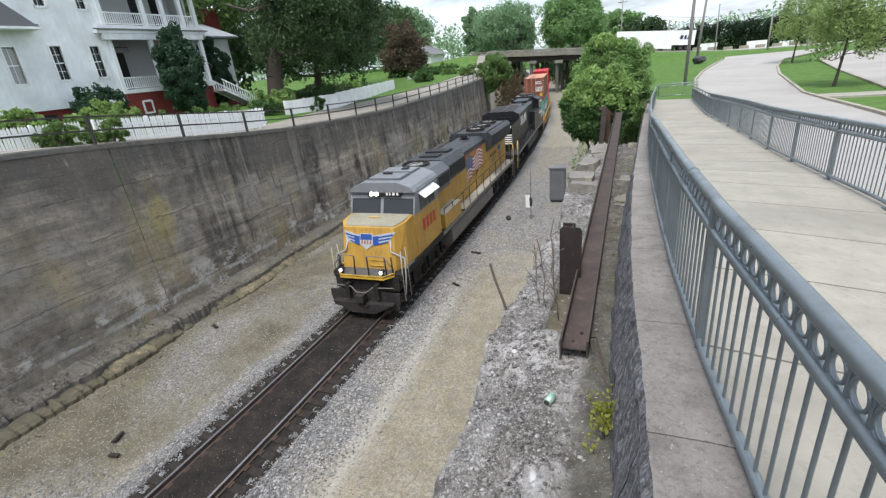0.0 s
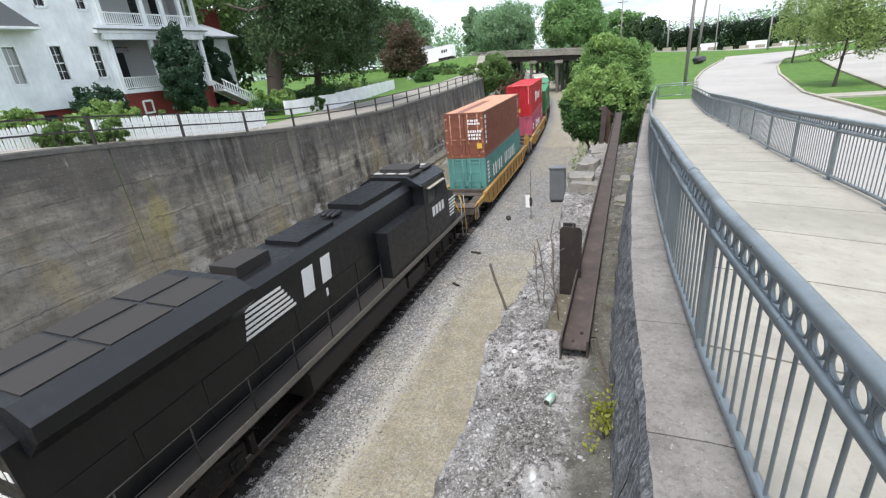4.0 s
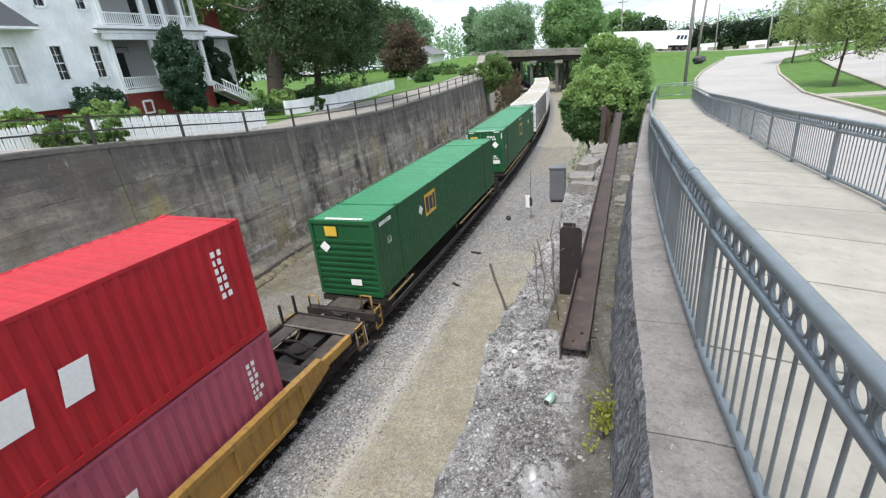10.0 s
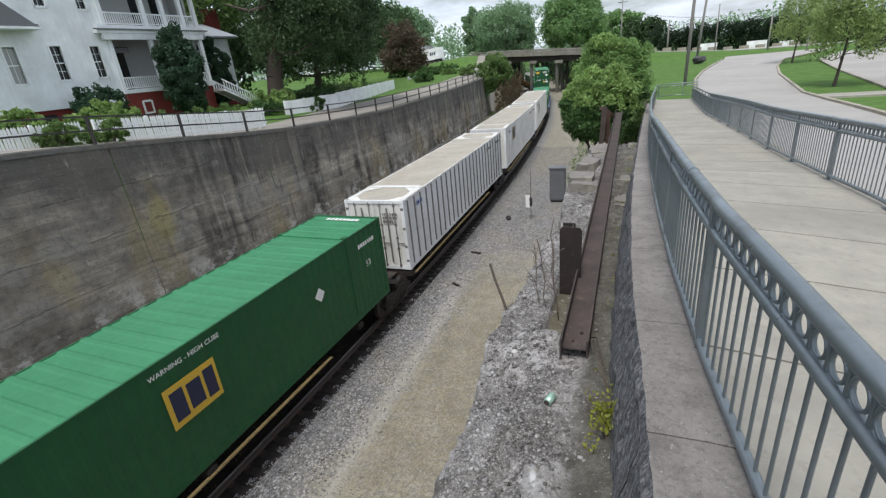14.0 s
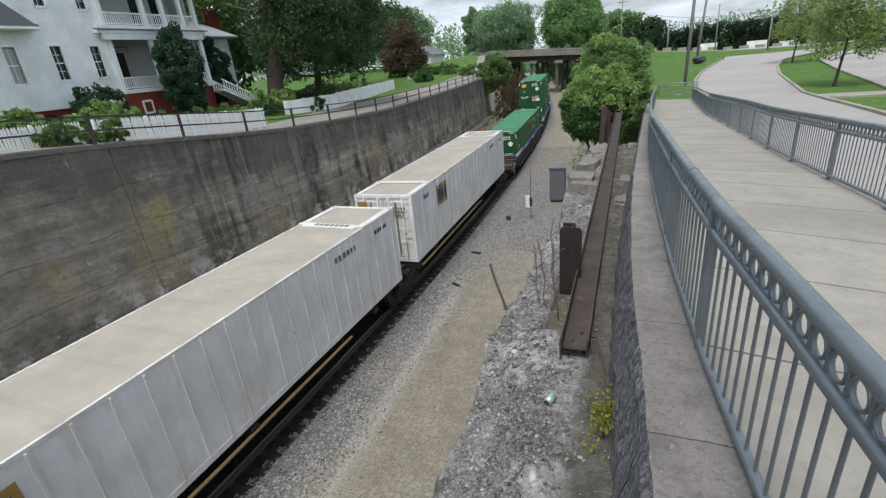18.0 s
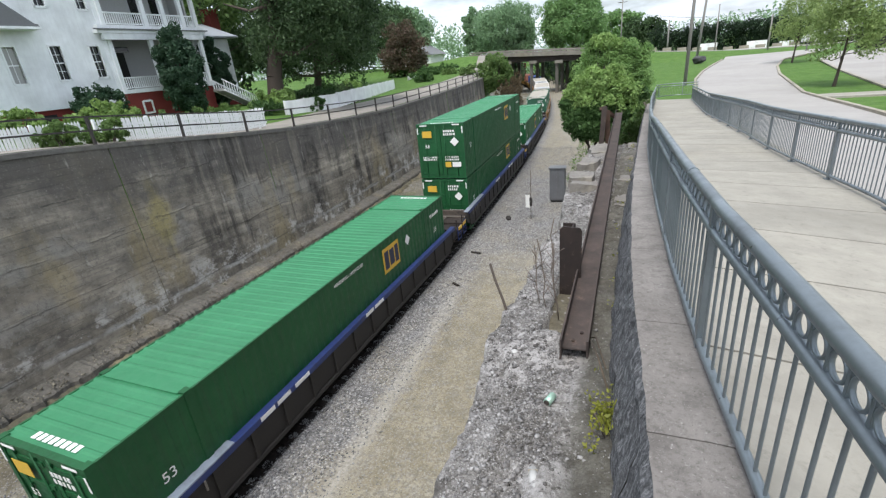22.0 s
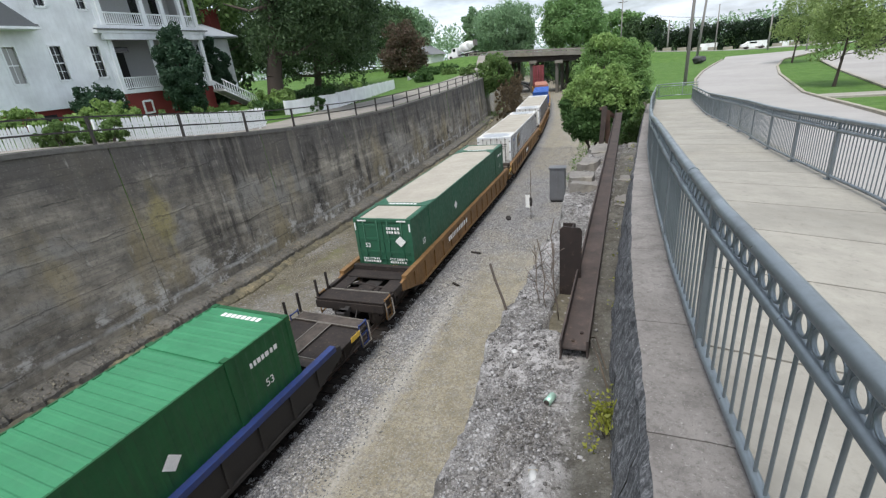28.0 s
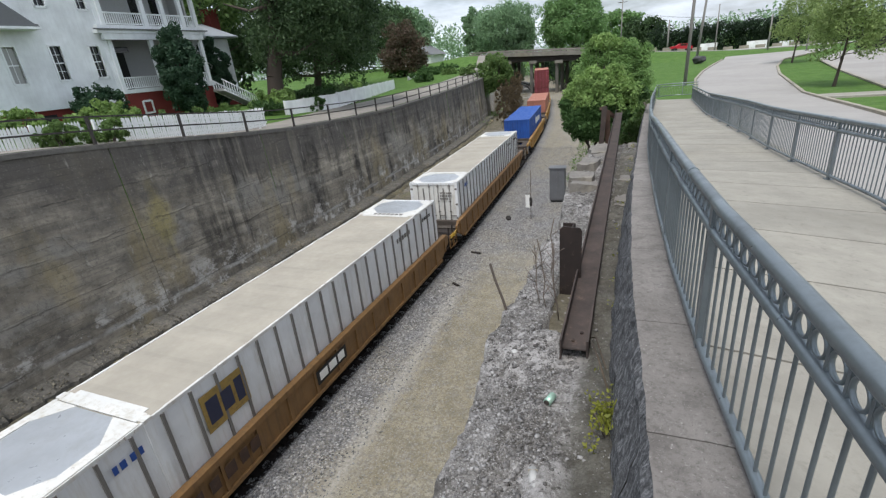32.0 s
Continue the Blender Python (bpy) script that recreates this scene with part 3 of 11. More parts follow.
def ground_material():
    """Trench floor of gravel, sand and dark bed, and mown grass on the banks, by the mesh's zone values."""
    k = Nodes("ground_surface")
    vor = k.voronoi(16.0)
    cellc = k.voronoi(16.0, None, "F1", "Color")
    bw = k.n.new("ShaderNodeRGBToBW")
    k.link(cellc, bw.inputs[0])
    gravel = k.ramp(bw.outputs[0], [(0.15, (0.11, 0.109, 0.11)), (0.5, (0.245, 0.242, 0.243)), (0.85, (0.42, 0.413, 0.405))])
    gravel = k.mix(k.ramp(vor, [(0.35, 0.0), (0.75, 0.75)]), gravel, (0.11, 0.105, 0.10))
    gravel = k.mix(k.math("MULTIPLY", k.ramp(k.noise(0.5, 6), [(0.4, 0.0), (0.65, 1.0)]), 0.35), gravel, (0.30, 0.265, 0.19))
    sand = k.ramp(k.noise(1.4, 9, 0.7), [(0.30, (0.172, 0.147, 0.096)), (0.5, (0.272, 0.238, 0.163)), (0.70, (0.37, 0.336, 0.252))])
    sand = k.mix(k.ramp(k.noise(11, 9, 0.8), [(0.46, 0.0), (0.58, 0.8)]), sand, (0.155, 0.138, 0.105))
    sand = k.mix(k.ramp(k.voronoi(14.0, k.coords((1.2, 1, 1))), [(0.10, 0.8), (0.20, 0.0)]), sand, (0.085, 0.078, 0.066))
    sand = k.mix(k.ramp(k.noise(24, 7, 0.8), [(0.55, 0.0), (0.66, 0.7)]), sand, (0.50, 0.475, 0.41))
    sand = k.mix(k.ramp(k.voronoi(19.0), [(0.14, 0.6), (0.30, 0.0)]), sand, (0.40, 0.395, 0.38))
    bed = k.ramp(k.noise(2.2, 9, 0.75), [(0.35, (0.013, 0.012, 0.012)), (0.55, (0.028, 0.024, 0.021)), (0.70, (0.062, 0.045, 0.034))])
    grass = k.ramp(k.noise(0.8, 8, 0.7), [(0.3, (0.055, 0.115, 0.022)), (0.5, (0.085, 0.165, 0.035)), (0.72, (0.135, 0.21, 0.055))])
    grass = k.mix(k.ramp(k.noise(30, 4, 0.7), [(0.45, 0.0), (0.75, 0.6)]), grass, (0.035, 0.075, 0.015))
    ragged = k.math("MULTIPLY", k.math("SUBTRACT", k.noise(1.3, 10, 0.78), 0.5), 1.3)
    f_sand = k.ramp(k.math("ADD", k.attr("sand"), k.math("MULTIPLY", ragged, 1.35)), [(0.15, 0.0), (0.90, 0.92)])
    f_sand = k.math("MULTIPLY", f_sand, k.ramp(k.noise(2.6, 10, 0.8), [(0.38, 0.6), (0.54, 1.0)]))
    dirt = k.ramp(k.noise(0.7, 9, 0.75), [(0.32, (0.070, 0.061, 0.042)), (0.52, (0.138, 0.122, 0.085)), (0.70, (0.225, 0.203, 0.148))])
    dirt = k.mix(k.ramp(k.noise(13, 9, 0.8), [(0.46, 0.0), (0.60, 0.75)]), dirt, (0.095, 0.085, 0.065))
    dirt = k.mix(k.ramp(k.voronoi(11.0), [(0.16, 0.6), (0.32, 0.0)]), dirt, (0.36, 0.35, 0.335))
    dirt = k.mix(k.ramp(k.noise(0.55, 8, 0.7, k.coords((1.3, 0.8, 1))), [(0.54, 0.0), (0.64, 0.55)]), dirt, (0.150, 0.150, 0.062))
    f_dirt = k.ramp(k.math("ADD", k.attr("dirt"), ragged), [(0.22, 0.0), (0.80, 0.95)])
    f_bed = k.ramp(k.math("ADD", k.attr("bed"), k.math("MULTIPLY", ragged, 0.5)), [(0.42, 0.0), (0.58, 1.0)])
    f_grass = k.ramp(k.math("ADD", k.attr("grass"), k.math("MULTIPLY", ragged, 0.5)), [(0.45, 0.0), (0.55, 1.0)])
    c = k.mix(f_sand, gravel, sand)
    c = k.mix(k.math("MULTIPLY", k.attr("rut"), k.ramp(k.noise(9, 8, 0.75), [(0.36, 0.15), (0.6, 0.75)])), c, (0.42, 0.40, 0.355))
    c = k.mix(f_dirt, c, dirt)
    c = k.mix(f_bed, c, bed)
    c = k.mix(f_grass, c, grass)
    h = k.mix(f_sand, k.math("SUBTRACT", 1.0, vor), k.noise(20, 7, 0.7))
    k.bump(h, 0.9, 0.03)
    return k.done(c, 0.95, 0.0, 0.2)


def stone_material(name, lo, mid, hi):
    k = Nodes(name)
    c = k.ramp(k.island(), [(0.0, lo), (0.5, mid), (1.0, hi)])
    c = k.mix(k.ramp(k.noise(1.6, 6, 0.7), [(0.46, 0.0), (0.66, 0.55)]), c, lum(hi, 1.05))
    c = k.mix(k.ramp(k.noise(2.3, 6, 0.7, k.coords((1, 1.7, 1))), [(0.50, 0.0), (0.68, 0.6)]), c, lum(lo, 1.1))
    c = k.mix(k.ramp(k.noise(25, 4), [(0.45, 0.0), (0.7, 0.5)]), c, lum(lo, 0.9))
    return k.done(c, 0.95, 0.0, 0.2)


M["ground"] = ground_material()
M["stones"] = stone_material("ballast_stones", (0.085, 0.085, 0.088), (0.215, 0.213, 0.217), (0.38, 0.377, 0.375))
M["debris"] = stone_material("wall_foot_stones", (0.06, 0.055, 0.045), (0.15, 0.136, 0.105), (0.30, 0.275, 0.21))
M["chips"] = stone_material("tan_stone_chips", (0.05, 0.04, 0.032), (0.12, 0.095, 0.07), (0.27, 0.23, 0.17))
M["rubble"] = stone_material("rubble_stones", (0.085, 0.079, 0.074), (0.205, 0.196, 0.190), (0.43, 0.42, 0.41))
# Old streaked concrete; the shade on this upright side is in the colour.
k = Nodes("weathered_shaded_parapet_face")
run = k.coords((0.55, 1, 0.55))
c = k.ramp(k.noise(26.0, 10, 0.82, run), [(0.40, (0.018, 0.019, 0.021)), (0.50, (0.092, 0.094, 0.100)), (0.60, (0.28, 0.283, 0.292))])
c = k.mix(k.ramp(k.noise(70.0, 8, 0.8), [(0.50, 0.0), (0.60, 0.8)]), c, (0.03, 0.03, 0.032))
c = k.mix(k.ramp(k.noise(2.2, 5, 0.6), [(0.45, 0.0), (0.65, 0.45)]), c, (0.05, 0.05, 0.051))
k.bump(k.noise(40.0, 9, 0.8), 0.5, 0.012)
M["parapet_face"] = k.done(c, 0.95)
k = Nodes("old_parapet_concrete")
c = k.mix(k.ramp(k.noise(1.1, 7, 0.65), [(0.3, 0.0), (0.7, 1.0)]), (0.185, 0.169, 0.155), (0.30, 0.278, 0.258))
c = k.mix(k.math("MULTIPLY", k.random(), 0.35), c, (0.15, 0.137, 0.127))
c = k.mix(k.ramp(k.noise(4.5, 10, 0.78), [(0.48, 0.0), (0.62, 0.6)]), c, (0.105, 0.094, 0.086))
c = k.mix(k.ramp(k.noise(22.0, 10, 0.82), [(0.50, 0.0), (0.62, 0.75)]), c, (0.105, 0.096, 0.088))
c = k.mix(k.ramp(k.noise(48.0, 9, 0.85), [(0.57, 0.0), (0.64, 0.8)]), c, (0.40, 0.385, 0.36))
c = k.mix(k.math("MULTIPLY", k.ramp(k.voronoi(21.0), [(0.05, 1.0), (0.11, 0.0)]), k.ramp(k.noise(9.0, 5, 0.7), [(0.50, 0.0), (0.56, 0.9)])), c, (0.50, 0.48, 0.45))
c = k.mix(k.ramp(k.voronoi(23.0, k.coords((1.3, 0.8, 1))), [(0.05, 0.9), (0.09, 0.0)]), c, (0.05, 0.045, 0.04))
k.bump(k.noise(45.0, 9, 0.8), 0.8, 0.012)
M["parapet"] = k.done(c, 0.95)
k = Nodes("rubble_soil")
c = k.mix(k.ramp(k.noise(1.5, 8, 0.7), [(0.35, 0.0), (0.65, 1.0)]), (0.115, 0.106, 0.096), (0.27, 0.258, 0.243))
c = k.mix(k.ramp(k.noise(14, 9, 0.8), [(0.46, 0.0), (0.62, 0.75)]), c, (0.07, 0.062, 0.052))
c = k.mix(k.ramp(k.noise(26, 6, 0.75), [(0.54, 0.0), (0.60, 0.85)]), c, (0.46, 0.445, 0.425))
c = k.mix(k.ramp(k.noise(34, 7, 0.8), [(0.55, 0.0), (0.60, 0.8)]), c, (0.045, 0.041, 0.037))
vary_ = k.n.new("ShaderNodeMixRGB")
vary_.inputs[0].default_value = 0.30
k.link(k.tc.outputs["Object"], vary_.inputs[1])
nz = k.n.new("ShaderNodeTexNoise")
nz.inputs["Scale"].default_value, nz.inputs["Detail"].default_value = 9.0, 6.0
k.link(nz.outputs["Color"], vary_.inputs[2])
crust = k.voronoi(24.0, vary_.outputs[0], "DISTANCE_TO_EDGE")
c = k.mix(k.math("MULTIPLY", k.ramp(crust, [(0.0, 0.55), (0.10, 0.0)]), k.ramp(k.noise(7.0, 6, 0.75), [(0.52, 0.0), (0.62, 1.0)])), c, (0.055, 0.050, 0.045))
c = k.mix(k.ramp(k.noise(2.1, 9, 0.78), [(0.48, 0.0), (0.58, 0.8)]), c, (0.43, 0.415, 0.405))
c = k.mix(k.ramp(k.noise(3.3, 9, 0.8, k.coords((1.2, 0.9, 1))), [(0.54, 0.0), (0.62, 0.75)]), c, (0.075, 0.069, 0.062))
moss = k.ramp(k.noise(5.0, 8, 0.75), [(0.32, (0.040, 0.036, 0.027)), (0.5, (0.082, 0.076, 0.058)), (0.68, (0.165, 0.155, 0.130))])
c = k.mix(k.math("MULTIPLY", k.attr("moss"), 0.85), c, moss)
M["soil"] = k.done(c, 0.95)
k.bump(k.mix(0.18, k.noise(30, 7, 0.78), k.ramp(crust, [(0.0, 0.0), (0.2, 1.0)])), 0.9, 0.03)

# ---------------------------------------------------------------- ground: one sheet
def smooth(a, b, x):
    t = min(1.0, max(0.0, (x - a) / (b - a)))
    return t * t * (3 - 2 * t)


RIGHT_Z = [(-300, 7.1), (-30, 7.0), (0, 6.72), (10, 6.12), (20, 5.5), (30, 5.0), (43, 4.3), (60, 4.5), (85, 4.7), (125, 5.0)]
WALK = [(-30, 7.0), (2, 6.93), (4.3, 6.87), (6.2, 6.78), (10, 6.45), (12, 6.2), (15, 6.03), (19, 5.72), (27.5, 5.17), (43, 4.32), (60, 4.2)]
LEDGE = [(-30, 5.9), (5, 5.85), (14, 5.82), (18, 5.3), (22, 4.4), (30, 2.4), (45, 1.4), (110, 1.2)]
ROAD = [(-90, 140, 6.8), (-55, 132, 8.0), (-35, 127, 9.7), (-8, 121.5, 8.3), (8, 121, 6.9), (24, 123, 5.6), (60, 125, 4.9), (140, 125, 4.8)]


def road_at(x):
    """Centre line of the cross street: y and z at x, and its heading."""
    for (xa, ya, za), (xb, yb, zb) in zip(ROAD, ROAD[1:]):
        if x <= xb:
            f = (x - xa) / (xb - xa)
            return ya + (yb - ya) * f, za + (zb - za) * f, math.degrees(math.atan2(yb - ya, xb - xa)), math.degrees(math.atan2(zb - za, math.hypot(xb - xa, yb - ya)))
    return ROAD[-1][1], ROAD[-1][2], 0.0, 0.0


def ground_z(s, off):
    n = noise.noise(Vector((s * 0.35, off * 0.35, 0))) * 0.05
    if -8.8 < off < 8.305:
        z = -0.34 + n - 0.06 * smooth(-5.2, -8.4, off) + 0.15 * smooth(2.4, 1.5, abs(off))
        z += 0.35 * smooth(6.0, 8.3, off)
        if abs(off) < 0.70:
            return -0.163 + 0.25 * n
        return -0.205 if abs(off) < 1.45 else z
    if off < 0:
        w = lerp_table(WALL_TOP, s) - 0.04
        f = smooth(4.5, 12, -off - 8.9) * smooth(46, 30, s) * smooth(-60, -10, s)
        z = w + (7.25 - w) * f
    elif off < 9.89:
        z = lerp_table(LEDGE, s) + n
    else:
        z = lerp_table(RIGHT_Z, arc(s, off).y if s < 60 else s)
        if off < 12 and s > 18:
            f = smooth(9.5, 12, off)
            z = lerp_table(LEDGE, s) * (1 - f) + z * f
    p = arc(s, off)
    if s > 60 and -95 < p.x < 140:
        ry, rz, _, _ = road_at(p.x)
        f = smooth(16, 6, abs(p.y - ry) * 0.9)
        if off < -9.5 or off > 9.5:
            z = z * (1 - f) + (rz - 0.06) * f
    return z


def build_ground():
    ss = [-330 + 20 * i for i in range(16)] + [-10 + 0.5 * i for i in range(140)] + [60 + 2 * i for i in range(41)] + [160 + 20 * i for i in range(28)]
    offs = [-430, -300, -200, -120, -80, -60, -45, -36, -30, -26, -22, -19, -16.5, -14, -12.5, -11, -10, -9.2, -8.81]
    offs += [-8.79 + 0.285 * i for i in range(60)] + [-1.3, -1.05, -0.72, -0.69, 0.69, 0.72, 1.05, 1.3] + [8.30, 8.31, 8.6, 8.9, 9.2, 9.55, 9.88, 9.9]
    offs += [10.2, 10.7, 11.4, 12.2, 13, 14, 15, 17, 19, 21, 24, 28, 34, 42, 55, 75, 110, 180, 320, 600, 1100, 2000]
    offs = sorted(offs)
    verts, sand, bed, grass, dirt, rut = [], [], [], [], [], []
    for s in ss:
        for o in offs:
            verts.append(arc(s, o, ground_z(s, o)))
            n = noise.noise(Vector((s * 0.22, o * 0.3, 4.0)))
            right = smooth(2.0, 3.9, o) * smooth(26, 14, s)
            far = 0.75 * smooth(30, 45, s) * smooth(1.6, 2.6, o)
            left = smooth(-1.7, -2.9, o) * (0.62 + 0.22 * smooth(-4.5, -6.5, o) + 0.8 * n)
            floor_only = 1.0 if -8.8 < o < 8.305 else 0.0
            sand.append(max(right, 0.6 * left, far) * floor_only)
            dirt.append(left * floor_only if o < 8.305 else (0.9 if 8.3 < o < 11.6 and s < 64 else 0.0))
            rut.append(smooth(0.42, 0.05, abs(o - 2.62 - 0.055 * (17 - s))) * smooth(19, 15, s) * smooth(2, 7, s))
            bed.append(smooth(1.70, 1.20, abs(o)))
            grass.append(0.0 if -8.8 < o < 8.305 or (8.3 < o < 11.6 and s < 64) else 1.0)
    k = len(offs)
    faces = [(i * k + j, i * k + j + 1, (i + 1) * k + j + 1, (i + 1) * k + j) for i in range(len(ss) - 1) for j in range(k - 1)]
    me = mesh_np("ground", verts, faces, M["ground"], True)
    for name, values in (("sand", sand), ("bed", bed), ("grass", grass), ("dirt", dirt), ("rut", rut)):
        me.attributes.new(name, "FLOAT", "POINT").data.foreach_set("value", values)
    return tagged(new("ground", me), "gravel trench floor with sandy path and grass banks", "ground", kind="structure")


build_ground()


def sweep(name, profile, s0, s1, step, material, parent=None, z_of=None):
    """A closed profile of (off, z) drawn along the track from s0 to s1."""
    n = max(1, int(round((s1 - s0) / step)))
    k = len(profile)
    verts, faces = [], []
    for i in range(n + 1):
        s = s0 + (s1 - s0) * i / n
        dz = z_of(s) if z_of else 0.0
        verts += [arc(s, o, z + dz) for o, z in profile]
        if i:
            for j in range(k):
                a, b = (i - 1) * k + j, (i - 1) * k + (j + 1) % k
                faces.append((a, b, b + k, a + k))
    faces += [tuple(range(k - 1, -1, -1)), tuple(range(n * k, n * k + k))]
    ob = new(name, mesh_np(name, verts, faces, material))
    ob.parent = parent
    return ob


# ---------------------------------------------------------------- track
track = thing("railway_track", "single railway track with dark worn wooden ties", "railway track", kind="structure")
for side in (-1, 1):
    c = 0.7525 * side
    sweep("rail", [(c - 0.068, -0.168), (c + 0.068, -0.168), (c + 0.062, -0.150), (c + 0.012, -0.135), (c + 0.012, -0.045), (c + 0.034, -0.034), (c + 0.034, -0.006), (c - 0.034, -0.006), (c - 0.034, -0.034), (c - 0.012, -0.045), (c - 0.012, -0.135), (c - 0.062, -0.150)], -40, 330, 2.5, M["rail"], track)
    sweep("rail_head", [(c - 0.03, -0.006), (c + 0.03, -0.006), (c + 0.022, 0.0), (c - 0.022, 0.0)], -40, 330, 2.5, M["railhead"], track)


# ---------------------------------------------------------------- left retaining wall
BOARD = 0.235


def wall_panel(s0, s1, parent):
    """One pour of the wall: uneven face with the marks of its form boards, plain back and ends."""
    n, m = 36, 44
    verts, faces, along, down, up = [], [], [], [], []
    rng = random.Random(int(s0 * 100))
    course = [rng.uniform(-0.010, 0.010) for _ in range(60)]
    tilt = rng.uniform(-0.02, 0.02)
    for i in range(n + 1):
        s = s0 + (s1 - s0) * i / n
        t = lerp_table(WALL_TOP, s) - 0.15
        for j in range(m + 1):
            z = -0.7 + (t + 0.7) * j / m
            w = 0.035 * noise.noise(Vector((s * 0.5, z * 0.5, 2.0))) + 0.018 * noise.noise(Vector((s * 2.1, z * 2.1, 6.0)))
            chip = max(0.0, noise.noise(Vector((s * 1.1, z * 1.1, 11.0))) - 0.45) * -0.25
            o = LEFT_FACE + 0.50 * (1 - j / m) + w + chip + course[int((z + 0.7) / BOARD) % 60] + tilt
            verts.append(arc(s, o, z))
            along.append(s)
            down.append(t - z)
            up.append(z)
    k = m + 1
    faces = [(i * k + j, i * k + j + 1, (i + 1) * k + j + 1, (i + 1) * k + j) for i in range(n) for j in range(m)]
    f0 = len(verts)
    for s in (s0, s1):
        t = lerp_table(WALL_TOP, s) - 0.15
        for o, z in ((LEFT_FACE + 0.40, -0.7), (LEFT_FACE - 0.03, t), (LEFT_FACE - 0.55, t), (LEFT_FACE - 0.55, -0.7)):
            verts.append(arc(s, o, z))
            along.append(s)
            down.append(t - z)
            up.append(z)
    faces += [(f0 + 3, f0 + 2, f0 + 1, f0), (f0 + 4, f0 + 5, f0 + 6, f0 + 7), (f0 + 1, f0 + 2, f0 + 6, f0 + 5), (f0 + 2, f0 + 3, f0 + 7, f0 + 6)]
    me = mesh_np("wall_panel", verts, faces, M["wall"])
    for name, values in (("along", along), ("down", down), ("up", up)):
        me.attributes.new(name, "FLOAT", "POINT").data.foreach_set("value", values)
    ob = new("wall_panel", me)
    ob.parent = parent


wall_west = thing("wall_west", "tall stained grey concrete retaining wall beside the track", "wall", kind="structure")
for i in range(13):
    s0 = -28.9 + 8.05 * i
    wall_panel(s0 + 0.015, s0 + 8.035, wall_west)
sweep("wall_cap", [(LEFT_FACE + 0.05, -0.16), (LEFT_FACE + 0.04, 0.0), (LEFT_FACE - 0.5, 0.0), (LEFT_FACE - 0.5, -0.16)], -29, 75.7, 1.5, M["wall_cap"], wall_west, lambda s: lerp_table(WALL_TOP, s))


def rough_step(name, o0, o1, z1, s0, s1, step, material, seed, jag):
    """A broken, uneven step of concrete along the wall's foot."""
    rng = random.Random(seed)
    verts, faces = [], []
    n = int((s1 - s0) / step)
    gap = 0.0
    for i in range(n + 1):
        s = s0 + (s1 - s0) * i / n
        gap = rng.uniform(0.1, 0.5) if rng.random() < 0.10 else gap * 0.4
        w = -gap + 0.6 * noise.noise(Vector((s * 0.3, seed, 0))) + 0.25 * noise.noise(Vector((s * 1.3, seed, 3)))
        a, b = o1 + jag * w + rng.uniform(-0.04, 0.04), z1 - 0.12 * smooth(6, 16, s) + 0.35 * jag * w + rng.uniform(-0.03, 0.03)
        verts += [arc(s, o0, b + 0.10), arc(s, a - 0.10, b + rng.uniform(-0.02, 0.02)), arc(s, a, b - 0.09), arc(s, a + rng.uniform(0, 0.06), -0.6)]
        if i:
            q = (i - 1) * 4
            faces += [(q + j, q + 4 + j, q + 5 + j, q + 1 + j) for j in range(3)]
    ob = new(name, mesh_np(name, verts, faces, material))
    ob.parent = wall_west


rough_step("footing_upper", -8.40, -7.42, 0.20, -20, 75, 0.09, M["footing_old"], 3, 0.60)
rough_step("footing_lower", -7.60, -7.02, -0.13, -20, 75, 0.10, M["footing"], 8, 0.50)

# ---------------------------------------------------------------- pipe railing on the wall
pipe_rail = thing("pipe_railing", "dark rusty pipe railing along the top of the retaining wall", "railing")
POSTS = [-4.2, -0.4, 3.4, 7.25, 11.1, 14.95, 18.8, 22.65, 26.5, 30.1, 33.4, 36.8, 40.0, 43.2, 46.6, 49.9, 53.4, 57.3, 61.0, 64.6, 68.2, 71.8]
post_bm = bmesh.new()
box(post_bm, -0.045, 0.045, -0.045, 0.045, -0.1, 1.02)
post_mesh = finish("post", post_bm, M["pipe"])
for s in POSTS:
    o = new("post", post_mesh)
    o.parent = pipe_rail
    o.matrix_basis = arc_pose(s, -8.92, lerp_table(WALL_TOP, s))
for h in (0.50, 0.99):
    sweep("rail_bar", [(-8.95, h - 0.03), (-8.89, h - 0.03), (-8.89, h + 0.03), (-8.95, h + 0.03)], -6, 72, 1.8, M["pipe"], pipe_rail, lambda s: lerp_table(WALL_TOP, s))


# ---------------------------------------------------------------- lane and fences on the left bank
def lane():
    verts, faces = [], []
    ss = [-20 + 2 * i for i in range(76)]
    for i, s in enumerate(ss):
        w = 4.2 + 2.2 * smooth(22, 40, s) - 1.6 * smooth(60, 90, s)
        for j in range(5):
            o = -9.35 - w * j / 4
            verts.append(arc(s, o, max(ground_z(s, o), ground_z(s, -9.3) - 0.2) + 0.05))
        if i:
            a = (i - 1) * 5
            faces += [(a + j + 1, a + j, a + j + 5, a + j + 6) for j in range(4)]
    me = mesh_np("pavement_west", verts, faces, M["lane"])
    tagged(new("pavement_west", me), "pale concrete lane behind the retaining wall", "pavement", kind="structure")


lane()

picket_bm = bmesh.new()
prism(picket_bm, [(-0.042, 0.06), (0.042, 0.06), (0.042, 1.06), (0.0, 1.13), (-0.042, 1.06)], -0.010, 0.010, "y")
picket_mesh = finish("picket", picket_bm, M["white"])


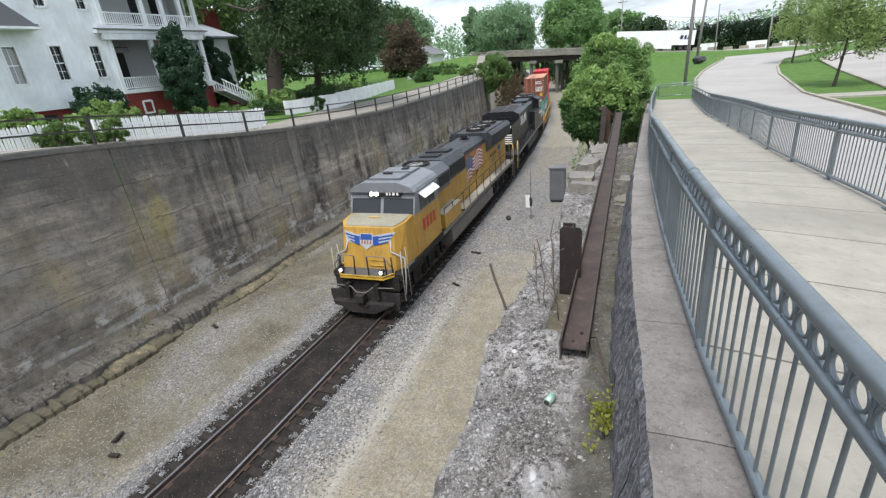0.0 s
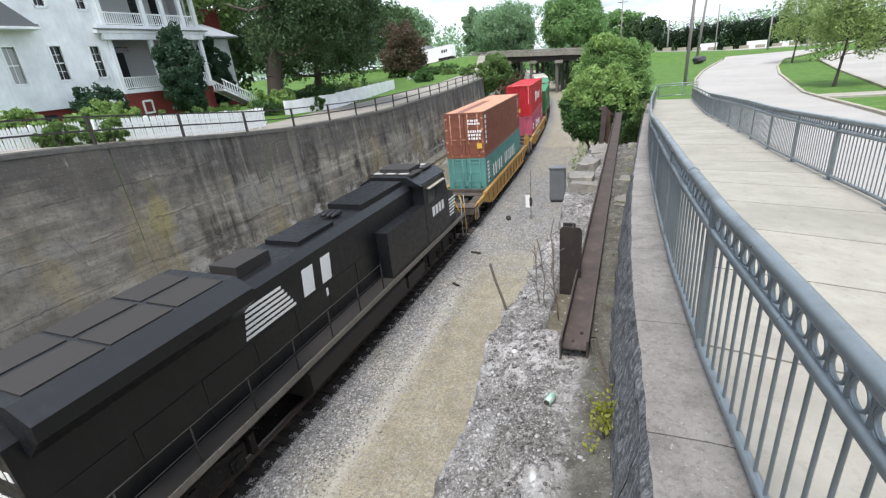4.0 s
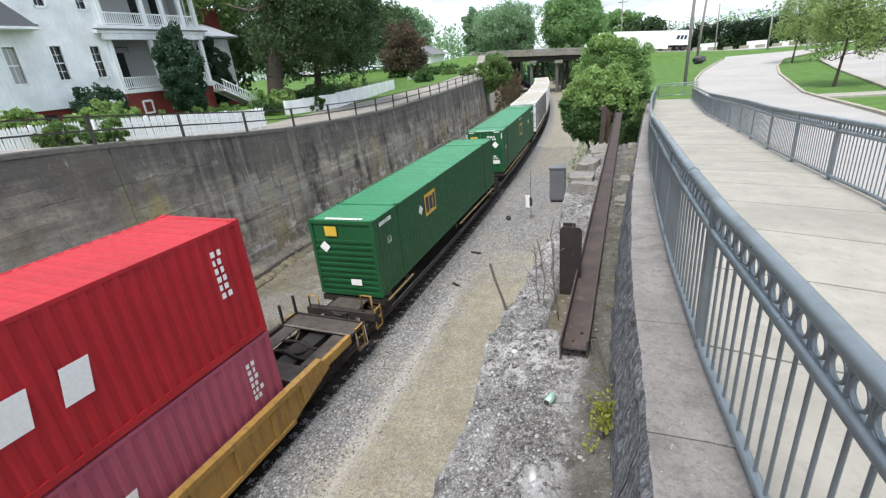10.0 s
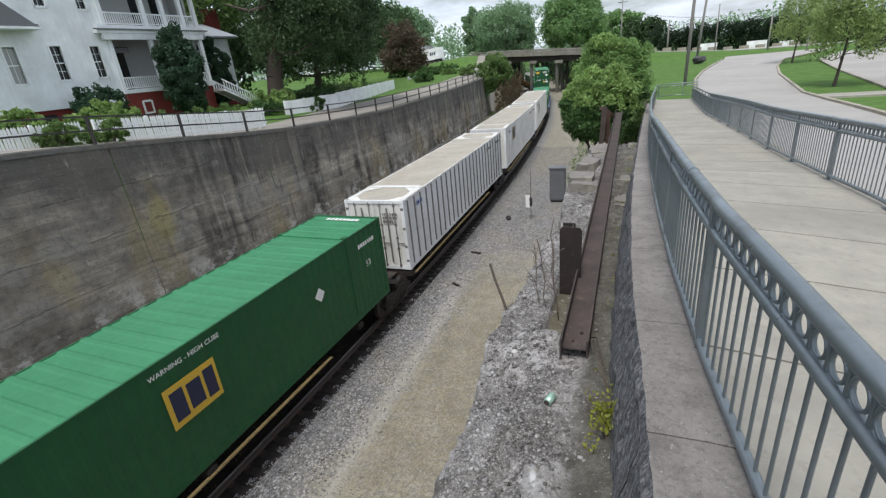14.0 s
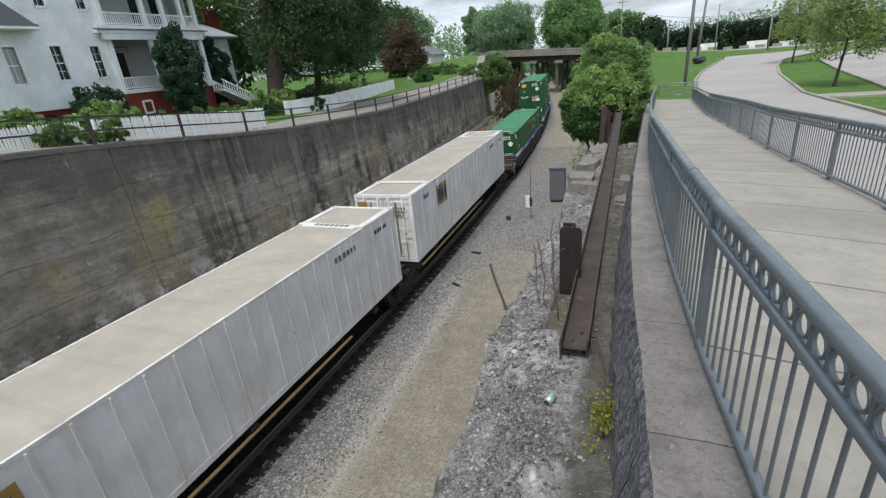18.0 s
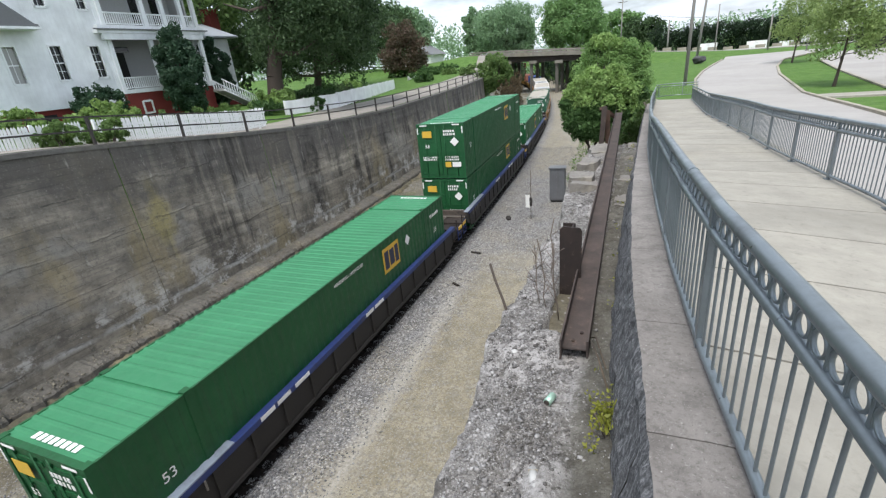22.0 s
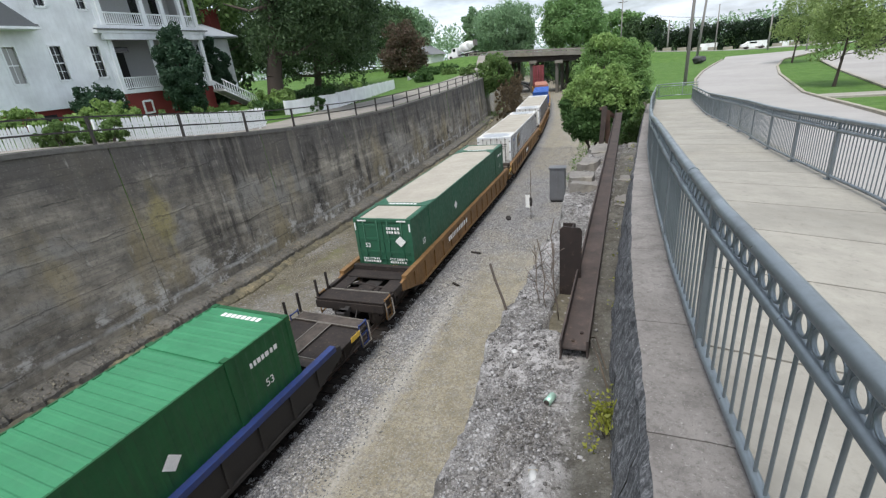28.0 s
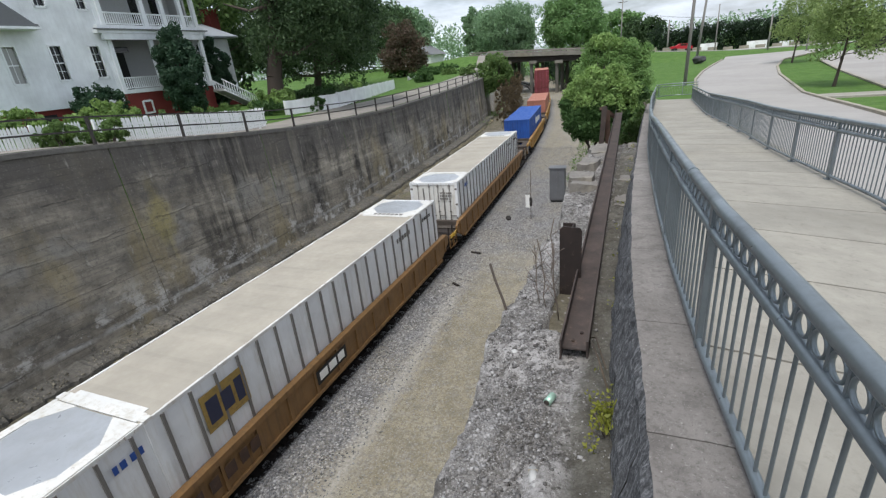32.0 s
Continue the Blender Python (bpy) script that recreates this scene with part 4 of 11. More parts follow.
def picket_fence(s0, s1, off, z_of, pitch=0.115):
    fence = thing("picket_fence", "white painted wooden picket fence beside the lane", "fence")
    n = int((s1 - s0) / pitch)
    for i in range(n):
        s = s0 + i * pitch
        o = new("picket", picket_mesh)
        o.parent = fence
        o.matrix_basis = arc_pose(s, off, z_of(s), 90 + RNG.uniform(-2, 2)) @ pose(0, 0, 0, 0, RNG.uniform(-1.2, 1.2), 0)
    for h in (0.28, 0.85):
        sweep("fence_rail", [(off - 0.05, h - 0.04), (off - 0.015, h - 0.04), (off - 0.015, h + 0.04), (off - 0.05, h + 0.04)], s0, s1, 1.0, M["white"], fence, z_of)
    for i in range(int((s1 - s0) / 2.4) + 1):
        s = s0 + 2.4 * i
        bm = bmesh.new()
        box(bm, -0.05, 0.05, -0.05, 0.05, -0.1, 1.15)
        p = part("fence_post", bm, M["white"], fence)
        p.matrix_basis = arc_pose(s, off - 0.10, z_of(s))


FENCE_Z = [(0, 7.45), (9.4, 7.0), (13, 6.84), (17, 6.58), (21, 6.25), (23, 6.22)]
picket_fence(5.6, 12.2, -11.0, lambda s: lerp_table(FENCE_Z, s))
picket_fence(12.7, 22.9, -11.0, lambda s: lerp_table(FENCE_Z, s))


def board_fence(a, b, h, label):
    """A close-boarded fence from a to b, each (x, y, z)."""
    a, b = Vector(a), Vector(b)
    fence = thing("board_fence", label, "fence")
    d = b - a
    n = max(2, int(d.length / 0.62))
    for i in range(n):
        p, q = a + d * (i / n), a + d * ((i + 0.985) / n)
        side = Vector((-d.y, d.x, 0)).normalized() * 0.02
        k = RNG.uniform(-0.015, 0.015)
        bm = bmesh.new()
        v = [bm.verts.new(c) for c in (p - side, q - side, q + side, p + side)]
        w = [bm.verts.new(c + Vector((0, 0, h + k))) for c in (p - side, q - side, q + side, p + side)]
        bm.faces.new(v[::-1])
        bm.faces.new(w)
        for j in range(4):
            bm.faces.new((v[j], v[(j + 1) % 4], w[(j + 1) % 4], w[j]))
        part("board", bm, M["white"], fence)
    for i in range(0, n + 1, 4):
        p = a + d * (i / n)
        boxes("fence_post", [(p.x - 0.16, p.x - 0.05, p.y - 0.05, p.y + 0.05, p.z - 0.1, p.z + h + 0.05)], M["white"], fence)


board_fence((-16.5, 29.9, 5.95), (-16.9, 37.5, 5.87), 1.22, "white boarded fence with a rounded end beside the lane")
board_fence((-16.95, 37.6, 5.87), (-25.3, 64.0, 5.85), 1.28, "white boarded fence running along the lane")
board_fence((-31.5, 81.0, 5.8), (-35.2, 93.0, 5.85), 1.2, "short white boarded fence under the trees")


# ---------------------------------------------------------------- right bank: ledge, wall, parapet
def ledge_edge(s):
    return 8.18 + 0.30 * noise.noise(Vector((s * 0.55, 2, 0))) + 0.10 * noise.noise(Vector((s * 2.1, 5, 0))) + 0.055 * noise.noise(Vector((s * 6.0, 8, 0))) + 0.03 * noise.noise(Vector((s * 15.0, 3, 0)))


def ledge_top(s, o):
    """Height of the uneven soil on the ledge."""
    e = ledge_edge(s)
    j = max(0.0, 19 * (o - e) / (9.62 - e))
    return lerp_table(LEDGE, s) + 0.05 + 0.16 * (j / 19) + 0.09 * noise.noise(Vector((s * 1.3, j * 0.22, 9))) + 0.04 * noise.noise(Vector((s * 4, j * 0.6, 3)))


def ledge_wall():
    wall = thing("wall_east", "old rough retaining wall with a rubble-covered ledge", "wall", kind="structure")
    sweep("wall_face", [(8.0, -0.8), (8.34, -0.8), (8.36, -0.12), (8.16, -0.1)], -20, 18, 1.0, M["block"], wall, lambda s: 0.0)
    verts, faces = [], []
    rng = random.Random(5)
    ss = [-12 + 0.07 * i for i in range(428)]
    for i, s in enumerate(ss):
        e = ledge_edge(s)
        z = lerp_table(LEDGE, s)
        row = [(e - 0.10, -0.5), (e - 0.03, z - 0.16)] + [(e + (9.62 - e) * j / 19, ledge_top(s, e + (9.62 - e) * j / 19) + rng.uniform(-0.012, 0.012)) for j in range(20)]
        row = [(o, h - 0.75 * smooth(0.16, 0.08, abs(arc(s, o).x - 8.78)) * smooth(0.75, 0.55, abs(arc(s, o).y - 5.15))) for o, h in row]
        verts += [arc(s, o, h) for o, h in row]
        if i:
            k = 22
            a = (i - 1) * k
            faces += [(a + j, a + k + j, a + k + j + 1, a + j + 1) for j in range(k - 1)]
    me = mesh_np("ledge", verts, faces, M["soil"], True)
    me.attributes.new("moss", "FLOAT", "POINT").data.foreach_set("value", [smooth(9.10, 9.24, v[0] + 0.045 * (v[1] - 3.0)) for v in verts])
    ob = new("ledge", me)
    ob.parent = wall


ledge_wall()

# parapet: cast lengths with open joints
parapet = thing("parapet", "low weathered concrete parapet wall beside the walkway", "wall", kind="structure")
PAR_L = [(-6, 9.95), (1.7, 9.69), (2.75, 9.62), (3.4, 9.56), (4.3, 9.50), (6.3, 9.42), (10, 9.34), (16, 9.30), (30, 9.25), (45, 9.4)]
RAIL_L = [(-6, 10.55), (0.3, 10.32), (1.85, 10.12), (2.87, 9.99), (4.34, 9.86), (6.2, 9.76), (9.86, 9.66), (14.9, 9.58), (27, 9.60), (44, 9.9)]


def parapet_length(y0, y1):
    """One cast length: worn top, and its old rough face towards the cutting."""
    n = max(8, int((y1 - y0) / 0.09))
    bm, fm = bmesh.new(), bmesh.new()
    rows, face = [], []
    for i in range(n + 1):
        y = y0 + (y1 - y0) * i / n
        xl, xr, z = lerp_table(PAR_L, y), max(lerp_table(RAIL_L, y) + 0.04, lerp_table(PAR_L, y) + 0.25), lerp_table(WALK, y) + 0.02
        j = 0.02 * noise.noise(Vector((y * 2, 1, 0))) + 0.014 * noise.noise(Vector((y * 9, 4, 0)))
        b = 0.006 * noise.noise(Vector((y * 5, 8, 0)))
        rows.append([bm.verts.new(p) for p in ((xl + 0.10, y, z - 1.6), (xl + 0.04, y, z - 0.05), (xl + 0.012 + j, y, z + b - 0.004), (xl + 0.30, y, z + 0.004), (xr, y, z), (xr, y, z - 1.6))])
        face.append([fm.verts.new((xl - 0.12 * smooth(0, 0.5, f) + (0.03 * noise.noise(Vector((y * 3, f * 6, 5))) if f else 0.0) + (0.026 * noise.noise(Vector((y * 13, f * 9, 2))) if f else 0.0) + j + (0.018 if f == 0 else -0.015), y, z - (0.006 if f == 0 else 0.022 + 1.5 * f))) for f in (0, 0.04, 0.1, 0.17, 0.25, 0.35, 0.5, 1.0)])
    for a, b in zip(rows, rows[1:]):
        for i in range(6):
            bm.faces.new((a[i], b[i], b[(i + 1) % 6], a[(i + 1) % 6]))
    bm.faces.new(rows[0])
    bm.faces.new(rows[-1][::-1])
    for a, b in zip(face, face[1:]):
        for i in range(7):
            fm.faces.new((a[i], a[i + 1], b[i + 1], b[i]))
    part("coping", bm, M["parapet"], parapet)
    part("rough_face", fm, M["parapet_face"], parapet, "weathered rough concrete face with its side's shade in the colour")


cuts = [-6, -3.4, -0.9, 2.13, 3.33, 4.9, 7.1, 9.6, 12.4, 15.3, 18.4, 22, 26, 30, 35, 40]
for a, b in zip(cuts, cuts[1:]):
    parapet_length(a + 0.005, b - 0.005)

# ---------------------------------------------------------------- walkway slabs
walkway = thing("walkway", "pale concrete footpath ramp between two railings", "pavement", kind="structure")


def walk_z(y):
    return lerp_table(WALK, y)


# height of the footpath under its road-side railing
WALK_FAR = [(-30, 6.9), (1, 6.74), (7.8, 6.43), (8.5, 6.40), (11.1, 6.22), (14.3, 5.99), (16.8, 5.86), (19, 5.72), (27.5, 5.17), (43, 4.32), (60, 4.2)]


def walk_far_z(y):
    return lerp_table(WALK_FAR, y)


y = -6.0
while y < 47:
    y1 = y + 1.52
    bm = bmesh.new()
    rows = []
    for yy in (y + 0.013, (y + y1) / 2, y1 - 0.013):
        xl, z = lerp_table(RAIL_L, yy) + 0.05, walk_z(yy)
        rows.append([bm.verts.new(p) for p in ((xl, yy, z - 0.12), (xl, yy, z), (12.80, yy, walk_far_z(yy) - 0.01), (12.80, yy, z - 0.5))])
    for a, b in zip(rows, rows[1:]):
        for i in range(4):
            bm.faces.new((a[i], b[i], b[(i + 1) % 4], a[(i + 1) % 4]))
    bm.faces.new(rows[0])
    bm.faces.new(rows[-1][::-1])
    part("slab", bm, M["walk"], walkway)
    y = y1


# ---------------------------------------------------------------- ornamental railings
def ring(bm, c, across, r, t, n=16, m=6):
    """A round-sectioned ring standing in the plane of the railing."""
    up = Vector((0, 0, 1))
    side = across.cross(up).normalized()
    rows = []
    for k in range(n):
        d = across * math.cos(6.28319 * k / n) + up * math.sin(6.28319 * k / n)
        rows.append([bm.verts.new(c + d * (r + t * math.cos(6.28319 * q / m)) + side * t * 1.3 * math.sin(6.28319 * q / m)) for q in range(m)])
    for k in range(n):
        a, b = rows[k], rows[(k + 1) % n]
        for q in range(m):
            bm.faces.new((a[q], b[q], b[(q + 1) % m], a[(q + 1) % m])).smooth = True


def railing(name, line, label, near_y, pitch=0.128, z_of=walk_z):
    rail = thing(name, label, "railing")
    pts = []
    for (xa, ya), (xb, yb) in zip(line, line[1:]):
        n = max(1, int(abs(yb - ya) / 0.4) or int(abs(xb - xa) / 0.4))
        pts += [(xa + (xb - xa) * i / n, ya + (yb - ya) * i / n) for i in range(n)]
    pts.append(line[-1])

    def at(p, h):
        return Vector((p[0], p[1], z_of(p[1]) + h))
    for nm, h, r, nn in (("top_rail", 1.035, 0.039, 14), ("second_rail", 0.855, 0.030, 12), ("bottom_rail", 0.075, 0.028, 10)):
        bm = bmesh.new()
        tube(bm, [at(p, h) for p in pts], r, nn)
        part(nm, bm, M["railing"], rail)
    # sleeves where the lengths of pipe are joined
    for p, q in list(zip(pts, pts[1:]))[4::9]:
        bm = bmesh.new()
        a, b = at(p, 1.035), at(q, 1.035)
        cyl(bm, a, a + (b - a).normalized() * 0.05, 0.043, 14)
        part("rail_sleeve", bm, M["railing"], rail)
    # walk along the line at even steps
    steps, carry = [], 0.0
    for p, q in zip(pts, pts[1:]):
        d = math.hypot(q[0] - p[0], q[1] - p[1])
        t = carry
        while t < d:
            f = t / d
            steps.append((p[0] + (q[0] - p[0]) * f, p[1] + (q[1] - p[1]) * f, Vector((q[0] - p[0], q[1] - p[1], 0)).normalized()))
            t += pitch
        carry = t - d
    bal = bmesh.new()
    cyl(bal, (0, 0, 0.08), (0, 0, 0.85), 0.0092, 8, caps=False)
    bal_mesh = finish("baluster", bal, M["railing"])
    rg = bmesh.new()
    ring(rg, Vector((0, 0, 0.943)), Vector((0, 1, 0)), 0.047, 0.0075)
    ring_mesh = finish("ring", rg, M["railing"])
    stub = bmesh.new()
    box(stub, -0.006, 0.006, 0.056, 0.072, 0.87, 1.01)
    stub_mesh = finish("ring_stub", stub, M["railing"])
    post = bmesh.new()
    box(post, -0.022, 0.022, -0.032, 0.032, 0.0, 1.02)
    box(post, -0.06, 0.06, -0.07, 0.07, 0.0, 0.015)
    pm = finish("post", post, M["railing"], 0.004)
    far = bmesh.new()
    for i, (x, y, d) in enumerate(steps):
        m = Matrix.Translation((x, y, z_of(y))) @ pose(0, 0, 0, 0, 0, math.degrees(math.atan2(-d.x, d.y)))
        if i % 17 == 3:
            o = new("post", pm)
            o.parent, o.matrix_basis = rail, m
            continue
        if y < near_y:
            for nm, me in (("baluster", bal_mesh), ("ring", ring_mesh), ("ring_stub", stub_mesh)):
                o = new(nm, me)
                o.parent, o.matrix_basis = rail, m
        else:
            for me in (bal_mesh, ring_mesh)[:2 if y < near_y + 12 else 1]:
                far.from_mesh(me)
                far.verts.ensure_lookup_table()
                for v in far.verts[-len(me.vertices):]:
                    v.co = m @ v.co
    tagged(part("baluster_run", far, M["railing"], rail), kind="stuff")
    return rail


railing("railing", [(x + 0.0, y) for y, x in RAIL_L], "blue-grey metal railing with rings between its upper rails", 11.0)
railing("railing", [(12.72, 1.0), (12.66, 8.2), (12.57, 10), (12.5, 12.1), (12.42, 15.4), (12.39, 19.2), (12.2, 27.5), (12.4, 38), (12.54, 43.3)], "blue-grey metal railing on the road side of the footpath", 15.0, z_of=walk_far_z)
railing("railing", [(9.9, 45.6), (10.8, 46.6), (13.2, 46.7)], "blue-grey metal railing across the end of the footpath", 0.0)

# ---------------------------------------------------------------- rolling stock
TRAIN = []      # (thing, place along the train)
WHEELSETS = []  # turning parts


def lettering(text, size, material, parent, m, label=""):
    """Flat letters in the built-in font, as a mesh part."""
    cu = bpy.data.curves.new("lettering", "FONT")
    cu.body, cu.size, cu.extrude, cu.align_x = text, size, 0.002, "CENTER"
    tmp = bpy.data.objects.new("lettering_tmp", cu)
    scene.collection.objects.link(tmp)
    me = bpy.data.meshes.new_from_object(tmp.evaluated_get(bpy.context.evaluated_depsgraph_get()))
    bpy.data.objects.remove(tmp)
    me.materials.clear()
    me.materials.append(material)
    ob = new("lettering", me)
    ob.parent, ob.matrix_basis = parent, m
    return tagged(ob, label)


def right_side(x, y, z):
    """Pose of flat marks on a side that faces +x, reading along +y."""
    return Matrix.Translation((x, y, z)) @ Matrix(((0, 0, 1, 0), (1, 0, 0, 0), (0, 1, 0, 0), (0, 0, 0, 1)))


def near_end(x, y, z):
    """Pose of flat marks on an end that faces -y."""
    return Matrix.Translation((x, y, z)) @ Matrix(((1, 0, 0, 0), (0, 0, -1, 0), (0, 1, 0, 0), (0, 0, 0, 1)))


def marks(name, rects, material, parent, m, label="", slant=0.0, t=0.006):
    """Plain raised bars, each a piece of its own; each rect is (x0, x1, y0, y1) in the mark's plane."""
    first = None
    for x0, x1, y0, y1 in rects:
        bm = bmesh.new()
        prism(bm, [(x0 + slant * y0, y0), (x1 + slant * y0, y0), (x1 + slant * y1, y1), (x0 + slant * y1, y1)], 0.0, t, "z")
        ob = part(name, bm, material, parent, label)
        ob.matrix_basis = m
        first = first or ob
    return first


def diamond(parent, m, r=0.22):
    bm = bmesh.new()
    prism(bm, [(-r, 0), (0, -r), (r, 0), (0, r)], 0.0, 0.006, "z")
    ob = part("placard", bm, M["mark"], parent, "white diamond placard")
    ob.matrix_basis = m


def code_bars(parent, m, w, h, rows, material, seed):
    """Small unreadable writing: rows of short bars."""
    rng = random.Random(seed)
    rects = []
    for r in range(rows):
        y = -r * h * 1.5
        x = 0.0
        while x < w:
            b = rng.uniform(0.5, 0.9) * h
            rects.append((x, x + b, y, y + h))
            x += b + rng.uniform(0.25, 0.6) * h
    return marks("marking", rects, material, parent, m)


def emp_panel(parent, x, y, z):
    """Yellow panel with three dark blocks."""
    p = marks("panel", [(-0.62, 0.62, -0.47, 0.47)], M["emp_yellow"], parent, right_side(x, y, z), "yellow name panel with dark blocks", 0.0, 0.008)
    marks("block", [(-0.52, -0.22, -0.34, 0.34), (-0.14, 0.20, -0.30, 0.30), (0.28, 0.54, -0.34, 0.34)], M["emp_dark"], p, Matrix.Translation((0, 0, 0.009)))


def corrugated(bm, L, z0, z1, x, pitch, depth, sign, y_at=0.0):
    """A vertical sheet with trapezoid ribs, facing sign*x, from -L/2 to L/2."""
    n = max(2, int(round(L / pitch)))
    p = L / n
    ys = []
    for i in range(n):
        a = -L / 2 + i * p + y_at
        ys += [(a, 0.0), (a + 0.34 * p, 0.0), (a + 0.5 * p, -depth), (a + 0.84 * p, -depth)]
    ys.append((L / 2 + y_at, 0.0))
    cols = [[bm.verts.new((x + sign * d, y, z)) for z in (z0, z1)] for y, d in ys]
    for a, b in zip(cols, cols[1:]):
        bm.faces.new((a[0], b[0], b[1], a[1]) if sign > 0 else (a[1], b[1], b[0], a[0]))


def container(label, L, W, H, side, roof, end, u0, floor, door=True, ribs="corrugated", rod=None, louvres=False, posts53=False, roof_band=None, group="containers on the train", roof_ribs=0.3):
    """A freight container with its near end at u0. Origin: the middle of its floor."""
    c = thing("container", label, "container", group)
    hw, hl = W / 2, L / 2
    e = 0.0
    for sx in (-1, 1):
        bm = bmesh.new()
        if ribs == "corrugated":
            corrugated(bm, L - 0.24, 0.16, H - 0.10, sx * (hw - 0.012), 0.28, 0.034, sx)
        elif ribs == "fine":
            corrugated(bm, L - 0.24, 0.16, H - 0.10, sx * (hw - 0.012), 0.305, 0.012, sx)
        else:
            box(bm, sx * (hw - 0.045), sx * (hw - 0.015), -hl + 0.1, hl - 0.1, 0.14, H - 0.08)
        part("side_panel", bm, side, c)
        boxes("bottom_rail", [(sx * hw - (0.07 if sx > 0 else 0), sx * hw + (0.07 if sx < 0 else 0), -hl + 0.1, hl - 0.1, 0.0, 0.16)], side, c)
        boxes("top_rail", [(sx * hw - (0.06 if sx > 0 else 0), sx * hw + (0.06 if sx < 0 else 0), -hl + 0.1, hl - 0.1, H - 0.10, H - 0.02)], side, c)
        for sy in (-1, 1):
            boxes("corner_post", [(min(sx * hw, sx * (hw - 0.13)), max(sx * hw, sx * (hw - 0.13)), min(sy * hl, sy * (hl - 0.14)), max(sy * hl, sy * (hl - 0.14)), 0.0, H - 0.015)], side, c)
            for z in (0.0, H - 0.118):
                boxes("corner_casting", [(min(sx * (hw + 0.004), sx * (hw - 0.16)), max(sx * (hw + 0.004), sx * (hw - 0.16)), min(sy * (hl + 0.004), sy * (hl - 0.178)), max(sy * (hl + 0.004), sy * (hl - 0.178)), z, z + 0.12)], side, c)
    # roof with cross ribs
    bm = bmesh.new()
    n = int(L / roof_ribs)
    pr = [] if n else [(-hl + 0.1, 0.0)]
    for i in range(n):
        a, p = -hl + 0.1 + i * (L - 0.2) / n, (L - 0.2) / n
        pr += [(a, 0.0), (a + 0.55 * p, 0.0), (a + 0.68 * p, 0.018), (a + 0.88 * p, 0.018)]
    pr.append((hl - 0.1, 0.0))
    rows = [[bm.verts.new((x, y, H - 0.035 + d)) for x in (-hw + 0.04, hw - 0.04)] for y, d in pr]
    for a, b in zip(rows, rows[1:]):
        bm.faces.new((a[0], a[1], b[1], b[0]))
    part("roof", bm, roof, c)
    boxes("floor", [(-hw + 0.05, hw - 0.05, -hl + 0.1, hl - 0.1, 0.06, 0.15)], M["steel_dark"], c)
    for sy in (-1, 1):
        y0, y1 = (-hl, -hl + 0.13) if sy < 0 else (hl - 0.13, hl)
        boxes("end_header", [(-hw + 0.1, hw - 0.1, y0, y1, H - 0.13, H - 0.01)], side, c)
        boxes("end_sill", [(-hw + 0.1, hw - 0.1, y0, y1, 0.0, 0.15)], side, c)
    # far end: plain ribbed sheet
    bm = bmesh.new()
    box(bm, -hw + 0.1, hw - 0.1, hl - 0.07, hl - 0.03, 0.14, H - 0.12)
    part("end_wall", bm, end, c)
    # near end
    if door:
        for sx in (-1, 1):
            d = boxes("door", [(min(sx * 0.012, sx * (hw - 0.11)), max(sx * 0.012, sx * (hw - 0.11)), -hl + 0.035, -hl + 0.085, 0.15, H - 0.13)], end, c)
            if ribs != "flat" or rod is end:
                boxes("door_rib", [(min(sx * 0.06, sx * (hw - 0.16)), max(sx * 0.06, sx * (hw - 0.16)), -hl + 0.015, -hl + 0.04, z, z + 0.11) for z in [0.22 + (H - 0.6) * i / 4 for i in range(5)]], end, d)
            for x in (0.24, 0.86):
                bm = bmesh.new()
                cyl(bm, (sx * x, -hl + 0.005, 0.08), (sx * x, -hl + 0.005, H - 0.07), 0.022, 8)
                for z in (0.16, 0.9, 1.35, 1.9, H - 0.2):
                    box(bm, sx * x - 0.05, sx * x + 0.05, -hl - 0.012, -hl + 0.035, z - 0.035, z + 0.035)
                part("lock_rod", bm, rod or end, d)
                boxes("handle", [(sx * x - 0.02, sx * x + 0.32, -hl - 0.03, -hl - 0.012, 1.12, 1.16)], rod or end, d)
            for z in (0.35, 0.95, 1.7, H - 0.4):
                boxes("hinge", [(min(sx * (hw - 0.14), sx * (hw - 0.02)), max(sx * (hw - 0.14), sx * (hw - 0.02)), -hl - 0.006, -hl + 0.03, z, z + 0.10)], rod or end, d)
    elif louvres:
        boxes("end_wall", [(-hw + 0.1, hw - 0.1, -hl + 0.05, -hl + 0.09, 0.14, H - 0.12)], end, c)
        for i in range(9):
            z = 0.28 + i * 0.225
            boxes("end_rib", [(-hw + 0.14, hw - 0.14, -hl + 0.005, -hl + 0.05, z, z + 0.09)], end, c)
    else:
        bm = bmesh.new()
        n = 9
        p = (W - 0.26) / n
        xs = []
        for i in range(n):
            a = -hw + 0.13 + i * p
            xs += [(a, 0.0), (a + 0.34 * p, 0.0), (a + 0.5 * p, 0.045), (a + 0.84 * p, 0.045)]
        xs.append((hw - 0.13, 0.0))
        cols = [[bm.verts.new((x, -hl + 0.02 + d, z)) for z in (0.14, H - 0.12)] for x, d in xs]
        for a, b in zip(cols, cols[1:]):
            bm.faces.new((a[0], b[0], b[1], a[1]))
        part("end_wall", bm, end, c)
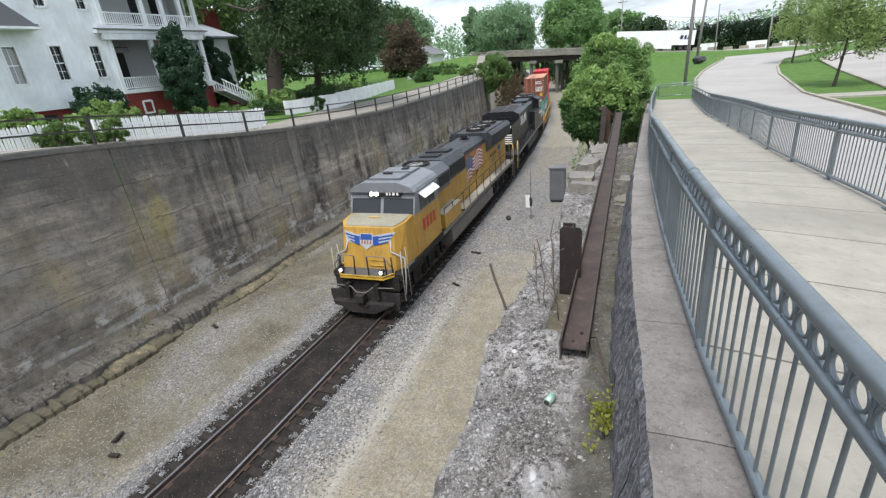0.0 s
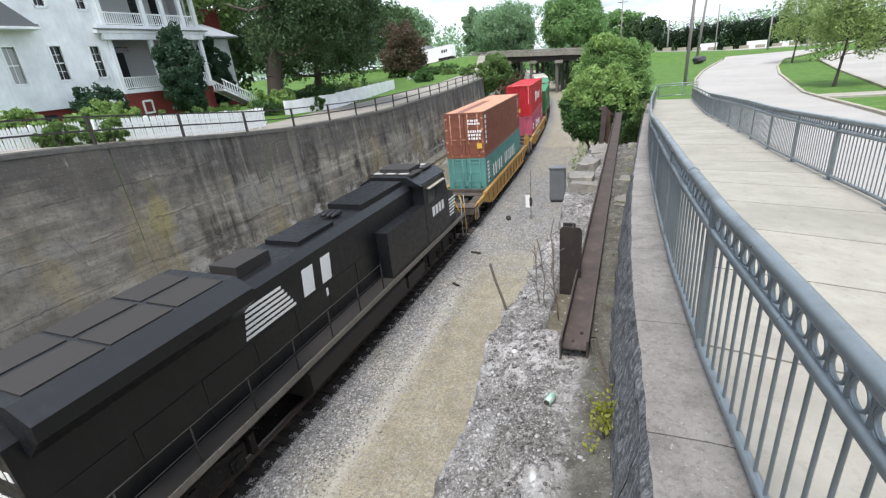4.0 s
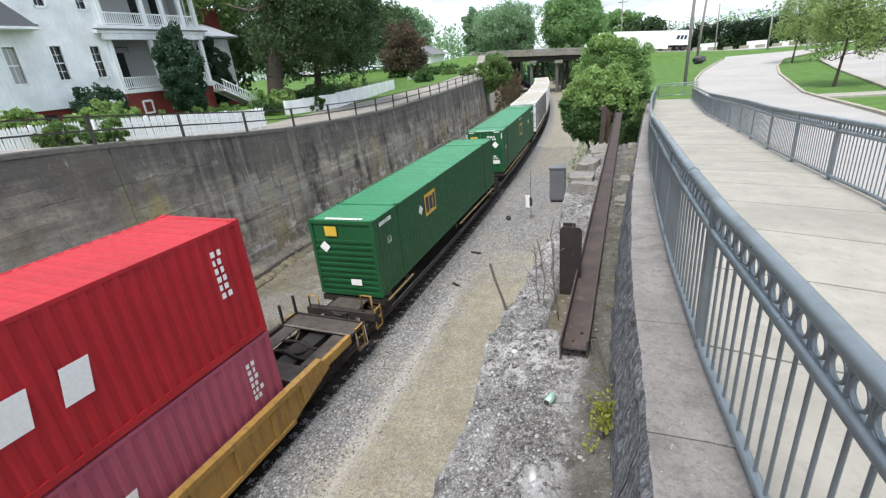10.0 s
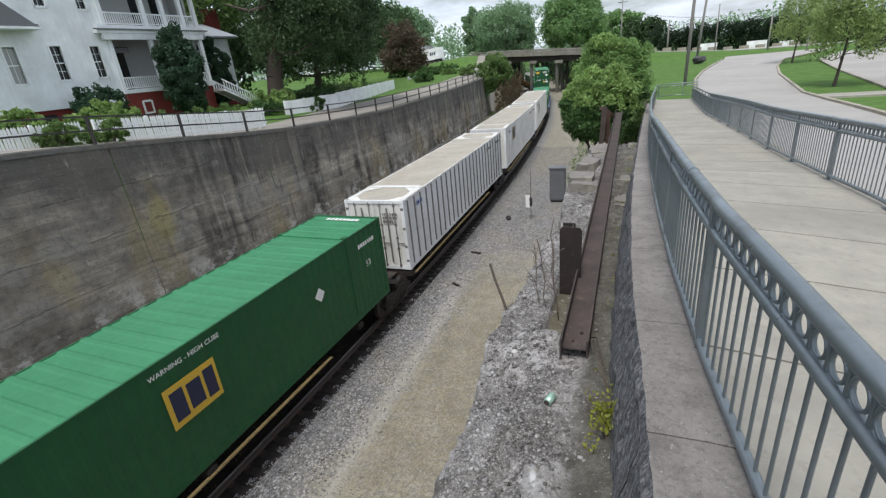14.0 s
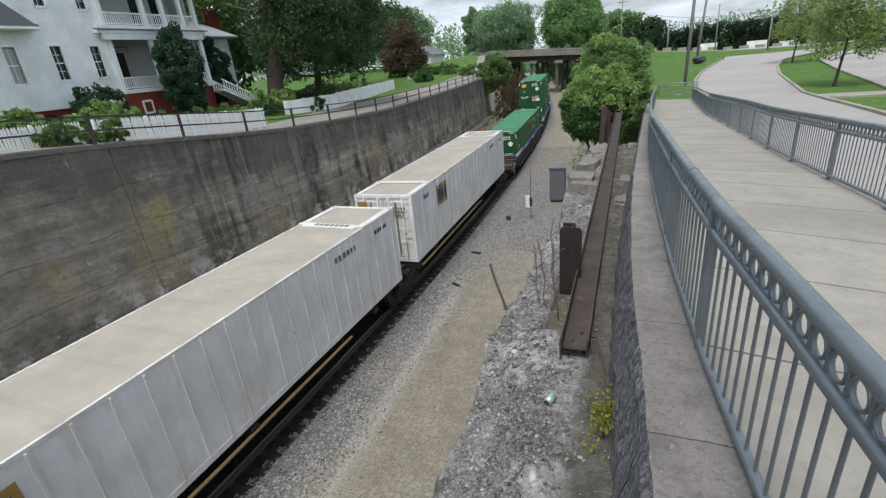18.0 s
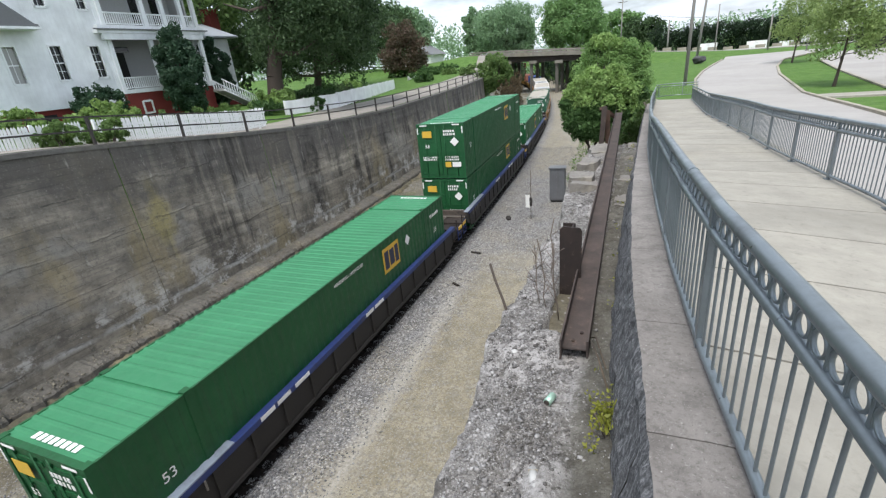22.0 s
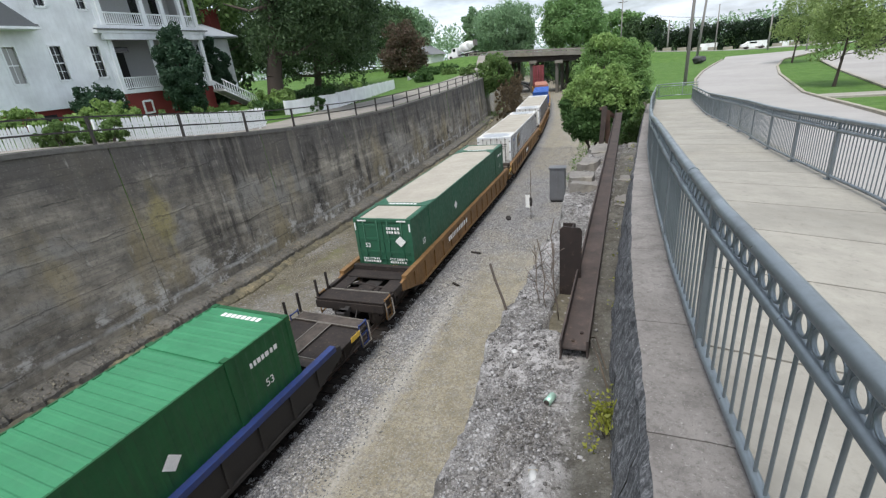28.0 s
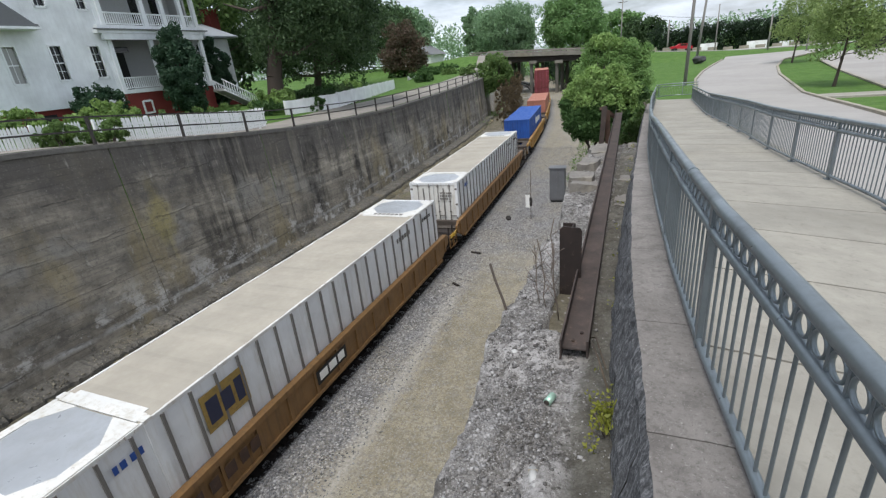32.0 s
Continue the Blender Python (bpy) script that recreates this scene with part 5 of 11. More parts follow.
    if posts53:
        for sy in (-1, 1):
            y = sy * 6.02
            for sx in (-1, 1):
                boxes("lifting_post", [(min(sx * (hw + 0.012), sx * (hw - 0.05)), max(sx * (hw + 0.012), sx * (hw - 0.05)), y - 0.09, y + 0.09, 0.0, H)], side, c)
                boxes("corner_casting", [(min(sx * (hw + 0.016), sx * (hw - 0.16)), max(sx * (hw + 0.016), sx * (hw - 0.16)), y - 0.09, y + 0.09, H - 0.06, H + 0.012)], roof_band or side, c)
            boxes("roof_beam", [(-hw + 0.14, hw - 0.14, y - 0.12, y + 0.12, H - 0.03, H + 0.004)], roof_band or roof, c)
    TRAIN.append((c, u0 + hl, floor))
    return c


FT40, FT53 = 12.192, 16.154


def side_posts(c, L, W, H, mat, pitch=0.61, w=0.05, proud=0.012, y0=None, y1=None):
    """Vertical stiffening posts along both sides."""
    hl, hw = L / 2, W / 2
    y0, y1 = (-hl + 0.4 if y0 is None else y0), (hl - 0.3 if y1 is None else y1)
    n = int((y1 - y0) / pitch)
    for sx in (-1, 1):
        for i in range(n + 1):
            y = y0 + (y1 - y0) * i / n
            boxes("side_post", [(min(sx * (hw - 0.02), sx * (hw + proud)), max(sx * (hw - 0.02), sx * (hw + proud)), y - w, y + w, 0.16, H - 0.10)], mat, c)


def lettered_blocks(parent, m, widths, h, gap, material, label, slant=0.0):
    """A brand name as plain blocks, one for each letter."""
    x = 0.0
    for w in widths:
        marks("name_block", [(x + 0.12 * w, x + 0.80 * w, 0, h)], material, parent, m, label, slant)
        x += w + gap


# --- containers in train order
c = container("green-blue steel container under a brown one in an ochre well wagon", FT40, 2.438, 2.87, M["c_teal"], M["c_teal"], M["c_teal"], 62.0, 0.30, rod=M["c_teal"])
lettered_blocks(c, right_side(1.222, -4.15, 1.25), [0.42, 0.42, 0.16, 0.42, 0.42], 0.80, 0.26, M["mark"], "large pale name blocks")
lettered_blocks(c, right_side(1.222, -0.35, 1.25), [0.34, 0.34, 0.14, 0.36, 0.36, 0.14, 0.36, 0.38], 0.80, 0.20, M["mark"], "large pale name blocks")
code_bars(c, right_side(1.222, -5.6, 2.4), 0.5, 0.16, 6, M["mark"], 1)
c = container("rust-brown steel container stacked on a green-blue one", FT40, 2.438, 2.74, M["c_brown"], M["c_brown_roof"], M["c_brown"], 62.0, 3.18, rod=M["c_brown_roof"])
marks("name_block", [(-0.15, 0.15, -0.30 * i, -0.30 * i + 0.20) for i in range(6)], M["mark"], c, right_side(1.222, -5.55, 2.3), "white name blocks one above another")
code_bars(c, near_end(0.25, -6.12, 2.2), 0.7, 0.12, 2, M["mark"], 2)
boxes("roof_stripe", [(-0.55, -0.05, -5.9, 1.4, 2.7245, 2.7285)], M["c_brown"], c, "darker strip of old paint")
code_bars(c, near_end(0.25, -6.12, 1.55), 0.75, 0.14, 3, M["mark"], 3)
marks("panel", [(-0.16, 0.16, -0.16, 0.16)], M["emp_yellow"], c, near_end(0.92, -6.12, 0.75), "small yellow square")
marks("marking", [(0.0, 0.05, -0.115 * i, -0.115 * i + 0.085) for i in range(13)], M["mark"], c, right_side(1.222, 5.15, 2.35), "thin column of white writing bars")
marks("marking", [(0.0, 0.05, -0.115 * i, -0.115 * i + 0.085) for i in range(6)], M["mark"], c, right_side(1.222, 5.48, 2.35), "thin column of white writing bars")
marks("panel", [(-0.04, 0.10, -0.10, 0.10)], M["mark"], c, right_side(1.222, 5.48, 1.40), "small white notice")
marks("panel", [(-0.06, 0.10, -0.08, 0.08)], M["emp_yellow"], c, right_side(1.222, 5.50, 1.06), "small yellow warning label")

c = container("faded pinkish red container below a bright red one", FT40, 2.438, 2.86, M["c_pink"], M["c_pink"], M["c_pink"], 81.95, 0.24, door=False)
marks("name_block", [(0.0, 0.40, 0.0, 0.85), (0.50, 1.0, 0.0, 0.36), (0.50, 1.0, 0.46, 0.85)], M["mark"], c, right_side(1.222, -2.15, 1.15), "large white name blocks", 0.18)
lettered_blocks(c, right_side(1.222, -0.75, 1.2), [0.66, 0.30, 0.80, 0.66], 0.58, 0.20, M["mark"], "white name blocks", 0.18)
marks("panel", [(-0.45, 0.45, -0.28, 0.28)], M["mark"], c, right_side(1.222, -4.6, 1.7), "white notice panel")
marks("dark_mark", [(-0.1, 0.1, -0.12, 0.12)], M["c_rib"], c, right_side(1.229, -4.6, 1.7))
code_bars(c, right_side(1.222, 5.2, 2.3), 0.25, 0.12, 6, M["mark"], 5)
c = container("bright red container stacked on a faded one", FT40, 2.438, 2.88, M["c_red"], M["c_red"], M["c_red"], 81.95, 3.14, door=False)
marks("name_block", [(0.0, 0.44, 0.0, 1.0), (0.54, 1.1, 0.0, 0.44), (0.54, 1.1, 0.54, 1.0)], M["mark"], c, right_side(1.222, -2.2, 1.0), "large white name blocks", 0.18)
lettered_blocks(c, right_side(1.222, -0.7, 1.1), [0.68, 0.32, 0.84, 0.68], 0.66, 0.20, M["mark"], "white name blocks", 0.18)
code_bars(c, right_side(1.222, 5.15, 2.3), 0.28, 0.13, 6, M["mark"], 6)
marks("panel", [(-0.13, 0.13, -0.18, 0.18)], M["emp_yellow"], c, near_end(0.0, -6.12, 0.55), "small yellow label")
marks("warning_stripe", [(0.1 * i, 0.1 * i + 0.055, 0, 0.05) for i in range(4)], M["emp_yellow"], c, near_end(0.75, -6.12, 2.8), "yellow corner stripes")
marks("marking", [(0.0, 0.03, -0.2 * i, -0.2 * i + 0.15) for i in range(8)], M["mark"], c, near_end(0.95, -6.12, 2.55))
marks("roof_number", [(0, 0.62, 0, 0.16), (0.9, 1.3, 0.25, 0.38)], M["mark"], c, Matrix.Translation((-0.6, -5.9, 2.89)))

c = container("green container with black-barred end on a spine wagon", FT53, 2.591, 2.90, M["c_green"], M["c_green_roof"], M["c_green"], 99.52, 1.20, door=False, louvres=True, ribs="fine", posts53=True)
emp_panel(c, 1.297, -2.9, 2.02)
diamond(c, right_side(1.297, -4.0, 2.0))
diamond(c, right_side(1.297, -2.6, 1.75))
diamond(c, near_end(-0.75, -8.08, 1.9))
marks("panel", [(-0.2, 0.28, -0.18, 0.18)], M["emp_yellow"], c, near_end(-0.45, -8.08, 2.5), "small yellow panel")
marks("panel", [(-0.22, 0.22, -0.12, 0.12)], M["mark"], c, near_end(0.3, -8.08, 0.55))
code_bars(c, right_side(1.297, -7.6, 2.55), 0.9, 0.14, 1, M["mark"], 7)
lettering("53", 0.34, M["mark"], c, right_side(1.299, -7.0, 1.75))
marks("roof_number", [(0.17 * i, 0.17 * i + 0.12, 0, 0.16) for i in range(9)], M["mark"], c, Matrix.Translation((-0.7, -7.9, 2.886)))

DOOR_MARKS = 20


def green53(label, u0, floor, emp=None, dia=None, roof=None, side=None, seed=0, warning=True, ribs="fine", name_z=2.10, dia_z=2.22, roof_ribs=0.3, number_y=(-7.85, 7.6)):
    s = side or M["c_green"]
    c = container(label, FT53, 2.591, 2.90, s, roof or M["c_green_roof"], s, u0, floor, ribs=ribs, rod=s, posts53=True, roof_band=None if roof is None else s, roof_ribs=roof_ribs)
    if emp is not None:
        emp_panel(c, 1.297, emp - 8.077, name_z)
        marks("panel", [(-0.26, 0.26, -0.17, 0.17)], M["emp_yellow"], c, near_end(-0.72, -8.10, 2.36), "small yellow panel")
    if dia is not None:
        diamond(c, right_side(1.297, dia - 8.077, dia_z))
    diamond(c, near_end(0.78, -8.10, 1.95), 0.24)
    lettering("53", 0.34, M["mark"], c, right_side(1.299, -6.9, 1.45))
    lettering("53", 0.30, M["mark"], c, right_side(1.299, 7.0, 1.55))
    lettering("53", 0.26, M["mark"], c, near_end(-0.75, -8.10, 1.65))
    code_bars(c, right_side(1.297, 6.55, 2.3), 0.9, 0.13, 1, M["mark"], seed + 9)
    code_bars(c, near_end(0.2, -8.10, 2.45), 0.55, 0.11, 2, M["mark"], seed + 10)
    code_bars(c, near_end(0.2, -8.10, 1.1), 0.75, 0.09, 2, M["mark"], seed + 11)
    code_bars(c, near_end(-1.05, -8.10, 1.1), 0.75, 0.08, 2, M["mark"], seed + 12)
    marks("panel", [(-0.16, 0.16, -0.14, 0.14)], M["emp_yellow"], c, near_end(0.35, -8.10, 0.75))
    marks("panel", [(-0.24, 0.24, -0.13, 0.13)], M["mark"], c, near_end(0.82, -8.10, 0.75))
    for sx in (-1, 1):
        marks("reflector", [(-0.03, 0.03, -0.17, 0.17)], M["mark"], c, near_end(sx * 1.24, -8.09, 2.55))
        marks("reflector", [(-0.2, 0.2, -0.03, 0.03)], M["mark"], c, near_end(sx * 0.9, -8.09, 2.82))
    if warning:
        lettering("WARNING - HIGH CUBE", 0.155, M["mark"], c, right_side(1.299, 0.05, 2.58))
    for y in number_y:
        marks("roof_number", [(0.17 * i, 0.17 * i + 0.12, 0, 0.16) for i in range(8)], M["mark"], c, Matrix.Translation((-0.6, y, 2.886 if roof is None else 2.912)))
    return c


green53("green container with a yellow name panel on a spine wagon", 118.6, 1.20, 8.05, 12.4, seed=20, name_z=1.78, dia_z=1.80, roof_ribs=0.46)


def white53(label, u0, floor, post, roofmat=None, emp=3.4, pitch=0.63, tone=None, rusty_band=True):
    c = container(label, FT53, 2.591, 2.90, M["c_panel"], roofmat or M["c_roof_tan"], M["c_white"], u0, floor, ribs="flat", rod=post, posts53=True, roof_band=M["c_white"], roof_ribs=1.2)
    for o in c.children:
        if o.name.split(".")[0] == "top_rail":
            o.data.materials[0] = M["c_band"]
    side_posts(c, FT53, 2.591, 2.90, post, pitch, 0.032 if post is M["c_rib"] else 0.02, 0.028)
    if emp is not None:
        marks("panel", [(-0.62, 0.62, -0.47, 0.47)], M["emp_worn"], c, right_side(1.312, emp - 8.077, 2.05), "worn yellow name panel")
        marks("block", [(-0.52, -0.2, -0.3, 0.3), (-0.12, 0.18, -0.25, 0.25), (0.28, 0.5, -0.3, 0.3)], M["emp_dark"], c, right_side(1.320, emp - 8.077, 2.05))
        if post is not M["c_rib"]:
            marks("panel", [(-0.22, 0.22, -0.16, 0.16)], M["emp_worn"], c, near_end(-0.95, -8.10, 2.45), "small worn yellow panel")
    code_bars(c, right_side(1.312, -6.85, 2.35), 0.5, 0.17, 1, M["blue_mark"], 31)
    code_bars(c, near_end(0.35, -8.10, 2.3), 0.6, 0.1, 3, M["c_rib"], 32)
    code_bars(c, right_side(1.312, 6.6, 2.4), 0.8, 0.14, 1, M["black"], 33)
    code_bars(c, right_side(1.312, 4.2, 2.35), 1.1, 0.17, 1, M["c_rib"], 34)
    marks("roof_number", [(0.2 * i, 0.2 * i + 0.13, 0, 0.18) for i in range(7)], M["c_rib"], c, Matrix.Translation((-0.6, 5.9, 2.906)))
    for sy in (-1, 1):
        for sx in (-1, 1):
            xs = sorted((sx * 1.05, sx * 1.27))
            boxes("roof_border", [(xs[0], xs[1], min(sy * 6.16, sy * 8.0), max(sy * 6.16, sy * 8.0), 2.871, 2.902)], M["c_white"], c)
            if post is not M["c_rib"]:
                continue
            bm = bmesh.new()
            prism(bm, [(sx * 1.05, sy * 6.16), (sx * 0.55, sy * 6.16), (sx * 1.05, sy * 6.75)], 2.871, 2.899, "z")
            part("roof_gusset", bm, M["c_white"], c)
            bm = bmesh.new()
            prism(bm, [(sx * 1.05, sy * 7.96), (sx * 0.6, sy * 7.96), (sx * 1.05, sy * 7.45)], 2.871, 2.899, "z")
            part("roof_gusset", bm, M["c_white"], c)
        if post is M["c_rib"] and u0 > 200:
            boxes("roof_end_sheet", [(-1.04, 1.04, min(sy * 6.17, sy * 7.95), max(sy * 6.17, sy * 7.95), 2.866, 2.888)], M["galv"], c, "dull galvanised sheet over the roof end")
        boxes("roof_band", [(-1.04, 1.04, min(sy * 5.78, sy * 6.14), max(sy * 5.78, sy * 6.14), 2.871, 2.896)], M["c_band"], c, "worn white roof band")
    for sx in (-1, 1):
        boxes("reflector", [(sx * 0.55 - 0.03, sx * 0.55 + 0.03, -8.105, -8.09, 0.3, 2.6)], M["c_rib"], c)
    return c


white53("white container with grey side posts on a spine wagon", 136.6, 1.20, M["c_rib"], emp=None)
white53("white container with rusty roof band on a spine wagon", 154.35, 1.20, M["c_white"])
white53("white container with worn yellow panel on a spine wagon", 172.05, 1.20, M["c_white"])
green53("green container sitting low in a blue well wagon", 193.36, 0.26, 10.9, 12.3, seed=40)
green53("green container below another in a blue well wagon", 213.35, 0.05, 10.82, None, seed=50, ribs="corrugated", name_z=2.28)
green53("green container stacked on another green one", 213.35, 3.01, 10.73, 12.2, seed=60)
green53("green container with ribbed roof low in a blue well wagon", 232.45, 0.26, 8.0, 12.3, seed=70, name_z=1.8, dia_z=1.72)
c = green53("dark green container with pale dusty roof in an ochre well wagon", 256.0, 0.30, None, 5.55, M["c_roof_tan"], M["c_green_dark"], 80, False, "flat", dia_z=1.81, roof_ribs=99.0, number_y=(-6.08, 5.92))
for sy in (-1, 1):
    boxes("roof_band", [(-1.25, 1.25, min(sy * 5.8, sy * 6.2), max(sy * 5.8, sy * 6.2), 2.871, 2.908)], M["c_green_dark"], c, "dark green roof band")
    for sx in (-1, 1):
        bm = bmesh.new()
        prism(bm, [(sx * 1.25, sy * 5.8), (sx * 0.75, sy * 5.8), (sx * 1.25, sy * 5.1)], 2.871, 2.900, "z")
        part("roof_gusset", bm, M["c_green_dark"], c)
        xs = sorted((sx * 1.08, sx * 1.25))
        boxes("roof_border", [(xs[0], xs[1], min(sy * 6.2, sy * 8.0), max(sy * 6.2, sy * 8.0), 2.871, 2.902)], M["c_green_dark"], c)
white53("white container with dark side posts in an ochre well wagon", 275.1, 0.30, M["c_rib"], emp=3.7)
white53("white container with dusty roof in an ochre well wagon", 294.3, 0.30, M["c_rib"], emp=None)
c = container("blue container in an ochre well wagon", FT40, 2.438, 2.75, M["c_blue"], M["c_blue"], M["c_blue"], 318.4, 0.30, door=False)
bm = bmesh.new()
cyl(bm, (1.216, 0, 1.9), (1.226, 0, 1.9), 0.42, 20)
part("round_mark", bm, M["mark"], c, "round white mark")
marks("name_block", [(1.0 + 0.5 * i, 1.35 + 0.5 * i, 0, 0.55) for i in range(8)], M["mark"], c, right_side(1.222, -1.0, 1.5))
container("salmon-coloured container in an ochre well wagon", FT40, 2.438, 2.60, M["c_salmon"], M["c_salmon"], M["c_salmon"], 338.7, 0.30)
# The last stack carries the bridge's shade in its side colour.
container("red container, bridge shade in its paint, below another like it", FT40, 2.438, 2.86, M["c_red_shaded"], M["c_salmon"], M["c_red_shaded"], 359.0, 0.30, rod=M["c_pink"])
container("red container with pale door rods, bridge shade in its paint, on another", FT40, 2.438, 2.86, M["c_red_shaded"], M["c_salmon"], M["c_red_shaded"], 359.0, 3.18, rod=M["c_pink"])


# ---------------------------------------------------------------- trucks and wagons
def wheelset_mesh(r=0.46):
    bm = bmesh.new()
    for sx in (-1, 1):
        cyl(bm, (sx * 0.70, 0, 0), (sx * 0.82, 0, 0), r, 20)
        cyl(bm, (sx * 0.665, 0, 0), (sx * 0.70, 0, 0), r + 0.028, 20)
        cyl(bm, (sx * 0.82, 0, 0), (sx * 0.835, 0, 0), r * 0.38, 10)
        for a in range(5):
            t = 6.28319 * a / 5
            box(bm, sx * 0.828 - 0.012, sx * 0.828 + 0.012, math.cos(t) * 0.26 - 0.05, math.cos(t) * 0.26 + 0.05, math.sin(t) * 0.26 - 0.05, math.sin(t) * 0.26 + 0.05)
    cyl(bm, (-1.02, 0, 0), (1.02, 0, 0), 0.08, 10)
    return finish("wheelset", bm, M["wheel"])


WHEEL = wheelset_mesh()


def truck(parent, y, axles=2, base=1.78, mat=None):
    """A bogie under a wagon or locomotive, as a part with its own pieces."""
    mat = mat or M["spine"]
    half = base / 2 if axles == 2 else base
    bm = bmesh.new()
    box(bm, -0.95, 0.95, y - 0.22, y + 0.22, 0.42, 0.78)
    cyl(bm, (0, y, 0.78), (0, y, 0.95), 0.3, 12)
    t = part("truck", bm, mat, parent)
    for sx in (-1, 1):
        bm = bmesh.new()
        x0, x1 = sorted((sx * 0.94, sx * 1.06))
        if axles == 2:
            prism(bm, [(y - half - 0.25, 0.42), (y - half + 0.2, 0.40), (y - 0.45, 0.26), (y + 0.45, 0.26), (y + half - 0.2, 0.40), (y + half + 0.25, 0.42), (y + half + 0.25, 0.60), (y + 0.5, 0.78), (y - 0.5, 0.78), (y - half - 0.25, 0.60)], x0, x1, "x")
            for k in range(3):
                cyl(bm, (sx * 1.02, y - 0.2 + 0.2 * k, 0.32), (sx * 1.02, y - 0.2 + 0.2 * k, 0.56), 0.075, 8)
        else:
            prism(bm, [(y - half - 0.35, 0.40), (y - half + 0.3, 0.34), (y + half - 0.3, 0.34), (y + half + 0.35, 0.40), (y + half + 0.35, 0.78), (y + half - 0.5, 0.92), (y - half + 0.5, 0.92), (y - half - 0.35, 0.78)], x0, x1, "x")
            for k in (-1, 0, 1):
                box(bm, sx * 1.06 - 0.05, sx * 1.06 + 0.09, y + k * half - 0.2, y + k * half + 0.2, 0.30, 0.66)
                cyl(bm, (sx * 1.14, y + k * half, 0.48), (sx * 1.2, y + k * half, 0.48), 0.13, 10)
                box(bm, sx * 1.08 - 0.06, sx * 1.08 + 0.06, y + k * half + 0.45, y + k * half + 0.62, 0.30, 0.88)
        part("side_frame", bm, mat, t)
    ys = (y - half, y + half) if axles == 2 else (y - half, y, y + half)
    for yy in ys:
        w = new("wheelset", WHEEL)
        w.parent, w.location = t, (0, yy, 0.46)
        WHEELSETS.append((w, yy))
    return t


def coupler(parent, y, sy, z=0.86):
    bm = bmesh.new()
    box(bm, -0.09, 0.09, min(y, y + sy * 0.5), max(y, y + sy * 0.5), z - 0.1, z + 0.1)
    box(bm, -0.17, 0.17, min(y + sy * 0.42, y + sy * 0.7), max(y + sy * 0.42, y + sy * 0.7), z - 0.14, z + 0.14)
    tube(bm, [(0.35, y + sy * 0.1, z), (0.38, y + sy * 0.35, z - 0.25), (0.2, y + sy * 0.65, z - 0.3)], 0.03, 6)
    part("coupler", bm, M["steel_dark"], parent)


def ladder(parent, x, y, z0, z1, mat, n=4, w=0.4):
    bm = bmesh.new()
    for yy in (y - w / 2, y + w / 2):
        box(bm, x - 0.02, x + 0.02, yy - 0.02, yy + 0.02, z0, z1)
    for i in range(n):
        z = z0 + 0.04 + (z1 - z0 - 0.08) * i / (n - 1)
        box(bm, x - 0.015, x + 0.03, y - w / 2, y + w / 2, z - 0.015, z + 0.015)
    part("ladder", bm, mat, parent)


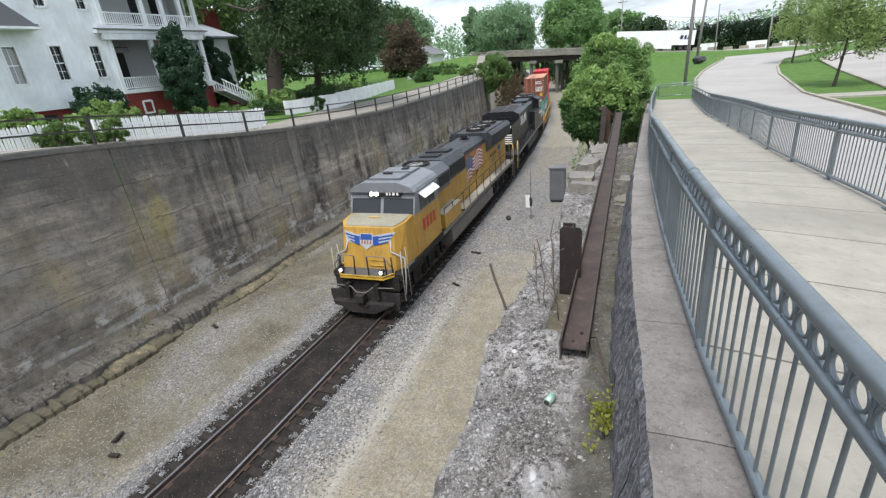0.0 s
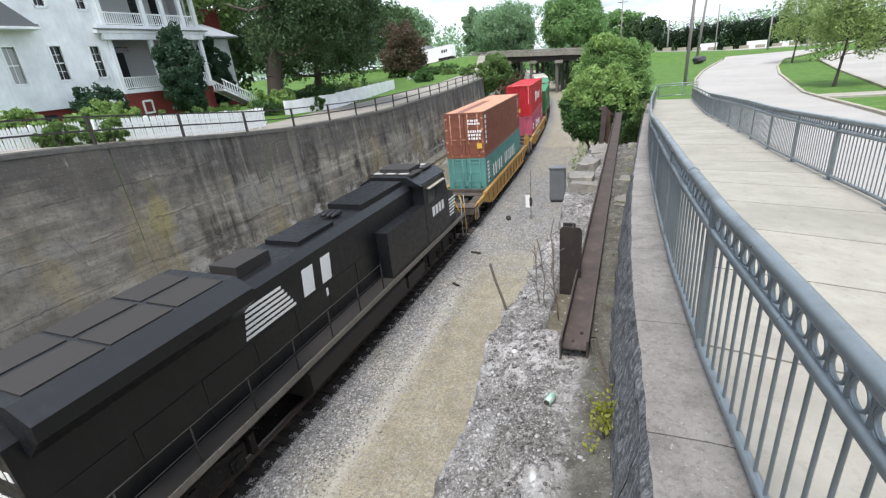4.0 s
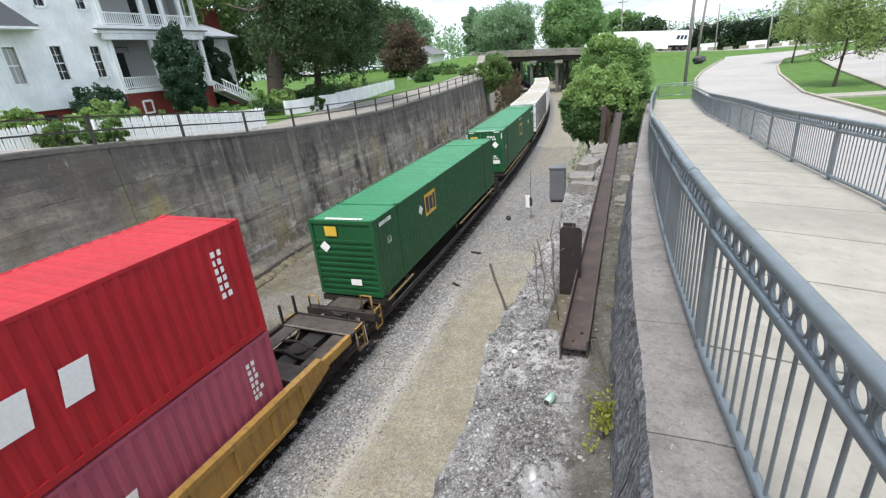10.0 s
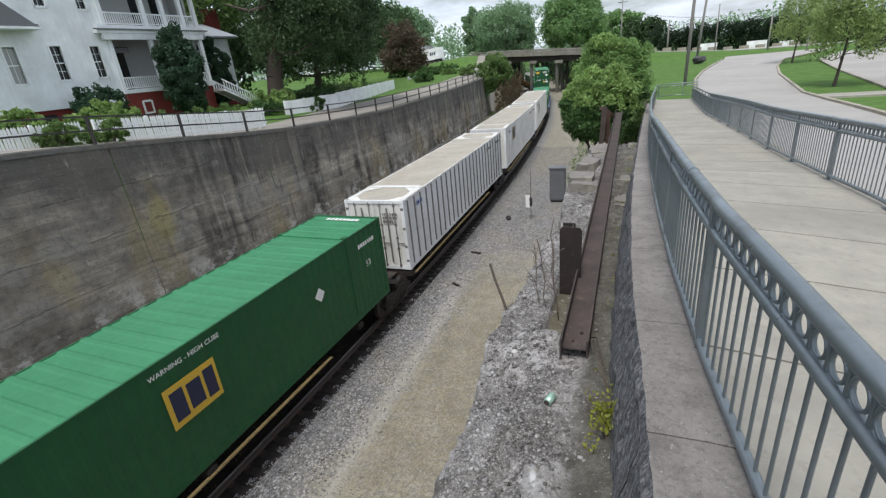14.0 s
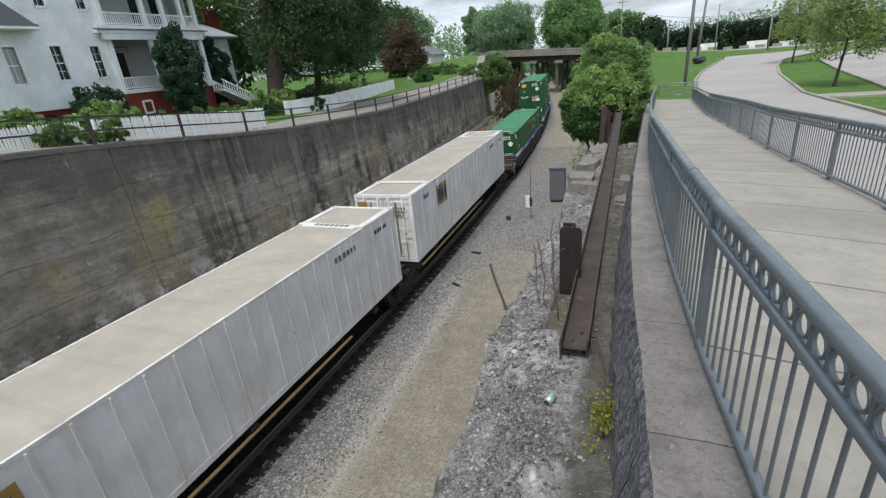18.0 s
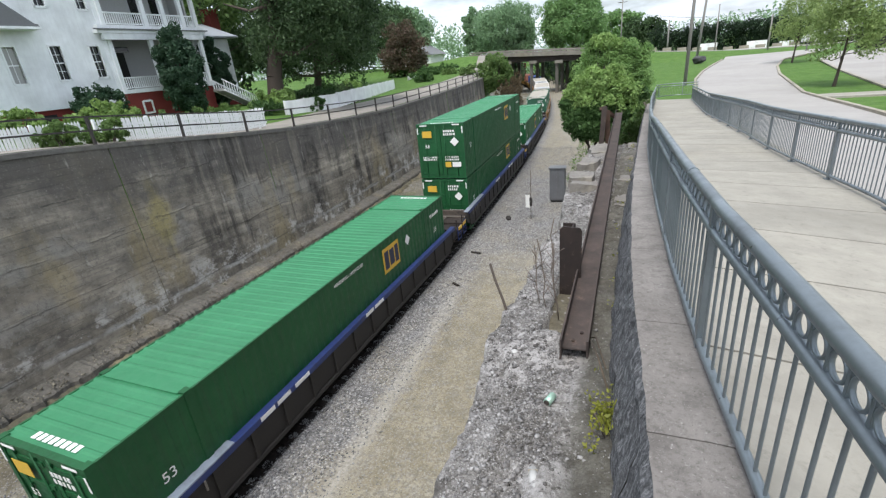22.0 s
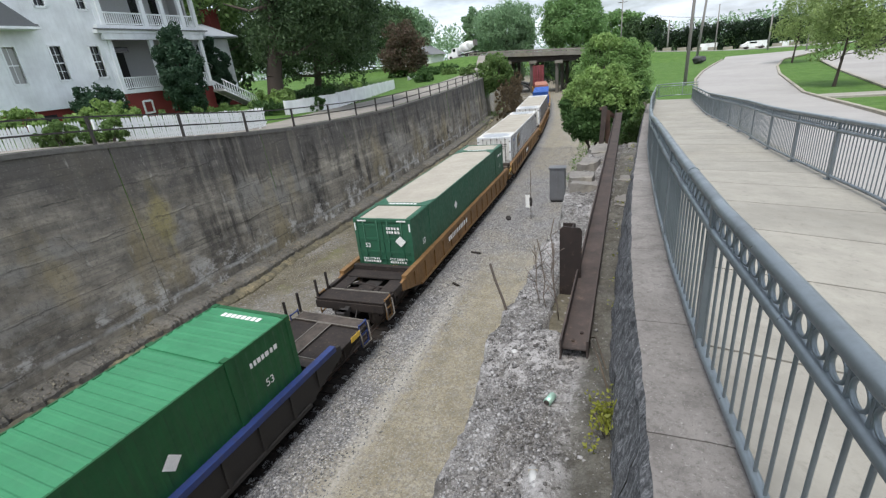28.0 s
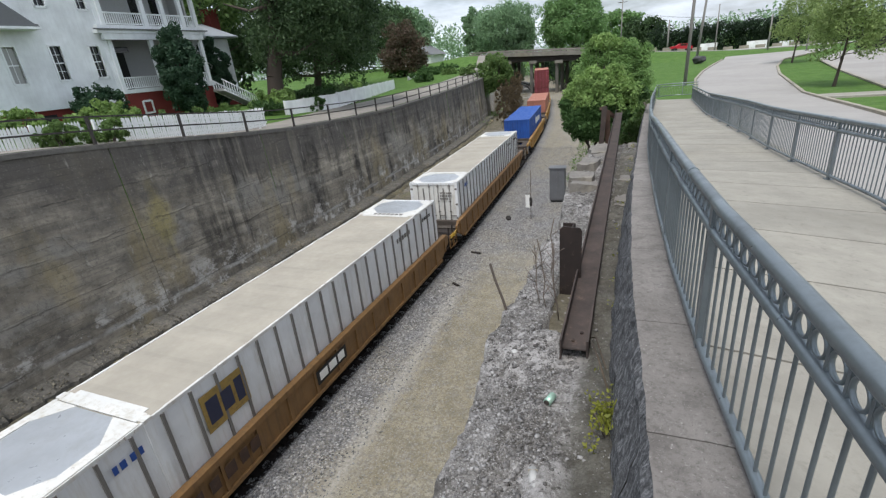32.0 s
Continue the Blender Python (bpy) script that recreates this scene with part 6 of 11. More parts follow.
def well_car(label, u0, u1, w0, w1, mat, deck, near_plat=True, far_plat=True, near_truck=True, far_truck=True, lower=None, brake=False, stakes=False, sill_top=1.36):
    """One unit of a well wagon. u0..u1: its ends; w0..w1: the well."""
    uc = (u0 + u1) / 2
    e = thing("well_wagon", label, "railway wagon", "wagons of the train")
    a, b, p, q = u0 - uc, u1 - uc, w0 - uc, w1 - uc
    lower = lower or mat
    for sx in (-1, 1):
        bm = bmesh.new()
        x0, x1 = sx * 1.33, sx * 1.43
        lo, hi = min(x0, x1), max(x0, x1)
        # side sill, tapered up towards the ends
        na, fa = 1.2 if near_plat else 0.5, 1.2 if far_plat else 0.5
        prism(bm, [(p - na, 0.86), (p + 0.5, 0.34), (q - 0.5, 0.34), (q + fa, 0.86), (q + fa, sill_top - 0.16), (q + 0.2, sill_top), (p - 0.2, sill_top), (p - na, sill_top - 0.16)], lo, hi, "x")
        s = part("side_sill", bm, lower, e)
        lo2, hi2 = sorted((sx * 1.30, sx * 1.50))
        boxes("top_chord", [(lo2, hi2, p - na + 0.3, q + fa - 0.3, sill_top - 0.15, sill_top + 0.012)], mat, s)
        boxes("bottom_chord", [(lo2, hi2, p + 0.5, q - 0.5, 0.32, 0.42)], lower, s)
        if lower is not mat:
            lo3, hi3 = sorted((sx * 1.27, sx * 1.505))
            boxes("sill_cap", [(lo3, hi3, p - 0.5, p + 2.9, sill_top + 0.013, sill_top + 0.05)], M["worn_blue"], s, "worn pale blue-grey cap of the sill")
            l4, h4 = sorted((sx * 1.485, sx * 1.515))
            for y in (p + 0.5, p + 1.0, p + 1.5, p + 2.0):
                boxes("sill_grab", [(l4, h4, y - 0.02, y + 0.02, sill_top - 0.42, sill_top - 0.16)], M["tank"], s)
        n = int((q - p) / 1.1)
        for i in range(n + 1):
            y = p + (q - p) * i / n
            l3, h3 = sorted((sx * 1.43, sx * 1.485))
            boxes("rib", [(l3, h3, y - 0.05, y + 0.05, 0.40 if 0 < i < n else 0.6, sill_top - 0.15)], lower, s)
    # end bulkheads and well floor
    for y in (p, q):
        boxes("end_beam", [(-1.42, 1.42, y - 0.12, y + 0.12, 0.85, sill_top - 0.05)], deck, e)
    boxes("well_floor", [(-1.3, 1.3, p + 0.1, q - 0.1, 0.20, 0.27)], M["steel_dark"], e)
    for end, well, on, tr, sy in ((a, p, near_plat, near_truck, -1), (b, q, far_plat, far_truck, 1)):
        lo, hi = sorted((end + (0.35 if sy < 0 else -0.35), well))
        if on:
            ye = end + (0.35 if sy < 0 else -0.35)
            edge = mat if mat is M["ochre"] else M["spine"]
            if lower is not mat:
                boxes("platform", [(-1.42, 1.42, lo, hi, 0.97, 1.03)], M["spine"], e)
                mid = (lo + hi) / 2
                for x0, x1, y0, y1 in ((-1.30, 1.30, min(ye, ye - sy * 0.5), max(ye, ye - sy * 0.5)), (-1.30, 1.30, min(well, well + sy * 0.5), max(well, well + sy * 0.5)), (-0.28, 0.28, mid - abs(hi - lo) / 2 + 0.52, mid + abs(hi - lo) / 2 - 0.52)):
                    boxes("walk_plate", [(x0, x1, y0, y1, 1.06, 1.09)], deck, e)
                    boxes("walk_edge", [(x0, x1, y0, y0 + 0.035, 1.09, 1.115), (x0, x1, y1 - 0.035, y1, 1.09, 1.115), (x0, x0 + 0.03, y0, y1, 1.09, 1.11), (x1 - 0.03, x1, y0, y1, 1.09, 1.11)], M["tank"], e, "pale worn edge of the walkway")
                for sx in (-1, 1):
                    l2, h2 = sorted((sx * 1.425, sx * 1.45))
                    y0, y1 = sorted((ye - sy * 0.6, ye - sy * 1.1))
                    boxes("reflector", [(l2, h2, y0, y1, 0.93, 1.10)], M["emp_yellow"], e, "orange-yellow reflector plate")
            else:
                boxes("platform", [(-1.40, 1.40, min(ye, ye - sy * 0.8), max(ye, ye - sy * 0.8), 1.07, 1.12)], deck, e)
                boxes("platform", [(-1.28, 1.28, min(well, well + sy * 0.75), max(well, well + sy * 0.75), 1.07, 1.12)], deck, e)
                for sx in (-1, 1):
                    l2, h2 = sorted((sx * 0.74, sx * 1.24))
                    boxes("side_walk", [(l2, h2, min(ye - sy * 0.85, well + sy * 0.8), max(ye - sy * 0.85, well + sy * 0.8), 1.06, 1.10)], deck, e)
                    l2, h2 = sorted((sx * 1.28, sx * 1.42))
                    boxes("platform_sill", [(l2, h2, min(ye - sy * 0.85, well), max(ye - sy * 0.85, well), 0.92, 1.20)], edge if sx > 0 else M["spine"], e)
                    boxes("edge_strip", [(sorted((sx * 1.38, sx * 1.42))[0], sorted((sx * 1.38, sx * 1.42))[1], min(ye, ye - sy * 0.8), max(ye, ye - sy * 0.8), 1.122, 1.16)], M["spine"], e)
                boxes("edge_strip", [(-1.42, 1.42, ye - 0.03, ye + 0.03, 1.122, 1.17)], M["spine"], e)
                boxes("edge_strip", [(-1.24, 1.24, ye - sy * 0.8 - 0.025, ye - sy * 0.8 + 0.025, 1.122, 1.16)], M["tank"], e)
            boxes("end_sill", [(-1.40, 1.40, ye - 0.08, ye + 0.08, 0.78, 1.068)], deck, e)
            boxes("centre_sill", [(-0.32, 0.32, lo, hi, 0.62, 0.94)], M["steel_dark"], e)
            if lower is mat:
                for f in (0.38, 0.55):
                    yb = lo + (hi - lo) * f
                    bm = bmesh.new()
                    tube(bm, [(-1.25, yb, 0.96), (-0.35, yb + 0.10, 1.02), (0.35, yb - 0.10, 1.02), (1.25, yb, 0.96)], 0.05, 6)
                    part("brake_rigging", bm, M["spine"], e)
                bm = bmesh.new()
                cyl(bm, (0, (lo + hi) / 2, 0.94), (0, (lo + hi) / 2, 1.03), 0.34, 14)
                cyl(bm, (0.45, (lo + hi) / 2 - 0.5, 0.9), (0.45, (lo + hi) / 2 + 0.1, 0.9), 0.13, 10)
                part("centre_casting", bm, M["spine"], e)
            for y in (ye - sy * 0.06, ye - sy * 0.75):
                boxes("stake", [(-1.395, -1.325, y - 0.035, y + 0.035, 1.12, 1.85)], M["spine"], e)
            coupler(e, ye, sy)
            for sx in (-1, 1):
                ladder(e, sx * 1.40, ye - sy * 0.35, 0.42, 1.25, mat, 3)
            bm = bmesh.new()
            tube(bm, [(1.44, ye - sy * 0.1, 1.1), (1.48, ye - sy * 0.1, 0.45), (1.48, ye - sy * 0.6, 0.45), (1.44, ye - sy * 0.6, 1.1)], 0.022, 6)
            part("grab_iron", bm, M["tank"], e)
        else:
            boxes("articulated_end", [(-0.5, 0.5, min(end, well), max(end, well), 0.72, 0.96)], M["spine"], e)
            far_y = well + sy * min(1.30, abs(end - well) + 0.1)
            boxes("platform", [(-1.40, 1.40, min(far_y, well), max(far_y, well), 0.97, 1.03)], M["spine"], e)
            for x0, x1, y0, y1 in ((-1.30, 1.30, well + sy * 0.05, well + sy * 0.50), (-0.28, 0.28, well + sy * 0.52, far_y)):
                y0, y1 = sorted((y0, y1))
                boxes("walk_plate", [(x0, x1, y0, y1, 1.06, 1.09)], deck, e)
                boxes("walk_edge", [(x0, x1, y0, y0 + 0.035, 1.09, 1.115), (x0, x1, y1 - 0.035, y1, 1.09, 1.115), (x0, x0 + 0.03, y0, y1, 1.09, 1.11), (x1 - 0.03, x1, y0, y1, 1.09, 1.11)], M["tank"], e, "pale worn edge of the walkway")
            boxes("platform_lip", [(-1.42, 1.42, far_y - 0.03, far_y + 0.03, 0.93, 1.07)], M["spine"], e)
            for sx in (-1, 1):
                l2, h2 = sorted((sx * 1.44, sx * 1.46))
                y0, y1 = sorted((far_y, far_y - sy * 0.45))
                boxes("reflector", [(l2, h2, y0, y1, 0.93, 1.10)], M["emp_yellow"], e, "orange-yellow reflector plate")
                ladder(e, sx * 1.42, far_y - sy * 0.3, 0.42, 1.12, mat, 3)
                boxes("platform_stake", [(sx * 1.3 - 0.03, sx * 1.3 + 0.03, far_y - sy * 0.3 - 0.03, far_y - sy * 0.3 + 0.03, 1.03, 1.42)], M["spine"], e)
        if tr:
            truck(e, (lo + hi) / 2 + (0.1 if on else 0) if on else end)
    if brake:
        bm = bmesh.new()
        cx, cy, cz = -0.95, a + 0.75, 1.75
        pts = [(cx + 0.28 * math.cos(6.28319 * i / 16), cy, cz + 0.28 * math.sin(6.28319 * i / 16)) for i in range(17)]
        tube(bm, pts, 0.022, 6)
        for i in range(4):
            cyl(bm, (cx, cy, cz), pts[i * 4], 0.016, 6)
        part("brake_wheel", bm, M["steel_dark"], e, "black hand-brake wheel")
        boxes("brake_stand", [(cx - 0.2, cx + 0.2, cy + 0.03, cy + 0.3, 1.1, 1.85)], M["steel_dark"], e)
    TRAIN.append((e, uc, 0.0))
    return e


e = well_car("ochre well wagon with two stacked containers", 57.9, 77.9, 61.6, 74.6, M["ochre"], M["deck"])
bm = bmesh.new()
prism(bm, [(0.98, 0.95), (0.98, 1.72), (1.05, 1.92), (1.20, 2.00), (1.35, 1.92), (1.43, 1.72), (1.43, 0.95)], 9.56, 9.66, "y")
stand = part("brake_housing", bm, M["ochre"], e, "tall rounded yellow hand-brake housing", bevel=0.02)
bm = bmesh.new()
cyl(bm, (1.16, 9.47, 1.72), (1.16, 9.57, 1.72), 0.13, 14)
part("brake_gear", bm, M["ochre"], stand)
bm = bmesh.new()
tube(bm, [(1.44, 9.50, 1.0), (1.45, 9.50, 1.80), (1.36, 9.50, 2.02), (1.20, 9.50, 2.10), (1.05, 9.50, 2.02)], 0.025, 6)
part("brake_guard", bm, M["ochre"], stand)
e = well_car("ochre well wagon carrying two red containers", 78.1, 98.2, 81.55, 94.55, M["ochre"], M["deck"])
marks("number_panel", [(-1.5, 1.5, -0.16, 0.16)], M["black"], e, right_side(1.502, -2.6, 1.02), "black panel with pale writing bars")
code_bars(e, right_side(1.509, -4.0, 0.93), 2.9, 0.2, 1, M["mark"], 61)
B = M["blue_car"]
e = well_car("dark blue well wagon with grimy ribbed sides", 190.0, 211.45, 193.0, 210.1, B, M["deck"], True, False, True, True, M["steel_dark"], True, True)
marks("side_lettering", [(-3.0, -2.5, 0, 0.12), (-2.4, -1.9, 0, 0.12), (-1.7, -1.1, 0, 0.12), (2.0, 2.5, 0, 0.12), (2.6, 3.2, 0, 0.12)], M["mark"], e, right_side(1.502, -1.0, 1.24))
e = well_car("dark blue well wagon carrying two green containers", 211.45, 230.95, 212.95, 229.85, B, M["deck"], False, False, False, True, M["steel_dark"])
marks("side_lettering", [(-3.0, -2.5, 0, 0.12), (-2.4, -1.9, 0, 0.12), (1.1, 1.7, 0, 0.12), (2.0, 2.5, 0, 0.12)], M["mark"], e, right_side(1.502, 1.0, 1.24))
well_car("dark blue well wagon at the end of its set", 230.95, 252.2, 232.05, 249.0, B, M["deck"], False, True, False, True, M["steel_dark"], False, True)
O2 = M["ochre_rust"]
e = well_car("rusty ochre well wagon with brown end platform", 252.5, 273.7, 255.6, 272.6, O2, M["spine"], True, False, True, True, None, False, True)
code_bars(e, right_side(1.502, -3.5, 0.85), 3.0, 0.24, 1, M["mark"], 63)
e = well_car("rusty ochre well wagon under a white container", 273.7, 292.75, 274.7, 291.6, O2, M["deck"], False, False, False, True)
marks("name_panel", [(-0.75, 0.75, -0.22, 0.22)], M["black"], e, right_side(1.502, -1.0, 0.88), "black panel with pale blocks")
marks("name_block", [(-0.62, -0.25, -0.13, 0.13), (-0.16, 0.2, -0.13, 0.13), (0.3, 0.62, -0.13, 0.13)], M["mark"], e, right_side(1.509, -1.0, 0.88))
code_bars(e, right_side(1.502, -6.6, 0.72), 2.6, 0.34, 1, M["rust"], 66)
well_car("rusty ochre well wagon at the end of its set", 292.75, 313.9, 293.9, 310.9, O2, M["deck"], False, True, False, True)
well_car("ochre well wagon carrying a blue container", 314.2, 334.4, 318.0, 331.0, M["ochre"], M["deck"])
well_car("ochre well wagon carrying a salmon container", 334.6, 354.7, 338.3, 351.3, M["ochre"], M["deck"])
well_car("ochre well wagon carrying red containers", 354.9, 375.0, 358.6, 371.6, M["ochre"], M["deck"])


def spine_car(u0, u1, c0, c1, first, last, boards):
    """One unit of an articulated spine wagon; c0..c1: the container on it."""
    uc = (u0 + u1) / 2
    e = thing("spine_wagon", "brown articulated spine wagon under a container", "railway wagon", "wagons of the train")
    a, b, p, q = u0 - uc, u1 - uc, c0 - uc, c1 - uc
    boxes("spine_beam", [(-0.33, 0.33, a + 0.1, b - 0.1, 0.68, 1.02)], M["spine"], e)
    for y in (p + 0.15, p + 2.1, 0.0, q - 2.1, q - 0.15):
        boxes("cross_arm", [(-1.3, 1.3, y - 0.13, y + 0.13, 0.90, 1.10)], M["spine"], e)
    for sx in (-1, 1):
        lo, hi = sorted((sx * 1.27, sx * 1.36))
        for b0, b1 in boards:
            boxes("running_board", [(lo, hi, p + b0, p + b1, 0.93, 0.965)], M["board"], e, "worn yellowish running board")
        for y in [p + b0 + 0.3 + (b1 - b0 - 0.6) * f for b0, b1 in boards for f in (0.0, 0.5, 1.0)]:
            boxes("board_bracket", [(sorted((sx * 0.3, sx * 1.28))[0], sorted((sx * 0.3, sx * 1.28))[1], y - 0.04, y + 0.04, 0.86, 0.93)], M["spine"], e)
    boxes("end_platform", [(-0.62, 0.62, a + 0.3, p + 0.3, 0.98, 1.05)], M["deck"], e)
    boxes("end_platform", [(-0.5, 0.5, q - 0.3, b - 0.3, 0.98, 1.05)], M["deck"], e)
    truck(e, a + (1.3 if first else 0.0))
    if first:
        boxes("end_sill", [(-1.4, 1.4, a + 0.2, a + 0.45, 0.75, 1.06)], M["spine"], e)
        coupler(e, a + 0.3, -1)
        ladder(e, 1.36, a + 0.5, 0.4, 1.2, M["ochre"], 3)
        bm = bmesh.new()
        tube(bm, [(0.9, a + 0.3, 1.0), (0.9, a + 0.3, 1.7), (1.3, a + 0.3, 1.7), (1.3, a + 0.3, 1.0)], 0.025, 6)
        tube(bm, [(-0.9, a + 0.3, 1.0), (-0.9, a + 0.3, 1.5), (-1.3, a + 0.3, 1.5), (-1.3, a + 0.3, 1.0)], 0.025, 6)
        part("grab_iron", bm, M["ochre"], e)
    else:
        bm = bmesh.new()
        cyl(bm, (0, a, 0.9), (0, a, 1.12), 0.42, 14)
        box(bm, -1.1, 1.1, a - 0.2, a + 0.2, 0.96, 1.08)
        tube(bm, [(-0.9, a - 0.5, 1.1), (-0.3, a, 1.2), (0.4, a + 0.5, 1.1)], 0.03, 6)
        part("articulation", bm, M["spine"], e)
    if last:
        truck(e, b - 1.1)
        coupler(e, b - 0.5, 1)
    TRAIN.append((e, uc, 0.0))


SP = [98.4, 117.2, 135.7, 153.6, 171.3, 189.9]
CT = [(99.52, 115.8), (118.6, 134.75), (136.6, 152.75), (154.35, 170.5), (172.05, 188.2)]
# stretches of running board, from the near end of each container
BOARDS = [((0.3, 2.6), (8.8, 15.8)), ((0.3, 12.3),), ((0.3, 12.4),), ((0.3, 12.4),), ((0.3, 9.8),)]
for i in range(5):
    spine_car(SP[i], SP[i + 1], *CT[i], i == 0, i == 4, BOARDS[i])

# ---------------------------------------------------------------- locomotives
def each(name, rows, material, parent, label=""):
    """Boxes as parts of their own; gives the first."""
    return [boxes(name, [r], material, parent, label) for r in rows][0]


def handrail(parent, side, ys, z0, z1, mat, x=1.48):
    """Stanchions and their rail along a walkway."""
    for y in ys:
        bm = bmesh.new()
        cyl(bm, (side * x, y, z0), (side * x, y, z1), 0.022, 6)
        part("stanchion", bm, mat, parent)
    bm = bmesh.new()
    tube(bm, [(side * x, ys[0], z1), (side * x, ys[-1], z1)], 0.018, 6)
    tube(bm, [(side * x, ys[0], (z0 + z1) / 2 + 0.05), (side * x, ys[-1], (z0 + z1) / 2 + 0.05)], 0.012, 6)
    part("hand_rail", bm, mat, parent)


def fan(parent, y, z, r=0.62):
    bm = bmesh.new()
    n = 24
    for i in range(n):
        a, b = 6.28319 * i / n, 6.28319 * (i + 1) / n
        for r0, r1, h in ((r, r - 0.06, 0.16),):
            v = [bm.verts.new((math.cos(t) * q, y + math.sin(t) * q, zz)) for t, q, zz in ((a, r, z), (b, r, z), (b, r, z + h), (a, r, z + h), (a, r1, z + h), (b, r1, z + h), (b, r1, z), (a, r1, z))]
            bm.faces.new((v[0], v[1], v[2], v[3]))
            bm.faces.new((v[3], v[2], v[5], v[4]))
            bm.faces.new((v[4], v[5], v[6], v[7]))
    bmesh.ops.remove_doubles(bm, verts=bm.verts[:], dist=0.001)
    ring_ = part("radiator_fan", bm, M["steel_dark"], parent)
    bm = bmesh.new()
    cyl(bm, (0, y, z + 0.02), (0, y, z + 0.14), 0.33, 18)
    part("fan_hub", bm, M["fan_hub"], ring_, "pale round fan hub")
    for i in range(10):
        bm = bmesh.new()
        a = 6.28319 * i / 10
        d, s = Vector((math.cos(a), math.sin(a), 0)), Vector((-math.sin(a), math.cos(a), 0))
        quad(bm, Vector((0, y, z + 0.03)) + d * 0.24 - s * 0.05, Vector((0, y, z + 0.08)) + d * 0.24 + s * 0.06, Vector((0, y, z + 0.10)) + d * (r - 0.07) + s * 0.10, Vector((0, y, z + 0.03)) + d * (r - 0.07) - s * 0.10)
        part("fan_blade", bm, M["steel_dark"], ring_)
    for i in range(6):
        bm = bmesh.new()
        a = 6.28319 * i / 6
        cyl(bm, (0, y, z + 0.16), (math.cos(a) * r, y + math.sin(a) * r, z + 0.16), 0.012, 5)
        part("guard_rod", bm, M["steel_dark"], ring_)


def steps(parent, x, y, sy, mat, edge):
    for k in range(4):
        z = 0.42 + 0.3 * k
        l, h = sorted((x - (0.25 if x > 0 else -0.25), x))
        boxes("step", [(l, h, y - 0.24, y + 0.24, z, z + 0.03)], mat, parent)
    bm = bmesh.new()
    tube(bm, [(x, y - 0.26, 0.45), (x, y - 0.26, 1.7), (x, y - 0.2, 2.5)], 0.022, 6)
    tube(bm, [(x, y + 0.26, 0.45), (x, y + 0.26, 1.7), (x, y + 0.2, 2.5)], 0.022, 6)
    part("grab_rail", bm, edge, parent)


def loco_frame(e, L, body, edge_mat, tank_mat, tank=(-3.0, 3.2), stripe_from=0.8):
    h = L / 2
    bm = bmesh.new()
    box(bm, -1.50, 1.50, -h + 0.75, h - 0.75, 1.36, 1.60)
    box(bm, -0.6, 0.6, -h + 0.5, h - 0.5, 0.95, 1.36)
    part("frame", bm, M["loco_under"], e)
    for sx in (-1, 1):
        l, hh = sorted((sx * 1.50, sx * 1.53))
        boxes("sill_stripe", [(l, hh, -h + stripe_from, h - 0.8, 1.42, 1.60)], edge_mat, e)
    bm = bmesh.new()
    prism(bm, [(-1.42, 0.55), (-1.15, 0.30), (1.15, 0.30), (1.42, 0.55), (1.42, 1.12), (1.2, 1.3), (-1.2, 1.3), (-1.42, 1.12)], tank[0], tank[1], "y")
    part("fuel_tank", bm, tank_mat, e, "dusty grey fuel tank")
    for y in (-h + 3.75, h - 3.75):
        truck(e, y, 3, 1.72, M["loco_under"])
    for sy in (-1, 1):
        coupler(e, sy * (h - 0.62), sy)
        bm = bmesh.new()
        y = sy * (h - 0.45)
        prism(bm, [(-1.5, 0.72), (-1.42, 0.30), (-0.5, 0.16), (0.5, 0.16), (1.42, 0.30), (1.5, 0.72), (1.5, 0.98), (-1.5, 0.98)], min(y, y + sy * 0.10), max(y, y + sy * 0.10), "y")
        prism(bm, [(-1.3, 0.62), (-0.5, 0.20), (0.5, 0.20), (1.3, 0.62)], min(y + sy * 0.1, y + sy * 0.38), max(y + sy * 0.1, y + sy * 0.38), "y")
        part("plow", bm, M["plow"], e, "scuffed dark steel snow plow")
        boxes("end_plate", [(-1.15, 1.15, min(sy * (h - 0.82), sy * (h - 0.68)), max(sy * (h - 0.82), sy * (h - 0.68)), 0.9, 1.595)], M["loco_under"], e)
        bm = bmesh.new()
        for x in (-0.7, -0.5, 0.45, 0.62, 0.78):
            tube(bm, [(x, sy * (h - 0.6), 1.0), (x, sy * (h - 0.4), 0.75), (x * 0.9, sy * (h - 0.35), 0.5)], 0.028, 6)
        part("air_hose", bm, M["black"], e)
        for sx in (-1, 1):
            steps(e, sx * 1.5, sy * (h - 1.1), sy, M["steel_dark"], body)


